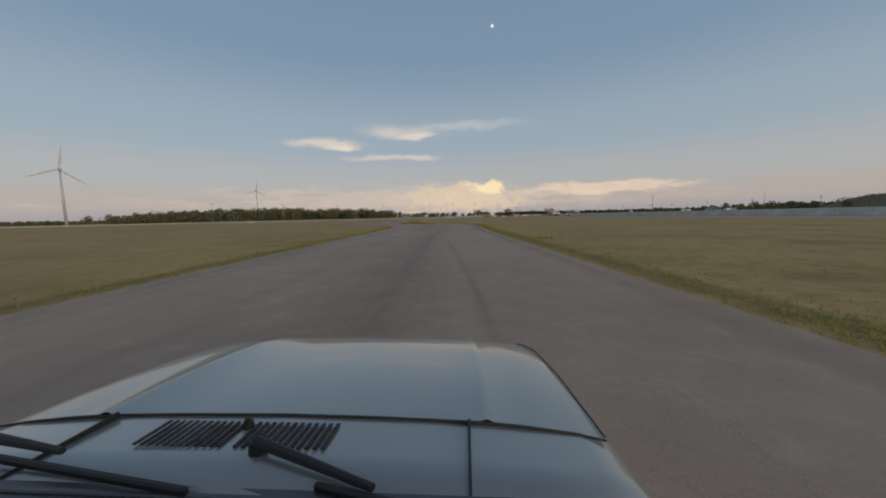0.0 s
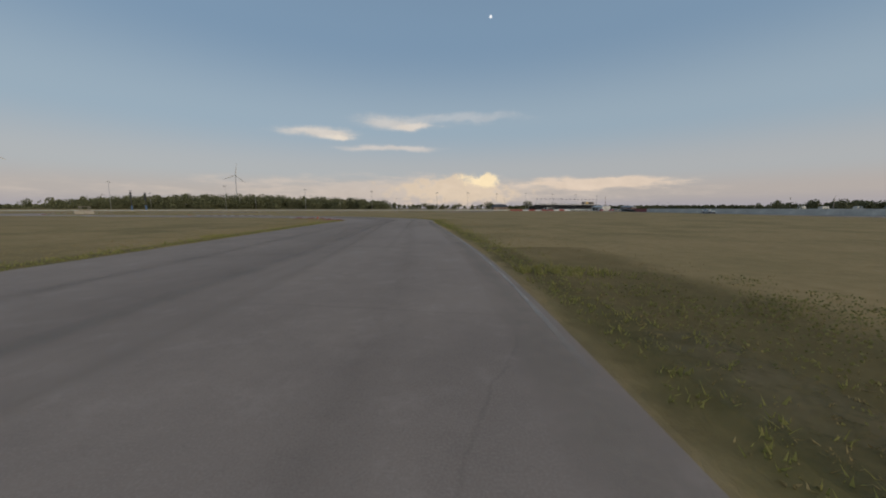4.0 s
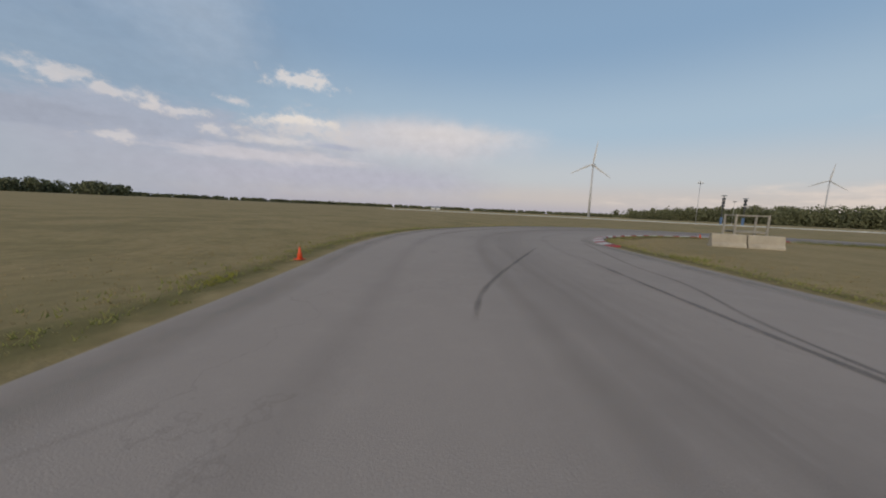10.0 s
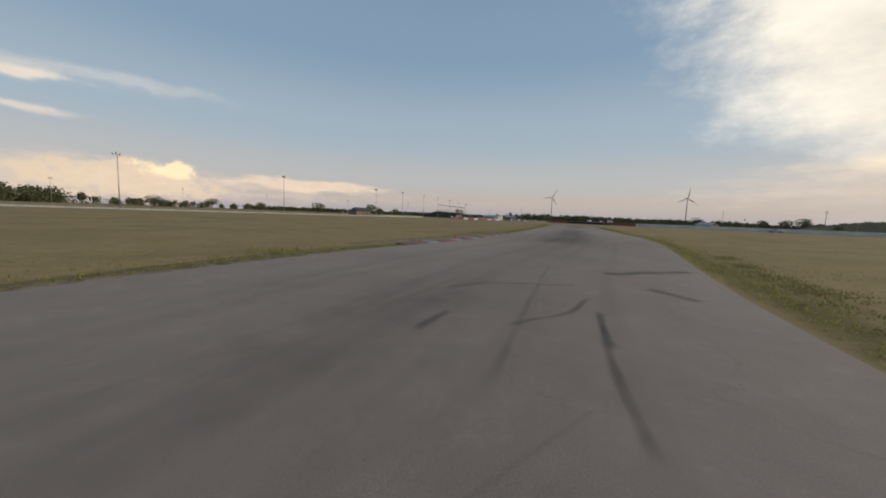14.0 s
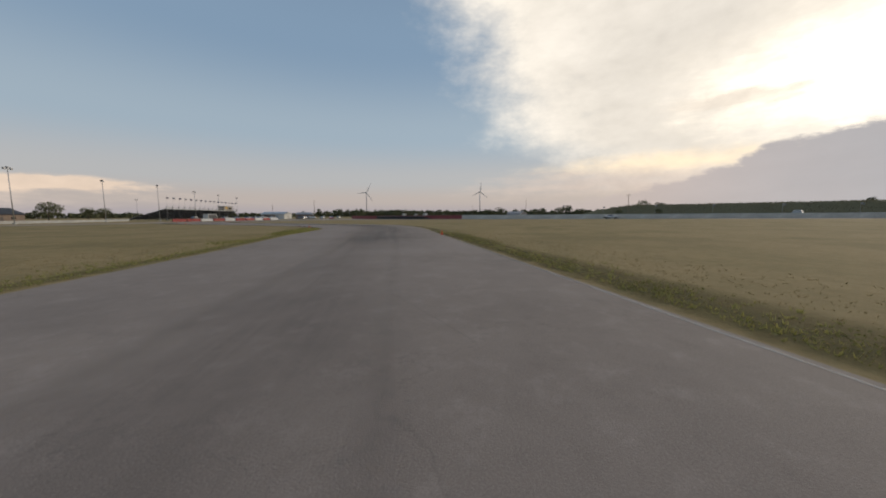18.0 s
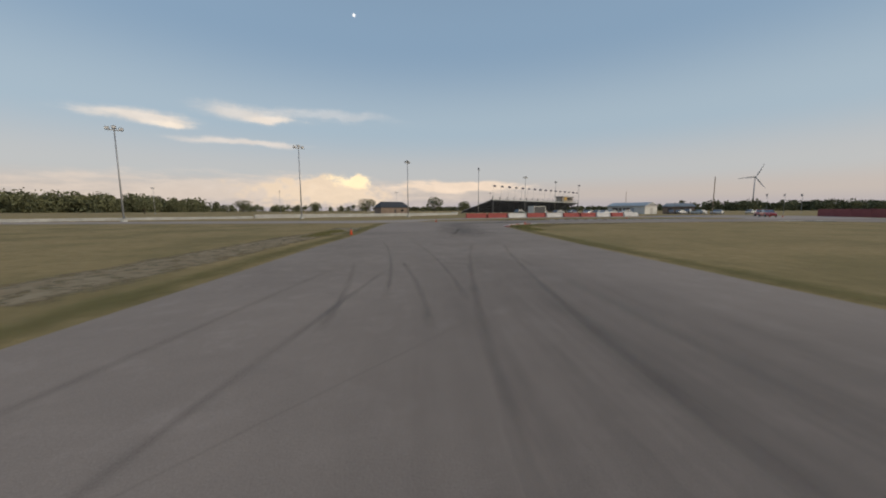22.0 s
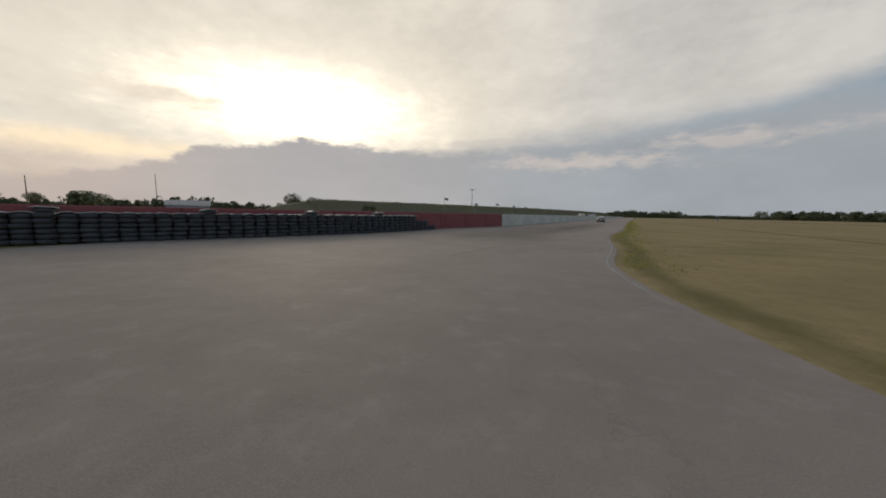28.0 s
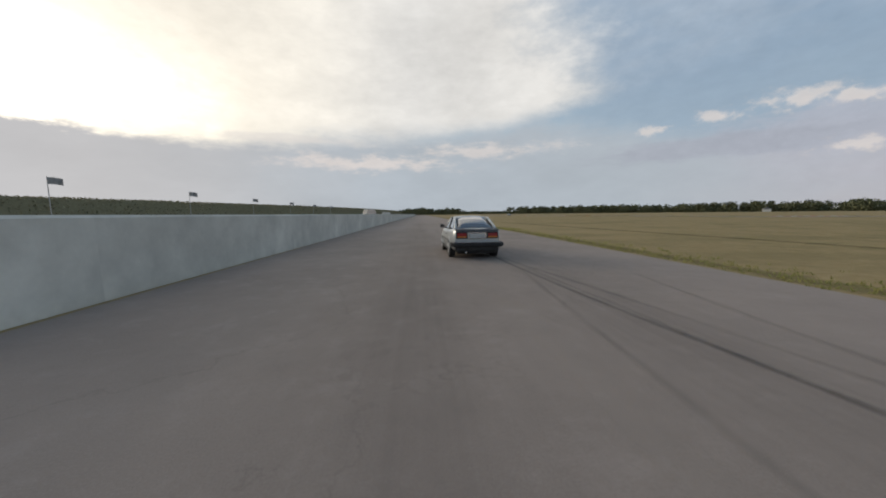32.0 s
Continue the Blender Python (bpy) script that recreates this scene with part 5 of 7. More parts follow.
def shed(name, at, turn, wide, deep, eave, ridge, wall, roof, doors, label, hip=0.0):
    """A building with a gabled or hipped roof; the ridge runs along its width."""
    thing = tagged(new(name), label, "building")
    thing.matrix_basis = pose(*at, 0, 0, 0, turn)
    w, d = wide / 2, deep / 2
    for n, lo, hi in (("wall", (-w, -d, -0.05), (w, -d + 0.2, eave)), ("wall", (-w, d - 0.2, -0.05), (w, d, eave)), ("wall", (-w, -d + 0.2, -0.05), (-w + 0.2, d - 0.2, eave)), ("wall", (w - 0.2, -d + 0.2, -0.05), (w, d - 0.2, eave))):
        part(n, box(bmesh.new(), lo, hi), wall, thing)
    bm = bmesh.new()
    o = 0.35
    for z in (0.0, 0.12):
        low = [bm.verts.new(v) for v in ((-w - o, -d - o, eave + z), (w + o, -d - o, eave + z), (w + o, d + o, eave + z), (-w - o, d + o, eave + z))]
        high = [bm.verts.new(v) for v in ((-w - o + hip, 0, ridge + z), (w + o - hip, 0, ridge + z))]
        bm.faces.new((low[0], low[1], high[1], high[0])), bm.faces.new((low[2], low[3], high[0], high[1]))
        bm.faces.new((low[1], low[2], high[1])), bm.faces.new((low[3], low[0], high[0]))
        bm.faces.new(low[::-1])
    part("roof", bm, roof, thing)
    for side, x, lo, hi, m in doors:
        if side == "front":
            part("door_or_bay" if m is not PANE else "window", box(bmesh.new(), (x - lo / 2, -d - 0.05, 0 if m is not PANE else 1.0), (x + lo / 2, -d - 0.003, hi), 0.01), m, thing)
        else:
            s = -1 if side == "left" else 1
            part("door_or_bay" if m is not PANE else "window", box(bmesh.new(), (s * (w + 0.003), x - lo / 2, 0 if m is not PANE else 1.0), (s * (w + 0.05), x + lo / 2, hi), 0.01), m, thing)
    return thing


PALE_DOOR = plain("pale_roller_door", (0.50, 0.49, 0.47), 0.5)
WOOD_DARK = plain("dark_timber_panel", (0.13, 0.10, 0.085), 0.8, 0, 0.3, 2)
# the widest dark front slab stands in for shade in an open bay
shed("paddock_shed", (119.5, 362.5), -82.2, 13.5, 7.5, 2.7, 3.9, SHEET, plain("bright_roof_sheet", (0.50, 0.51, 0.52), 0.4, 0.5, 0.12, 0.7), [("front", -3.9, 2.2, 2.25, DOOR_AND_BAY), ("front", -1.9, 1.1, 2.2, WOOD_DARK), ("front", -0.4, 1.0, 2.2, DOOR_AND_BAY), ("front", 1.0, 1.2, 2.25, WOOD_DARK), ("front", 2.6, 0.9, 2.1, SHEET_BLUE), ("right", 0.3, 1.5, 2.1, PALE_DOOR)], "white sheet-metal shed with open bays and a grey metal roof")
shed("brown_building", (139.5, 359), -58, 9.5, 7.0, 2.5, 3.7, BROWN, ROOF, [("front", -2.6, 1.2, 2.1, DOOR_AND_BAY), ("front", 1.2, 1.2, 1.9, PANE), ("right", 0.6, 2.4, 2.2, DOOR_AND_BAY)], "small brown building with a grey pitched roof", 1.2)
shed("far_house", (55, 455), 10, 16, 9, 3.0, 6.0, BROWN, DARK_STEEL, [("front", 0, 1.2, 2.1, DOOR_AND_BAY), ("front", 4, 1.6, 2.0, PANE)], "small far house with a dark roof", 2)
shed("far_house", (186, 232), 60, 10, 8, 2.2, 3.7, SHEET_BLUE, ROOF, [("front", 0, 3, 2.6, DOOR_AND_BAY)], "pale shed behind the bank")
shed("far_barn", (-640, -330), 40, 26, 12, 5.0, 8.5, SHEET, ROOF, [("front", 0, 4, 3.6, DOOR_AND_BAY)], "distant pale barn at the edge of the field")
shed("far_barn", (-900, 330), 80, 22, 12, 4.6, 7.5, SHEET, ROOF, [("front", 0, 4, 3.4, DOOR_AND_BAY)], "distant white barn at the edge of the field")

wall_run("wall_oval", [(-330, 175), (-262, 250), (-200, 296), (-150, 322), (-100, 331), (-40, 341), (2, 351.8)], 0.42, 0.3, CONCRETE, "low pale concrete wall of the oval", panel=12.0)
wall_run("wall_oval_end", [(2.2, 351.9), (26, 360), (48, 371), (62, 386), (75, 420)], 0.75, 0.3, CONCRETE, "low white painted wall of the oval", panel=12.0)

# ---------------------------------------------------------------- tyres along the bend wall
def tyre_mesh():
    bm = bmesh.new()
    rings = []
    n, m = 14, 6
    for i in range(n):
        a = 2 * math.pi * i / n
        rings.append([bm.verts.new(((0.235 + 0.085 * math.cos(b)) * math.cos(a), (0.235 + 0.085 * math.cos(b)) * math.sin(a), 0.1 + 0.1 * math.sin(b))) for b in (2 * math.pi * j / m for j in range(m))])
    for i in range(n):
        for j in range(m):
            bm.faces.new((rings[i][j], rings[(i + 1) % n][j], rings[(i + 1) % n][(j + 1) % m], rings[i][(j + 1) % m]))
    return done("tyre", bm, TYRE, True)


TYRE_MESH = tyre_mesh()
BELT = plain("pale_belt", (0.55, 0.54, 0.52), 0.7, 0, 0.3, 2)
rng = random.Random(7)
tyre_line = spline([(97.6, 291.5), (95.3, 286.4), (93.0, 280), (90.9, 273.4), (90.0, 266.8), (89.6, 263.9)], 0.1)
tyre_run = np.concatenate([[0], np.cumsum(np.linalg.norm(np.diff(tyre_line, axis=0), axis=1))])
count = int(tyre_run[-1] / 0.58)
for i in range(count):
    x, y = [float(np.interp(i * 0.58, tyre_run, tyre_line[:, k])) for k in (0, 1)]
    thing = tagged(new("tyre_stack"), "stack of old black tyres against the red wall", "tyre stack", "tyre stacks in the bend")
    thing.matrix_basis = pose(x, y, 0, 0, 0, rng.uniform(-8, 8))
    high = (6 if i % 9 else 7) if i < count - 5 else (4 if i < count - 2 else 2)
    for k in range(high):
        ob = new("tyre", TYRE_MESH)
        ob.parent = thing
        ob.matrix_basis = pose(rng.uniform(-0.04, 0.04), rng.uniform(-0.04, 0.04), k * 0.2, rng.uniform(-3, 3), rng.uniform(-3, 3), rng.uniform(0, 90))
    if high > 2:
        for k in range(high - 1):
            ob = new("tyre", TYRE_MESH)
            ob.parent = thing
            ob.matrix_basis = pose(0.54 + rng.uniform(-0.03, 0.03), 0.2 + rng.uniform(-0.03, 0.03), k * 0.2, 0, 0, rng.uniform(0, 90))
    if high > 4:
        # a length of pale conveyor belt, sagging from stack to stack
        bm = bmesh.new()
        top = high * 0.2 + 0.03
        rows = [[bm.verts.new((-0.36 + 0.1 * a, b, top - 0.05 * (a / 7 - 0.5) ** 2 * 4 + d + 0.015 * math.sin(i * 2.3 + a))) for b, d in ((-0.31, -0.07), (-0.3, 0.012), (0.0, 0.02), (0.3, 0.012), (0.3, -0.004), (-0.28, -0.004))] for a in range(8)]
        for a, b in zip(rows, rows[1:]):
            for j in range(6):
                bm.faces.new((a[j], a[(j + 1) % 6], b[(j + 1) % 6], b[j]))
        bm.faces.new(rows[0]), bm.faces.new(rows[-1][::-1])
        bmesh.ops.rotate(bm, verts=bm.verts, cent=(0, 0, 0), matrix=Matrix.Rotation(radians(72), 3, "Z"))
        part("belt", bm, BELT, thing, "pale belt laid over the stack")


# ---------------------------------------------------------------- cones, blocks, signs
def traffic_cone():
    thing = tagged(new("traffic_cone"), "orange plastic traffic cone standing at the track edge", "traffic cone", "cones along the track")
    bm = bmesh.new()
    tube(bm, (0, 0, 0.02), (0, 0, 0.33), 0.076, 0.017, 16)
    part("body", bm, ORANGE, thing, smooth=True)
    part("base", box(bmesh.new(), (-0.11, -0.11, 0), (0.11, 0.11, 0.022), 0.008), ORANGE, thing)
    part("tip", tube(bmesh.new(), (0, 0, 0.325), (0, 0, 0.343), 0.018, 0.013, 12), BLACK, thing)
    return thing


cone = traffic_cone()
cone.matrix_basis = pose(4.6, 39, -0.02)
for x, y, z in ((-9.1, 55.9, 0.05), (-29.5, 142.0, 0.02), (-63.6, 164.0, -0.02), (-98.2, 159.3, 0), (-111.7, 188.7, 0), (-88.6, 218.9, 0), (-18.4, 233.6, 0), (-4.5, 254.9, 0.0), (13.8, 297.6, 0.0), (26.8, 316.6, 0.0), (32.4, 305.5, -0.01), (57.4, 313.9, 0.02), (92.5, 311.8, 0), (95.5, 311.2, 0)):
    copy_thing(cone, pose(x, y, z, 0, 0, (x * 37) % 90) @ Matrix.Scale(1.45 if y < 60 else 1.0, 4))


def marker_board():
    thing = tagged(new("marker_board"), "knocked-over orange marker board behind the kerb", "marker board")
    thing.matrix_basis = pose(-9.3, 74.3, -0.03, 0, 0, 15)
    part("panel", box(bmesh.new(), (-0.18, -0.02, 0.15), (0.18, 0.02, 0.40), 0.015, Matrix.Rotation(0.35, 4, "X")), ORANGE, thing)
    part("foot", box(bmesh.new(), (-0.09, -0.10, 0), (0.09, 0.10, 0.17), 0.02), ORANGE, thing)


marker_board()


def concrete_block(at, length, turn):
    thing = tagged(new("concrete_block"), "pale tan concrete barrier block in the infield grass", "concrete block")
    thing.matrix_basis = pose(*at, -0.03, 0, 0, turn)
    bm = bmesh.new()
    half = length / 2
    prof = [(-0.30, 0), (-0.30, 0.12), (-0.2, 0.28), (-0.14, 0.76), (-0.11, 0.79), (0.11, 0.79), (0.14, 0.76), (0.2, 0.28), (0.30, 0.12), (0.30, 0)]
    k = len(prof)
    rows = [[bm.verts.new((x, y, z)) for y, z in prof] for x in (-half, half)]
    for i in range(k):
        bm.faces.new((rows[0][i], rows[0][(i + 1) % k], rows[1][(i + 1) % k], rows[1][i]))
    bm.faces.new(rows[0]), bm.faces.new(rows[1][::-1])
    part("body", bm, OLD_CONCRETE, thing)
    for x in (-0.5 * half, 0.5 * half):
        part("lifting_eye", tube(bmesh.new(), (x - 0.06, 0, 0.80), (x + 0.06, 0, 0.80), 0.012, n=6), DARK_STEEL, thing)


OLD_CONCRETE = plain("old_tan_concrete", (0.40, 0.355, 0.285), 0.9, 0, 0.22, 1.5)
concrete_block((-104.63, 182.16), 1.74, 61)
concrete_block((-103.74, 183.77), 1.78, 61)


def marshal_stand():
    """An open frame: four posts, rails round the top and a plank seat half way up."""
    thing = tagged(new("marshal_stand"), "weathered open timber marshal stand behind concrete blocks", "marshal stand")
    thing.matrix_basis = pose(-105.33, 184.4, -0.03, 0, 0, -20.5)
    for x in (-0.5, 0.5):
        for y in (-0.92, 0.92):
            part("post", box(bmesh.new(), (x - 0.05, y - 0.05, 0), (x + 0.05, y + 0.05, 2.0), 0.01), PALE_WOOD, thing)
        part("rail", box(bmesh.new(), (x - 0.035, -0.865, 1.90), (x + 0.035, 0.865, 1.97), 0.008), PALE_WOOD, thing)
        part("rail", box(bmesh.new(), (x - 0.035, -0.865, 0.86), (x + 0.035, 0.865, 0.95), 0.008), PALE_WOOD, thing)
    for y in (-0.92, 0.92):
        part("rail", box(bmesh.new(), (-0.445, y - 0.03, 1.905), (0.445, y + 0.03, 1.965), 0.008), PALE_WOOD, thing)
    for k in range(5):
        y = -0.66 + k * 0.33
        part("plank", box(bmesh.new(), (-0.56, y - 0.15, 0.953), (0.56, y + 0.15, 0.99), 0.006), PALE_WOOD, thing)


PALE_WOOD = plain("silvered_timber", (0.34, 0.315, 0.27), 0.85, 0, 0.3, 6)
marshal_stand()


# ---------------------------------------------------------------- cars
def car_paint(name, colour, metal=0.5, rough=0.28):
    s = Surface(name, rough, metal, 0.5)
    c = s.mix(s.math("MULTIPLY", s.noise(0.9, 5, 0.6), 0.35), colour, tuple(v * 0.8 for v in colour))
    s.b.inputs["Coat Weight"].default_value = 0.6
    s.b.inputs["Coat Roughness"].default_value = 0.07
    return s.colour(c).mat


def glass_material():
    s = Surface("tinted_car_glass", 0.05, 0, 0.9)
    s.b.inputs["IOR"].default_value = 1.9
    s.b.inputs["Coat Weight"].default_value = 0.8
    return s.colour((0.10, 0.105, 0.11)).mat


GLASS = glass_material()
RIM = plain("alloy_rim", (0.50, 0.50, 0.50), 0.35, 0.8, 0.15, 4)
TAIL_RED = plain("red_tail_lens", (0.30, 0.03, 0.03), 0.2, 0, 0.2, 8)
AMBER = plain("amber_lens", (0.55, 0.20, 0.05), 0.2, 0, 0.2, 8)
CHROME = plain("dull_chrome", (0.55, 0.55, 0.56), 0.25, 0.9, 0.1, 5)
PLATE = plain("number_plate_grey", (0.45, 0.45, 0.44), 0.5, 0, 0.1, 9)
SILVER = car_paint("silver_paint", (0.50, 0.52, 0.52), 0.35)


SCUTTLE = plain("blue_black_panel", (0.075, 0.085, 0.105), 0.3, 0, 0.3, 6)
FILMING_SILVER = car_paint("grey_silver_paint", (0.33, 0.35, 0.355))


def loft(bm, sections):
    rows = [[bm.verts.new(p) for p in s] for s in sections]
    k = len(rows[0])
    for a, b in zip(rows, rows[1:]):
        for j in range(k):
            bm.faces.new((a[j], a[(j + 1) % k], b[(j + 1) % k], b[j]))
    bm.faces.new(rows[0][::-1]), bm.faces.new(rows[-1])
    return bm


def wheel(parent, x, y, r):
    bm = bmesh.new()
    s = 1 if y > 0 else -1
    tube(bm, (x, y - 0.10, r), (x, y + 0.10, r), r, n=22)
    w = part("wheel", bm, TYRE, parent)
    part("rim", tube(bmesh.new(), (x, y + s * 0.085, r), (x, y + s * 0.108, r), r * 0.64, r * 0.6, 18), RIM, w)
    part("hub_cap", tube(bmesh.new(), (x, y + s * 0.108, r), (x, y + s * 0.125, r), r * 0.2, r * 0.14, 12), DARK_STEEL, w)


def sheet_patch(rows, thick=0.006):
    """A thin curved panel through rows of points."""
    bm = bmesh.new()
    grid = [[bm.verts.new(q) for q in row] for row in rows]
    faces = [bm.faces.new((a[k], a[k + 1], b[k + 1], b[k])) for a, b in zip(grid, grid[1:]) for k in range(len(a) - 1)]
    bmesh.ops.recalc_face_normals(bm, faces=faces)
    bmesh.ops.solidify(bm, geom=faces, thickness=thick)
    return bm


def coupe(m, paint, label, group="", detail=True, half=0.83, roof_top=1.37):
    """A wedge-shaped fastback coupe with a cut-off tail, nose along +x, 4.3 m long."""
    thing = tagged(new("coupe_car"), label, "car", group)
    thing.matrix_basis = m
    k = half / 0.895
    st = [(-2.09, 0.46, 0.90, 0.74), (-2.0, 0.34, 0.945, 0.80), (-1.75, 0.27, 0.976, 0.845), (-1.2, 0.24, 0.95, 0.885), (-0.6, 0.20, 0.925, 0.88), (0.3, 0.20, 0.905, 0.892), (0.62, 0.20, 0.90, 0.895)]
    fr = [(0.62, 0.20, 0.90, 0.895), (0.92, 0.22, 0.885, 0.89), (1.3, 0.24, 0.868, 0.875), (1.62, 0.25, 0.836, 0.855), (1.84, 0.30, 0.79, 0.82), (2.0, 0.36, 0.725, 0.77), (2.10, 0.44, 0.64, 0.70)]

    def section(x, zb, zt, hw):
        hw *= k
        side = [(hw * 0.86, zb), (hw * 0.98, zb + 0.10), (hw, (zb + zt) / 2 + 0.06), (hw * 0.985, zt - 0.10), (hw * 0.965, zt - 0.045), (hw * 0.93, zt - 0.014), (hw * 0.86, zt), (hw * 0.45, zt + 0.016), (0.0, zt + 0.022)]
        return [(x, y, z) for y, z in side] + [(x, -y, z) for y, z in side[-2::-1]]

    def smooth_rows(rows):
        """More sections between the given ones, so that the metal bends evenly."""
        p = np.array(rows, float)
        return [tuple(q) for q in spline([tuple(r) for r in p], 0.12)]

    part("body_shell", loft(bmesh.new(), [section(*r) for r in smooth_rows(st)]), paint, thing, smooth=True)
    part("front_body", loft(bmesh.new(), [section(*r) for r in smooth_rows(fr)]), paint, thing, smooth=True)
    # the bonnet lies a few millimetres proud, with two pressed ribs that run to the nose
    bm = bmesh.new()
    rows = []
    for x, zt, hw in ((0.93, 0.8845, 0.889), (1.12, 0.879, 0.884), (1.3, 0.868, 0.875), (1.46, 0.855, 0.868), (1.62, 0.837, 0.855), (1.74, 0.815, 0.838), (1.84, 0.791, 0.82), (1.92, 0.762, 0.80)):
        hw *= k
        rows.append([bm.verts.new((x - 0.05 * q * q * q * q, hw * q, zt + dz + 0.004)) for q, dz in ((0.925, -0.012), (0.86, 0.001), (0.72, 0.010), (0.625, 0.014), (0.605, 0.022), (0.585, 0.016), (0.30, 0.021), (0.0, 0.024), (-0.30, 0.021), (-0.585, 0.016), (-0.605, 0.022), (-0.625, 0.014), (-0.72, 0.010), (-0.86, 0.001), (-0.925, -0.012))])
    for a, b in zip(rows, rows[1:]):
        for q in range(len(a) - 1):
            bm.faces.new((a[q], a[q + 1], b[q + 1], b[q]))
    part("bonnet", bm, paint, thing, "silver bonnet with two pressed ribs" if detail else "", smooth=True)
    if detail:
        bm = bmesh.new()
        edge = [(0.924 - 0.05 * q ** 4, 0.889 * k * q, 0.889 + 0.021 * (1 - q * q) - 0.018 * q ** 6) for q in [n / 12 * 0.93 for n in range(-12, 13)]]
        loft(bm, [[(x + 0.0034 * math.cos(n * 1.0472), y, z + 0.0034 * math.sin(n * 1.0472)) for n in range(6)] for x, y, z in edge])
        part("shut_line", bm, BLACK, thing)
        for y in (-0.52, 0.52):
            part("shut_line", box(bmesh.new(), (0.62, y - 0.003, 0.89), (0.915, y + 0.003, 0.9165), 0), BLACK, thing)
        bm = bmesh.new()
        run = [(x, -hw * 0.93 * k, zt - 0.006) for x, zt, hw in ((0.90, 0.887, 0.89), (1.3, 0.868, 0.875), (1.62, 0.836, 0.855), (1.84, 0.79, 0.82), (1.95, 0.745, 0.785))]
        for a, b in zip(run, run[1:]):
            tube(bm, a, b, 0.003, n=5)
        part("shut_line", bm, BLACK, thing)
        for y0 in (0.325, 0.06):
            for n in range(12):
                bm = bmesh.new()
                box(bm, (-0.055, -0.0046, 0.0), (0.055, 0.0046, 0.004), 0.0)
                bmesh.ops.transform(bm, matrix=Matrix.Translation((0.83, y0 - n * 0.0202, 0.9125)) @ Matrix.Rotation(radians(2.6), 4, "Y"), verts=bm.verts)
                part("vent_slot", bm, BLACK, thing)
        jet = part("washer_jet", tube(bmesh.new(), (0.868, 0.085, 0.905), (0.868, 0.085, 0.926), 0.016, 0.013, 12), BLACK, thing)
        part("nozzle", tube(bmesh.new(), (0.868, 0.085, 0.922), (0.862, 0.085, 0.934), 0.008, 0.006, 8), BLACK, jet)
        for y, to, mid, turn, reach in ((-0.01, (0.63, -0.33, 0.945), (0.60, -0.42, 0.94), -12, 0.22), (0.74, (0.70, 0.42, 0.95), (0.665, 0.40, 0.945), -8, 0.36)):
            w = part("wiper", tube(bmesh.new(), (0.765, y, 0.905), (0.762, y, 0.948), 0.024, 0.019, 14), BLACK, thing)
            part("arm", tube(bmesh.new(), (0.762, y, 0.942), to, 0.014, 0.008, 8), BLACK, w)
            part("blade", box(bmesh.new(), (-0.008, -reach, -0.018), (0.008, reach, 0.0), 0.004, Matrix.Translation(mid) @ Matrix.Rotation(radians(turn), 4, "Z")), BLACK, w)
        part("scuttle", box(bmesh.new(), (0.40, -0.74, 0.90), (0.655, 0.74, 0.92), 0.008), SCUTTLE, thing, "blue-black scuttle panel under the windscreen")
        for n in range(5):
            part("scuttle_rib", box(bmesh.new(), (0.46 + n * 0.038, -0.70, 0.918), (0.474 + n * 0.038, 0.70, 0.927), 0.003), SCUTTLE, thing)
    # cabin: a rounded roof, pillars in paint, panes in glass
    zb, zr = 0.905, roof_top
    def across(x, z, wide, crown, n=6):
        return [(x, wide * (2 * q / n - 1), z + crown * (1 - (2 * q / n - 1) ** 2) - 0.02 * (2 * q / n - 1) ** 6) for q in range(n + 1)]

    part("roof", sheet_patch([across(x, zr + dz, w, 0.02) for x, dz, w in ((0.05, -0.045, 0.575), (-0.12, -0.018, 0.58), (-0.40, 0.0, 0.585), (-0.65, -0.012, 0.58), (-0.88, -0.05, 0.57))], 0.03), paint, thing, smooth=True)
    part("rear_window", sheet_patch([across(x, z, w, 0.03) for x, z, w in ((-0.90, zr - 0.055, 0.53), (-1.15, zr - 0.125, 0.545), (-1.45, zr - 0.245, 0.57), (-1.76, 0.985, 0.60))], 0.01), GLASS, thing, smooth=True)
    part("windscreen", sheet_patch([across(x, z, w, 0.02) for x, z, w in ((0.03, zr - 0.05, 0.54), (0.28, (zr + zb) / 2 + 0.01, 0.60), (0.58, zb + 0.015, 0.67))], 0.008), GLASS, thing, smooth=True)
    for s in (-1, 1):
        bm = bmesh.new()
        run = [(-0.86, s * 0.575, zr - 0.045), (-1.15, s * 0.595, zr - 0.125), (-1.45, s * 0.625, zr - 0.245), (-1.80, s * 0.66, 0.955)]
        for a, b in zip(run, run[1:]):
            tube(bm, a, b, 0.042, n=8)
        part("pillar", bm, paint, thing, smooth=True)
        part("pillar", tube(bmesh.new(), (0.62, s * 0.72, zb), (0.03, s * 0.57, zr - 0.04), 0.032, n=8), paint, thing, smooth=True)
        part("pillar", tube(bmesh.new(), (-0.50, s * 0.74, zb), (-0.46, s * 0.585, zr - 0.03), 0.03, n=6), BLACK, thing)
        for x0, x1, x2, x3 in ((0.55, -0.48, -0.44, 0.0), (-0.53, -1.62, -0.92, -0.48)):
            rows = [[(x0, s * 0.735, zb), (x1, s * 0.725, zb + 0.01)], [(x3, s * 0.58, zr - 0.045), (x2, s * 0.58, zr - 0.055)]]
            part("side_window", sheet_patch(rows), GLASS, thing)
        mirror = part("mirror", box(bmesh.new(), (0.40, s * (half + 0.06) - 0.085, 0.95), (0.47, s * (half + 0.06) + 0.085, 1.06), 0.03), BLACK, thing)
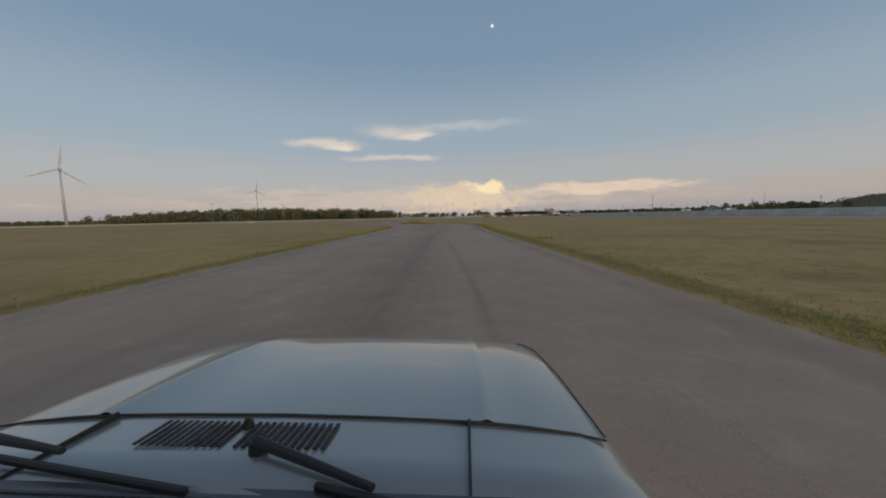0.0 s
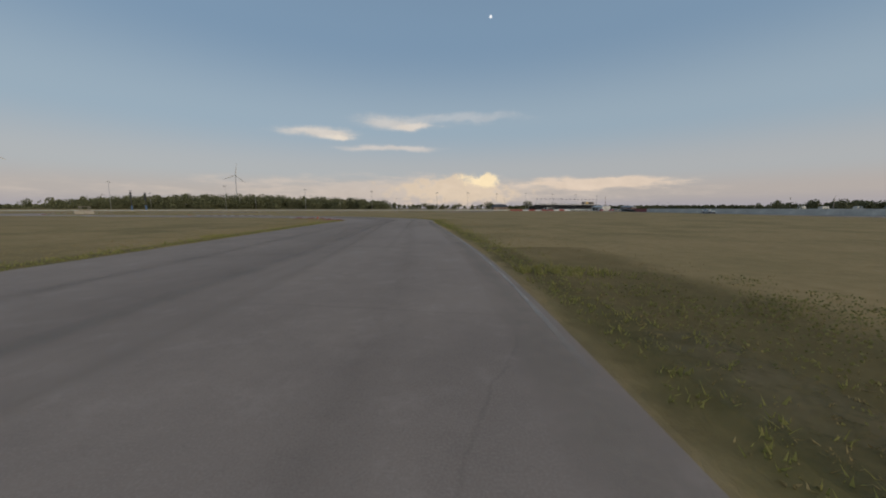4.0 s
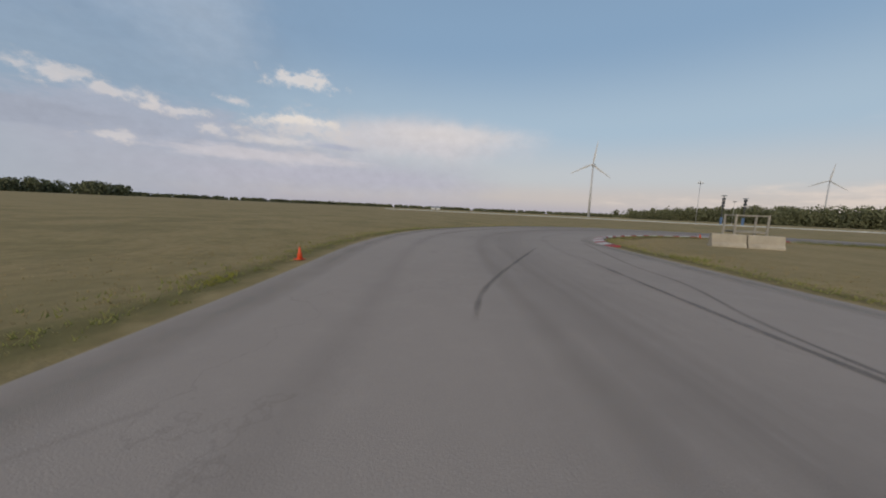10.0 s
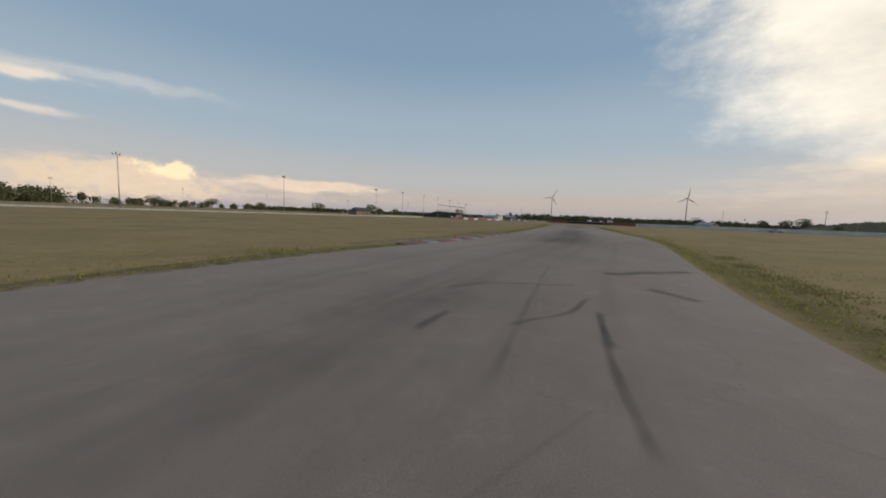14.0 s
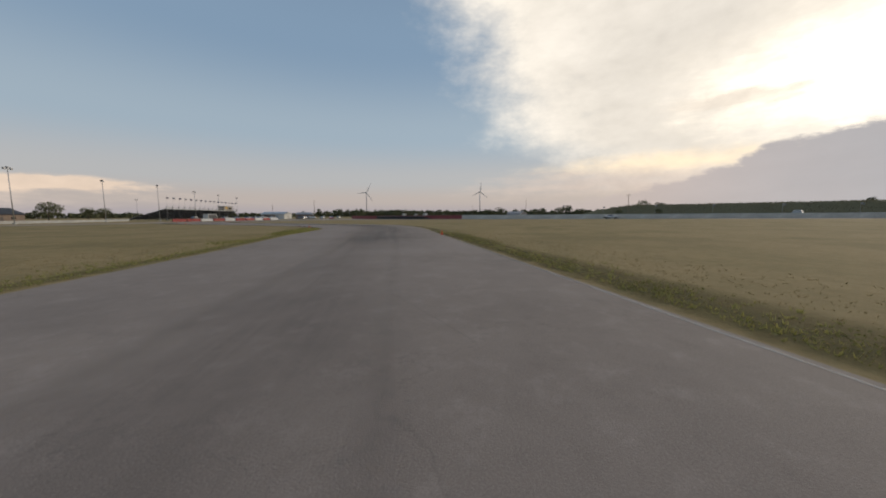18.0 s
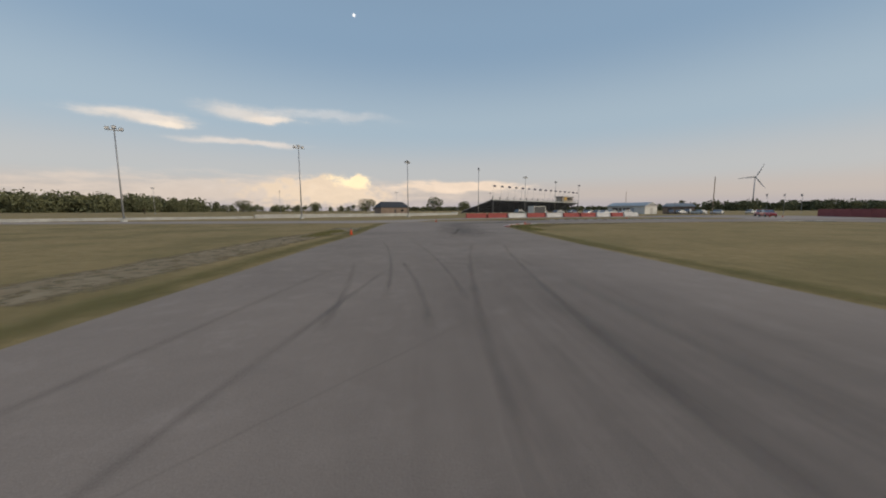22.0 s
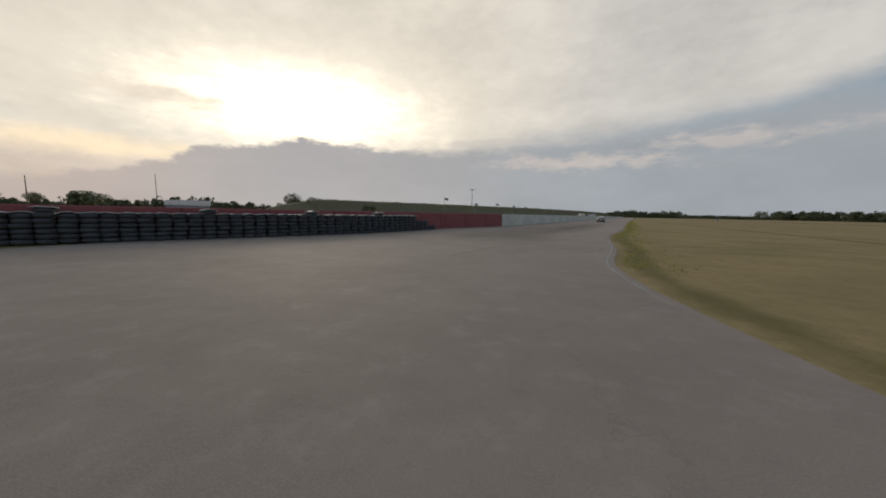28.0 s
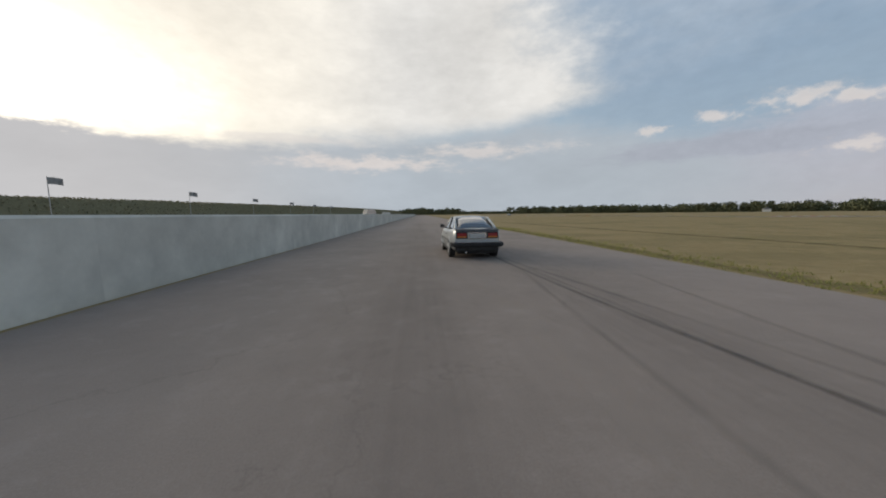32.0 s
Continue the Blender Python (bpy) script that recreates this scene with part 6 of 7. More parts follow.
        part("mirror_arm", box(bmesh.new(), (0.42, s * (half - 0.07) - 0.05, 0.925), (0.46, s * (half - 0.07) + 0.05, 0.965), 0.01), BLACK, mirror)
        part("sill", box(bmesh.new(), (-0.9, s * (half - 0.022) - 0.012, 0.2), (0.9, s * (half - 0.022) + 0.012, 0.27), 0.006), BLACK, thing)
        part("rub_strip", box(bmesh.new(), (-1.35, s * (half - 0.006) - 0.012, 0.54), (1.0, s * (half - 0.006) + 0.012, 0.575), 0.004), BLACK, thing)
        part("door_handle", box(bmesh.new(), (-0.42, s * (half - 0.012) - 0.01, 0.74), (-0.26, s * (half - 0.012) + 0.012, 0.77), 0.004), BLACK, thing)
        lamp = part("tail_light", box(bmesh.new(), (-2.135, s * 0.50 - 0.16, 0.69), (-2.05, s * 0.50 + 0.16, 0.855), 0.02), TAIL_RED, thing, "red and amber tail light in a black frame")
        part("lamp_frame", box(bmesh.new(), (-2.124, s * 0.50 - 0.185, 0.665), (-2.06, s * 0.50 + 0.185, 0.88), 0.02), BLACK, lamp)
        part("amber_lens", box(bmesh.new(), (-2.142, s * 0.50 - 0.145, 0.70), (-2.13, s * 0.50 + 0.145, 0.745), 0.003), AMBER, lamp)
        part("headlight", box(bmesh.new(), (2.06, s * 0.44 - 0.17, 0.56), (2.13, s * 0.44 + 0.17, 0.67), 0.02), LAMP_GLASS, thing)
        for x in (-1.2, 1.2):
            arch = part("wheel_arch", tube(bmesh.new(), (x, s * (half - 0.075), 0.31), (x, s * (half - 0.006), 0.31), 0.355, 0.35, 26), BLACK, thing)
            bm = bmesh.new()
            lip = [(x + 0.365 * math.cos(a), s * (half - 0.004), 0.31 + 0.365 * math.sin(a)) for a in [math.pi * n / 12 for n in range(13)]]
            for a, b in zip(lip, lip[1:]):
                tube(bm, a, b, 0.018, n=6)
            part("arch_lip", bm, paint, arch, smooth=True)
            wheel(thing, x, s * (half - 0.095), 0.30)
    # cut-off tail: dark lip, grey panel with a blank plate, black wrap-round bumper with a bright line
    part("tail_panel", box(bmesh.new(), (-2.118, -0.31, 0.66), (-2.06, 0.31, 0.875), 0.012), CHROME, thing, "dull silver panel between the lights")
    part("plate", box(bmesh.new(), (-2.128, -0.25, 0.69), (-2.112, 0.25, 0.815), 0.006), PLATE, thing, "plain blank pale plate")
    part("rear_lip", sheet_patch([[(-2.12, y, 0.895) for y in (-0.68, -0.3, 0.3, 0.68)], [(-2.10, y, 0.955) for y in (-0.69, -0.3, 0.3, 0.69)], [(-1.86, y, 0.985) for y in (-0.70, -0.3, 0.3, 0.70)]], 0.02), DARK_STEEL, thing, "dark lip along the top of the tail")
    part("rear_bumper", box(bmesh.new(), (-2.24, -0.80, 0.40), (-2.0, 0.80, 0.565), 0.05), BLACK, thing)
    for s in (-1, 1):
        part("bumper_end", box(bmesh.new(), (-2.16, s * 0.81 - 0.04, 0.41), (-1.66, s * 0.81 + 0.04, 0.555), 0.035), BLACK, thing)
    part("bumper_strip", box(bmesh.new(), (-2.25, -0.77, 0.548), (-2.2, 0.77, 0.575), 0.008), CHROME, thing)
    part("rear_valance", box(bmesh.new(), (-2.12, -0.70, 0.26), (-1.96, 0.70, 0.42), 0.03), BLACK, thing)
    part("front_bumper", box(bmesh.new(), (2.0, -0.74, 0.36), (2.2, 0.74, 0.53), 0.04), BLACK, thing)
    part("exhaust", tube(bmesh.new(), (-2.2, 0.38, 0.24), (-1.9, 0.38, 0.24), 0.035, n=10), CHROME, thing)
    part("underbody", box(bmesh.new(), (-1.95, -0.64, 0.17), (2.0, 0.64, 0.32), 0.02), BLACK, thing)
    return thing


# the filming car at its start, and the car that it follows
coupe(pose(-0.52, -0.012, 0.0, 0, 0.9, 86.1), FILMING_SILVER, "silver fastback coupe with slotted vents and black wipers", half=0.95, roof_top=1.30)
coupe(pose(75.06, 200.05, 0.0, 0, 0, 266.0), SILVER, "silver fastback coupe with red tail lights on the track", detail=False)


def saloon(paint, label, long=4.4, tall=1.42):
    """A parked car with a plain three-box or hatch shape."""
    thing = tagged(new("parked_car"), label, "car", "cars parked in the paddock")
    h = long / 2
    bm = bmesh.new()
    sec = []
    for x, zb, zt, hw in ((-h, 0.42, 0.84, 0.72), (-h + 0.12, 0.28, 0.92, 0.82), (-0.8, 0.22, 0.94, 0.86), (0.8, 0.22, 0.92, 0.86), (h - 0.35, 0.26, 0.80, 0.82), (h, 0.40, 0.62, 0.70)):
        half = [(hw * 0.86, zb), (hw, zb + 0.14), (hw, (zb + zt) / 2), (hw * 0.95, zt - 0.05), (hw * 0.82, zt), (0, zt + 0.02)]
        sec.append([(x, y, z) for y, z in half] + [(x, -y, z) for y, z in half[-2::-1]])
    part("body_shell", loft(bm, sec), paint, thing)
    bm = bmesh.new()
    for z, a, b, w in ((0.93, -h + 0.35, 0.95, 0.78), (tall, -h + 0.95, 0.1, 0.6)):
        for x, y in ((a, -w), (b, -w), (b, w), (a, w)):
            bm.verts.new((x, y, z))
    bm.verts.ensure_lookup_table()
    v = bm.verts
    for j in range(4):
        bm.faces.new((v[j], v[(j + 1) % 4], v[4 + (j + 1) % 4], v[4 + j]))
    bm.faces.new(v[4:8])
    part("glasshouse", bm, GLASS, thing, "dark glass cabin")
    part("roof", box(bmesh.new(), (-h + 0.92, -0.62, tall), (0.14, 0.62, tall + 0.04), 0.015), paint, thing)
    for s in (-1, 1):
        part("tail_light", box(bmesh.new(), (-h - 0.01, s * 0.6 - 0.12, 0.66), (-h + 0.08, s * 0.6 + 0.12, 0.82), 0.02), TAIL_RED, thing)
        part("headlight", box(bmesh.new(), (h - 0.1, s * 0.52 - 0.15, 0.54), (h + 0.01, s * 0.52 + 0.15, 0.66), 0.02), LAMP_GLASS, thing)
        for x in (-h + 0.85, h - 0.9):
            wheel(thing, x, s * 0.79, 0.32)
    return thing


FLEET = [saloon(car_paint("white_car_paint", (0.70, 0.70, 0.69), 0.0, 0.3), "white saloon car parked behind the barrier"), saloon(car_paint("grey_car_paint", (0.22, 0.23, 0.25)), "dark grey saloon car parked behind the barrier"),
         saloon(car_paint("light_silver_paint", (0.48, 0.49, 0.50)), "light silver car parked behind the barrier"), saloon(car_paint("red_car_paint", (0.42, 0.035, 0.03), 0.1), "red car stopped on the pit road"), saloon(car_paint("green_truck_paint", (0.07, 0.10, 0.08)), "dark green car parked behind the barrier", 4.9, 1.7)]
for k, at in enumerate(((98, 374.5, 20), (88, 372, 200), (99.5, 370.5, 30), (105.6, 319.3, 210), (76, 368, 15))):
    FLEET[k].matrix_basis = pose(at[0], at[1], 0, 0, 0, at[2])
for k, x, y, r in ((0, 104, 357.5, 185), (2, 102, 361, 20), (0, 106.5, 354.5, 160), (1, 102.5, 366, 15), (3, 91.5, 376, 200), (2, 97, 367, 60), (0, 99, 356, 200), (1, 94, 371, 15), (0, 106, 362.5, 35), (2, 99, 362, 190), (1, 126, 352.5, 30), (3, 96, 313.7, 222), (0, 131, 341, 20), (2, 138, 346, 190),
                   (1, 127, 350, 0), (0, 146, 350, 30), (2, 126, 344, 80), (0, 152, 343, 10), (4, 134, 352, 15), (0, 215, 330, 20), (1, 205, 322, 200), (0, 195, 338, 20), (2, 228, 322, 40)):
    copy_thing(FLEET[k], pose(x, y, 0, 0, 0, r))

saloon(car_paint("white_van_paint", (0.72, 0.72, 0.71), 0.0, 0.35), "white van parked behind the long concrete wall", 4.8, 2.4).matrix_basis = pose(82.0, 147, 0, 0, 0, 40)


def box_trailer():
    thing = tagged(new("box_trailer"), "enclosed trailer with a white frame and dark sides", "trailer")
    thing.matrix_basis = pose(79, 363.5, 0, 0, 0, 12)
    part("body", box(bmesh.new(), (-2.7, -1.1, 0.5), (2.7, 1.1, 2.55), 0.03), DARK_STEEL, thing)
    for lo, hi in (((-2.76, -1.16, 2.5), (2.76, 1.16, 2.68)), ((-2.76, -1.16, 0.4), (-2.56, 1.16, 2.5)), ((2.56, -1.16, 0.4), (2.76, 1.16, 2.5))):
        part("frame", box(bmesh.new(), lo, hi, 0.02), SHEET, thing)
    for s in (-1, 1):
        for x in (-0.4, 0.4):
            wheel(thing, x, s * 1.12, 0.34)
    part("drawbar", box(bmesh.new(), (2.7, -0.1, 0.42), (4.0, 0.1, 0.54), 0.02), STEEL, thing)


def motorhome(at, turn):
    thing = tagged(new("motorhome"), "white motorhome parked in the far paddock", "motorhome", "motorhomes in the far paddock")
    thing.matrix_basis = pose(*at, 0, 0, 0, turn)
    part("body", box(bmesh.new(), (-4, -1.2, 0.5), (3.2, 1.2, 3.2), 0.15), SHEET, thing)
    part("cab", box(bmesh.new(), (3.2, -1.1, 0.5), (4.6, 1.1, 2.0), 0.2), SHEET, thing)
    part("stripe", box(bmesh.new(), (-3.9, -1.225, 1.1), (3.1, -1.205, 1.4), 0), SHEET_BLUE, thing)
    for x in (-2.4, 0.2):
        part("window", box(bmesh.new(), (x, -1.23, 1.7), (x + 1.3, -1.205, 2.4), 0.004), PANE, thing)
    for s in (-1, 1):
        for x in (-2.2, 3.4):
            wheel(thing, x, s * 1.08, 0.4)


box_trailer()
for x, y, r in ((236, 329, 10), (260, 326, 15), (222, 306, 30), (280, 322, 12), (250, 296, 25)):
    motorhome((x, y), r)
motorhome((79.5, -40), 60)
copy_thing(FLEET[0], pose(107.4, 193.0, 0.0, 0, 0, 150))


# ---------------------------------------------------------------- plants
GEN = np.random.default_rng(11)


def leaf_quads(centres, size):
    """Small tilted leaf clumps, one four-sided sheet each, at the given places."""
    n = len(centres)
    a = GEN.normal(size=(n, 3))
    a /= np.linalg.norm(a, axis=1)[:, None]
    b = np.cross(a, GEN.normal(size=(n, 3)))
    b /= np.linalg.norm(b, axis=1)[:, None]
    s = size * GEN.uniform(0.6, 1.4, (n, 1))
    c = np.asarray(centres)
    v = np.stack([c + a * s, c + b * s * 0.7, c - a * s, c - b * s * 0.7], 1).reshape(-1, 3)
    f = np.arange(4 * n).reshape(n, 4)
    return v, f


def fast_mesh(name, v, f, mat):
    me = bpy.data.meshes.new(name)
    k = f.shape[1]
    me.vertices.add(len(v))
    me.vertices.foreach_set("co", np.asarray(v, np.float32).ravel())
    me.loops.add(f.size)
    me.loops.foreach_set("vertex_index", f.astype(np.int32).ravel())
    me.polygons.add(len(f))
    me.polygons.foreach_set("loop_start", np.arange(0, f.size, k, dtype=np.int32))
    me.polygons.foreach_set("loop_total", np.full(len(f), k, np.int32))
    me.update()
    me.validate()
    me.materials.append(mat)
    return me


def crown_points(n, height, wide, base=0.25):
    """Places of leaf clumps in an uneven crown made of several lobes."""
    pts = []
    lobes = [(GEN.uniform(-0.5, 0.5) * wide * 0.5, GEN.uniform(-0.5, 0.5) * wide * 0.5, height * GEN.uniform(base + 0.2, 0.82), GEN.uniform(0.28, 0.5)) for _ in range(6)] + [(0, 0, height * 0.72, 0.55)]
    for x, y, z, r in lobes:
        k = n // len(lobes)
        d = GEN.normal(size=(k, 3))
        d /= np.linalg.norm(d, axis=1)[:, None]
        q = d * (GEN.uniform(0.45, 1.0, (k, 1)) ** 0.5) * np.array([wide * 0.5 * r * 1.6, wide * 0.5 * r * 1.6, height * r * 0.55])
        pts.append(q + (x, y, z))
    p = np.concatenate(pts)
    p[:, 2] = np.clip(p[:, 2], height * base * 0.5, height)
    return p


def tree(at, height, wide, label="broad-leaved tree with a dense dark crown"):
    thing = tagged(new("tree"), label, "tree", "single trees in the fields")
    thing.location = (*at, 0)
    bm = bmesh.new()
    tube(bm, (0, 0, -0.2), (0, 0, height * 0.45), height * 0.03, height * 0.018, 8)
    for k in range(5):
        a = k * 1.3
        tube(bm, (0, 0, height * (0.22 + 0.04 * k)), (math.cos(a) * wide * 0.28, math.sin(a) * wide * 0.28, height * (0.5 + 0.05 * k)), height * 0.013, height * 0.006, 6)
    part("trunk", bm, BARK, thing)
    v, f = leaf_quads(crown_points(1700, height, wide), height * 0.028)
    crown = new("crown", fast_mesh("crown", v, f, LEAVES))
    crown.parent = thing


for x, y, h, w in ((97.2, 501.6, 11, 12), (55, 532, 10, 14), (105, 470, 7, 8), (421, 174, 13, 15), (359, 188, 10, 11), (238, 146, 9, 8), (214, 176, 5, 5), (250, 137, 12.5, 12), (243, 128, 10, 9), (275, -24, 13, 8), (262, -41, 13, 7), (258, -52, 12.5, 9), (-73, 520, 9, 11), (-30, 560, 9, 12), (20, 590, 9, 10), (150, 560, 10, 10), (300, 250, 9, 10), (330, 236, 8, 9), (268, 180, 6.5, 7), (395, 205, 10, 10), (290, 262, 7, 9), (180, 150, 4.5, 4), (165, 175, 4, 4)):
    tree((x, y), h, w)


def woods(name, line, deep, count, height, label, leaf=1.5, per=70, mat=None, dome=False):
    """A far wood: many crowns along a line, joined into one."""
    pts = spline(line, 4.0)
    out = []
    for _ in range(count):
        at = GEN.integers(len(pts))
        q = pts[at] + GEN.normal(size=2) * deep * 0.4
        h = height * GEN.uniform(0.72, 1.12) * (1.0 if not dome else 0.62 + 0.5 * math.sin(math.pi * at / len(pts)) ** 0.7)
        out.append(crown_points(per, h, h * GEN.uniform(0.6, 0.9), 0.05) + (q[0], q[1], 0))
        low = GEN.uniform(size=(per // 2, 3)) * (h * 1.3, h * 1.3, h * 0.72) - (h * 0.65, h * 0.65, 0)
        out.append(low + (q[0], q[1], 0))
    v, f = leaf_quads(np.concatenate(out), leaf)
    return tagged(new(name, fast_mesh(name, v, f, mat or LEAVES)), label, "woods", kind="stuff")


woods("far_wood", [(-709, 742), (-560, 800), (-420, 850), (-280, 890), (-139, 878)], 60, 340, 27, "dense dark green wood beyond the fields", 1.35, 210, dome=True)
woods("far_wood", [(-139, 880), (-60, 860), (40, 870), (140, 860)], 50, 34, 11, "loose row of trees beyond the fields", 0.95, 170)
woods("far_wood", [(425, 300), (440, 235), (425, 170), (395, 80), (350, -20), (320, -110)], 26, 170, 7.5, "dark hedge wood along the field edge", 0.7, 190)
woods("far_wood", [(-760, -240), (-640, -400), (-500, -560), (-297, -715)], 50, 230, 20, "long dark wood far across the field", 1.5, 170)
woods("far_wood", [(-60, -520), (0, -480), (40, -430)], 40, 60, 13, "clump of trees at the end of the straight", 1.0, 170)
woods("far_wood", [(-10, -560), (-100, -640), (-220, -700), (-330, -740)], 14, 160, 5.5, "low dark hedge far down the straight", 1.3, 50)
woods("far_wood", [(500, 560), (620, 520), (760, 430), (900, 330)], 60, 200, 13, "low wood far behind the paddock", 1.1, 150)
woods("far_wood", [(-1400, 900), (-1500, 400), (-1480, 0), (-1300, -500), (-900, -950), (-400, -1250), (200, -1350)], 60, 1178, 12, "distant low line of trees on the horizon", 2.3, 60)
woods("far_wood", [(200, 1250), (600, 1150), (950, 950), (1250, 600), (1400, 200), (1300, -300), (900, -800)], 60, 1178, 12, "distant low line of trees on the horizon", 2.3, 60)
woods("far_wood", [(-1350, 950), (-1050, 1150), (-700, 1350), (-200, 1400)], 60, 570, 12, "distant low line of trees on the horizon", 2.3, 60)
woods("far_wood", [(195, 205), (205, 235), (190, 262), (178, 282)], 10, 16, 5.5, "scrubby small trees behind the bend", 0.4, 240)


def bank():
    """The tall grassy berm behind the straight, with low rough growth over it."""
    line = spline([(212, 190), (204, 160), (193, 128), (180, 105), (164, 70), (149, 28), (136, -5), (124, -45), (104, -121), (80, -252), (62, -380)], 4)
    d, side = normals(line)
    prof = [(-15, -0.05), (-9, 3.2), (-4, 6.3), (-2, 7.2), (2, 7.3), (5, 6.2), (10, 3.0), (16, -0.05)]
    verts, faces = [], []
    for i, q in enumerate(line):
        lift = min(1.0, i / 7) ** 0.6
        for o, z in prof:
            p = q + side[i] * o * (0.5 + 0.5 * lift)
            verts.append((p[0], p[1], -0.05 + (z + 0.05) * lift * (1 + 0.012 * math.sin(i * 0.7))))
    k = len(prof)
    for i in range(len(line) - 1):
        for j in range(k - 1):
            faces.append((i * k + j, i * k + j + 1, (i + 1) * k + j + 1, (i + 1) * k + j))
    faces.append(tuple(range(k)))
    tagged(new("bank", mesh_of("bank", verts, faces, BANK_GRASS)), "tall long overgrown earth bank behind the concrete wall", "bank", kind="structure")
    n = 26000
    i = GEN.integers(5, len(line), n)
    o = GEN.uniform(-14, 14, n)
    z = np.interp(o, [a for a, _ in prof], [b for _, b in prof])
    c = line[i] + side[i] * o[:, None] + d[i] * GEN.uniform(-2, 2, n)[:, None]
    c = np.column_stack([c, z * np.minimum(1, i / 7) ** 0.6 + GEN.uniform(-0.1, 0.30, n)])
    v, f = leaf_quads(c, 0.30)
    tagged(new("scrub", fast_mesh("scrub", v, f, HEDGE_LEAVES)), "dense low green scrub covering the bank", "scrub", kind="stuff")


bank()

# ---------------------------------------------------------------- grass along the track edges
def on_road(p):
    mid = (STATIONS[:, :2] + STATIONS[:, 2:]) / 2
    across = STATIONS[:, 2:] - STATIONS[:, :2]
    wide = np.linalg.norm(across, axis=1)
    bad = np.zeros(len(p), bool)
    for s in range(0, len(p), 4000):
        q = p[s:s + 4000]
        dist = ((q[:, None] - mid[None]) ** 2).sum(2)
        for near in np.argsort(dist, 1)[:, :3].T:
            t = ((q - mid[near]) * across[near]).sum(1) / wide[near] ** 2
            g = np.linalg.norm(q - mid[near] - across[near] * t[:, None], axis=1)
            bad[s:s + 4000] |= (np.abs(t) < 0.5 + 0.15 / wide[near]) & (g < 2.2)
    return bad


def blades(name, places, low, high, lean, mat, label, each=4, width=0.012):
    """Tufts of upright blades, three corners each."""
    n = len(places) * each
    root = np.repeat(places, each, 0) + GEN.normal(size=(n, 2)) * 0.035
    h = GEN.uniform(low, high, n)
    a = GEN.uniform(0, 2 * np.pi, n)
    w = np.stack([np.cos(a), np.sin(a)], 1) * (width * GEN.uniform(0.7, 1.6, n))[:, None]
    tip = root + GEN.normal(size=(n, 2)) * (h * lean)[:, None]
    z = np.full(n, -0.04)
    v = np.stack([np.column_stack([root - w, z]), np.column_stack([root + w, z]), np.column_stack([tip, h - 0.03])], 1).reshape(-1, 3)
    return tagged(new(name, fast_mesh(name, v, np.arange(3 * n).reshape(n, 3), mat)), label, "grass", kind="stuff")


def verge(count, reach, power, part_of=(30, 400)):
    k = GEN.integers(part_of[0], min(part_of[1], len(STATIONS) - 1), count)
    left = GEN.random(count) < 0.5
    a = np.where(left[:, None], STATIONS[k, :2], STATIONS[k, 2:])
    b = np.where(left[:, None], STATIONS[k, 2:], STATIONS[k, :2])
    out = a - b
    out /= np.linalg.norm(out, axis=1)[:, None]
    d = 0.08 + reach * GEN.random(count) ** power
    p = a + out * d[:, None] + GEN.normal(size=(count, 2)) * 0.5
    keep = ~on_road(p) & ~((p[:, 0] > 76) & (p[:, 1] > 150))
    return p[keep]


blades("dry_grass", verge(60000, 5, 1.5), 0.012, 0.045, 0.9, STRAW, "dry straw-coloured grass beside the track", 4, 0.011)
blades("edge_grass", verge(30000, 1.2, 1.6), 0.02, 0.08, 0.6, WEEDS, "green grass fringe along the asphalt edge", 5, 0.010)
blades("edge_weeds", verge(14000, 1.3, 1.6), 0.03, 0.11, 0.6, WEEDS, "low green weeds along the asphalt edge", 5, 0.012)
blades("edge_weeds", verge(7000, 1.5, 1.5, (STRAIGHT - 8, STRAIGHT + 90)), 0.03, 0.11, 0.6, WEEDS, "low green weeds along the straight", 5, 0.012)
spots = verge(60, 1.4, 1.2)
clump = np.repeat(spots, 40, 0) + GEN.normal(size=(len(spots) * 40, 2)) * (0.5, 0.35)
blades("weeds", clump[~on_road(clump)], 0.05, 0.19, 0.5, WEEDS, "clumps of green weeds at the track edge", 8, 0.012)
spots = verge(12, 1.2, 1.0)
clump = np.repeat(spots, 22, 0) + GEN.normal(size=(len(spots) * 22, 2)) * 0.28
blades("weeds", clump[~on_road(clump)], 0.05, 0.16, 0.5, WEEDS, "clumps of green weeds at the track edge", 8, 0.013)
tufts = np.concatenate([np.array(q) + GEN.normal(size=(30, 2)) * (0.5, 0.35) for q in [(38 + 2.1 * k, 319.6 - 0.55 * k + 0.7 * math.sin(k * 2.1)) for k in range(14)]])
blades("weeds", tufts[~on_road(tufts)], 0.05, 0.18, 0.6, WEEDS, "green weeds on the trodden soil", 8, 0.014)
spots = np.concatenate([np.array(q) + GEN.normal(size=(34, 2)) * s for q, s in (((-107.6, 199.0), 0.5), ((-106.3, 198.6), 0.6), ((-10, 252), 0.6), ((-13, 249.8), 0.7), ((-17, 248.0), 0.7), ((-15, 248.8), 0.6), ((-41.5, 146.8), 0.6), ((-24.5, 133), 0.5), ((-8.9, 80), 0.5), ((-9.0, 90), 0.5), ((-95.9, 158.4), 0.3), ((-8.6, 78.5), 0.35), ((-7.6, 76), 0.4), ((2.0, 268), 0.5))])
lush = np.concatenate([np.array(q) + GEN.normal(size=(150, 2)) * (0.6, 0.35) for q in [(-9.0 - 1.4 * k, 251.3 - 0.58 * k) for k in range(8)]])
blades("weeds", lush[~on_road(lush)], 0.05, 0.2, 0.5, WEEDS, "lush yellow-green weeds before the kerb", 7, 0.013)
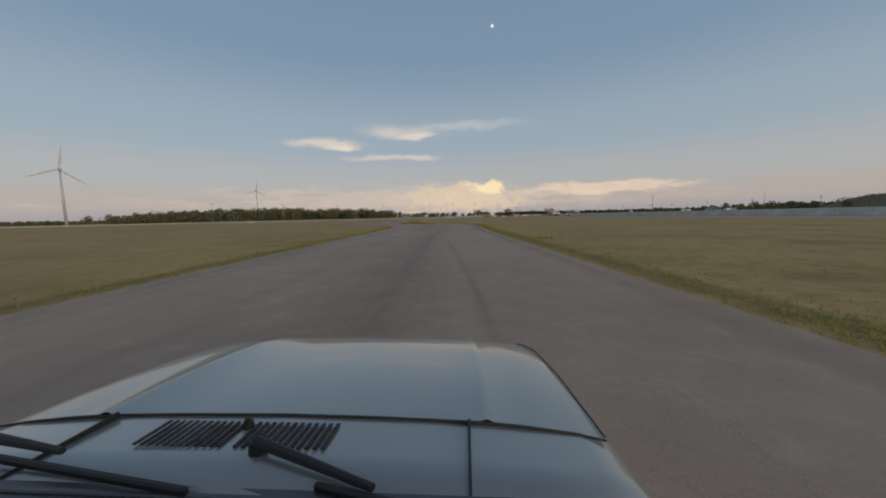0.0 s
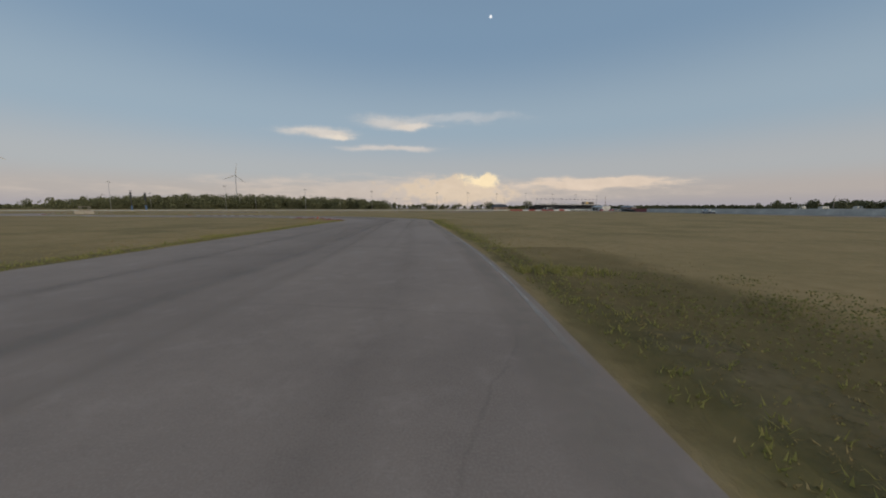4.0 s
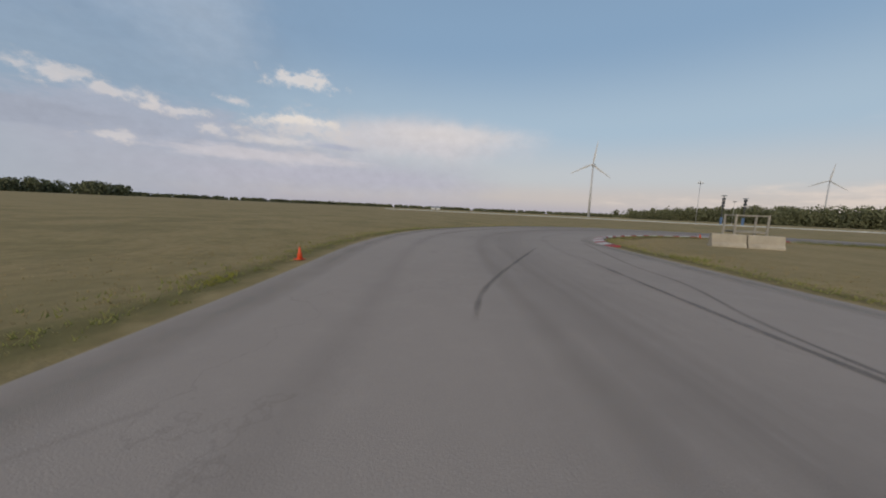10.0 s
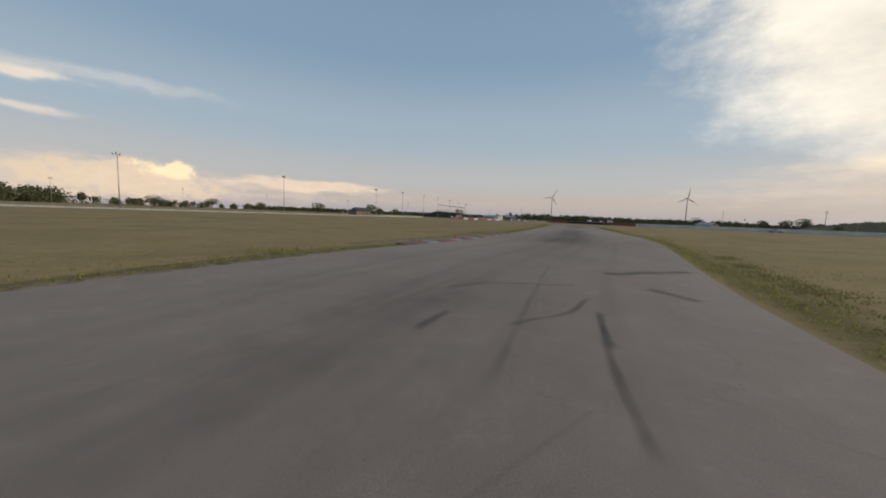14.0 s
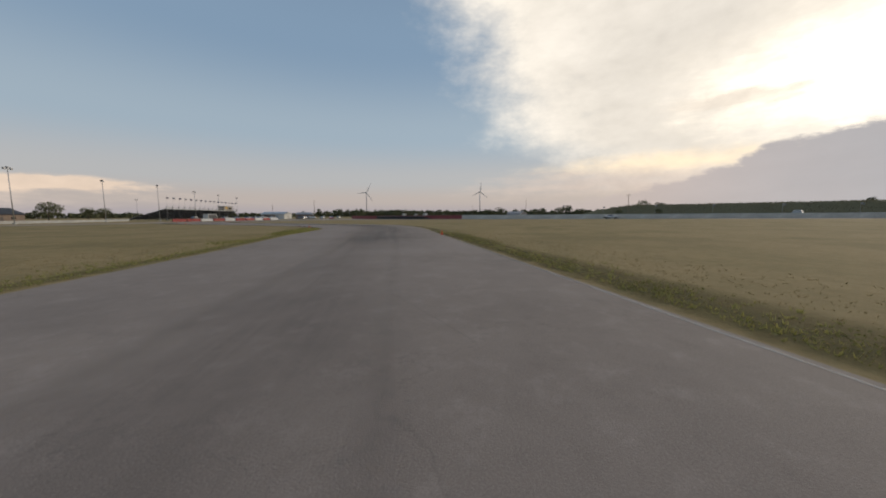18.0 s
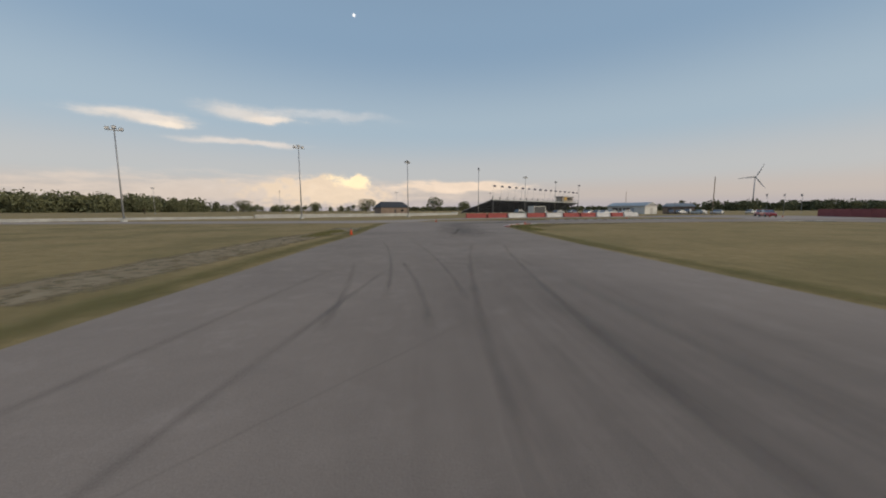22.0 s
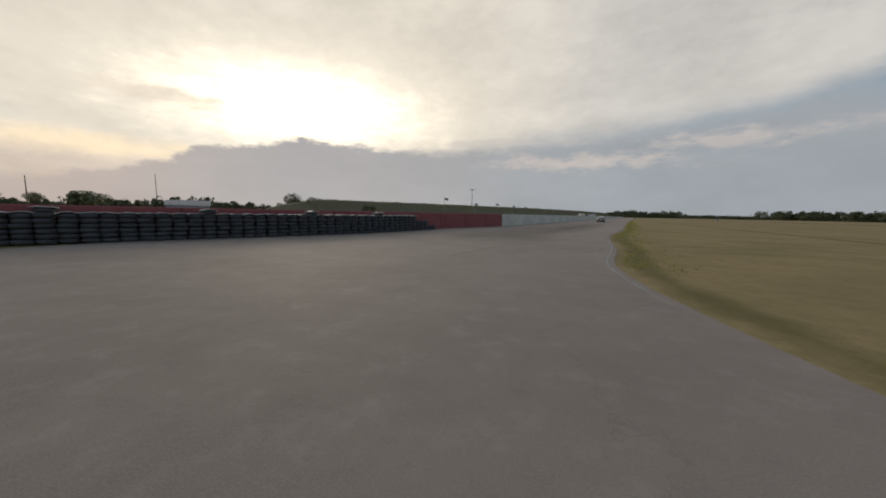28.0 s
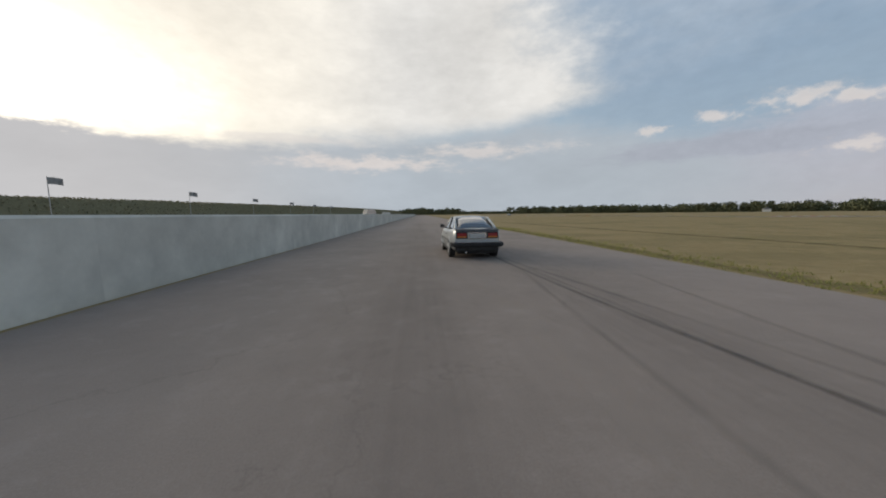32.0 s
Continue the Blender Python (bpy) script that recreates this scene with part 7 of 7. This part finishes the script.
thick = np.concatenate([np.array(q) + GEN.normal(size=(120, 2)) * s for q, s in (((-108.0, 198.6), 0.45), ((-106.6, 199.6), 0.6), ((-109.6, 196.0), 0.35), ((-10, 251.6), 0.5), ((-13.5, 249.6), 0.6), ((-16.6, 248.2), 0.6))])
blades("weeds", thick[~on_road(thick)], 0.06, 0.2, 0.5, WEEDS, "thick green weeds behind the kerb end", 7, 0.013)
blades("flowering_weeds", spots[~on_road(spots)], 0.03, 0.10, 0.8, YELLOW, "low yellow-flowering weeds by the kerb", 12, 0.009)


def broad_weeds(name, places, spread, each, high, size, label):
    """Low leafy clumps: small tilted leaves heaped over their roots."""
    roots = np.repeat(np.array(places), each, 0)
    off = GEN.normal(size=(len(roots), 2)) * spread
    roots = roots + off
    keep = ~on_road(roots)
    z = high * GEN.random(keep.sum()) * np.exp(-((off[keep] / spread) ** 2).sum(1) * 0.4) - 0.02
    v, f = leaf_quads(np.column_stack([roots[keep], z]), size)
    return tagged(new(name, fast_mesh(name, v, f, BROAD_WEEDS)), label, "weeds", kind="stuff")


clumps = [(-8.9 + 3.4 * q, 72.6 + 28 * p) for p, q in GEN.random((100, 2)) ** (1.0, 1.5)] + [(-7.6 + 5.6 * q, 69.2 + 6.4 * p + 1.6 * (1 - q)) for p, q in GEN.random((80, 2))]
broad_weeds("verge_weeds", clumps, 0.32, 120, 0.13, 0.020, "dark green weeds in the verge of a right bend")
clumps = [(float(a), float(b)) for a, b in spline([(-108.3, 177.9), (-110.7, 181.6), (-111.7, 186), (-111.1, 190.6), (-109.3, 194.6)], 0.5) + GEN.normal(size=(1, 2)) * 0.1]
broad_weeds("verge_weeds", clumps, 0.22, 120, 0.10, 0.017, "green weeds behind the hairpin kerb")
clumps = [(-109.4 + 3.6 * p + 0.5 * q, 196.0 + 4.2 * p - 0.7 * q) for p, q in GEN.random((20, 2))]
broad_weeds("verge_weeds", clumps, 0.30, 260, 0.26, 0.022, "thick yellow-green weeds where the kerb ends")
clumps = [(-18 + 9 * p, 247.9 + 4.2 * p + 0.8 * q) for p, q in GEN.random((22, 2))]
broad_weeds("verge_weeds", clumps, 0.30, 220, 0.20, 0.021, "green weeds before a left bend")
clumps = [(38 + 26 * p, 318.9 - 7.0 * p - 0.8 * p * p + 3.2 * q * q) for p, q in GEN.random((90, 2))]
broad_weeds("verge_weeds", clumps, 0.24, 110, 0.12, 0.019, "green weeds on the trodden island edge")
clumps = [(-44 + 30 * p, 222.3 + 12.3 * p - 0.9 * q) for p, q in GEN.random((36, 2)) ** (1.0, 1.5)]
broad_weeds("verge_weeds", clumps, 0.36, 140, 0.13, 0.020, "green weeds along a straight asphalt edge")
clumps = [(28.5 + 0.9 * p + 0.9 * q, 301.2 + 2.2 * p - 0.5 * q) for p, q in GEN.random((26, 2)) ** (1.0, 1.4)] + [(29.2 + 4.8 * p + 0.3 * q, 302.9 + 2.4 * p - 1.0 * q) for p, q in GEN.random((30, 2))]
broad_weeds("verge_weeds", clumps, 0.20, 130, 0.10, 0.018, "green weeds and tufts behind a faded kerb")
clumps = [(26.2 + 1.9 * p + 0.9 * q, 296.6 + 4.6 * p - 0.4 * q) for p, q in GEN.random((22, 2)) ** (1.0, 1.4)]
broad_weeds("verge_weeds", clumps, 0.30, 150, 0.13, 0.020, "dark green weeds before a faded kerb")
clumps = [(11.6 + 2.4 * p - 0.7 * q, 296.4 + 6.0 * p) for p, q in GEN.random((34, 2)) ** (1.0, 1.3)]
broad_weeds("verge_weeds", clumps, 0.30, 130, 0.13, 0.020, "green weeds on the bare verge by a cone")
clumps = [(-99.9 + 16 * p, 201.7 + 3.9 * p - 0.9 * q) for p, q in GEN.random((34, 2)) ** (1.3, 1.4)]
broad_weeds("verge_weeds", clumps, 0.32, 150, 0.13, 0.020, "green weeds along the edge after the hairpin")
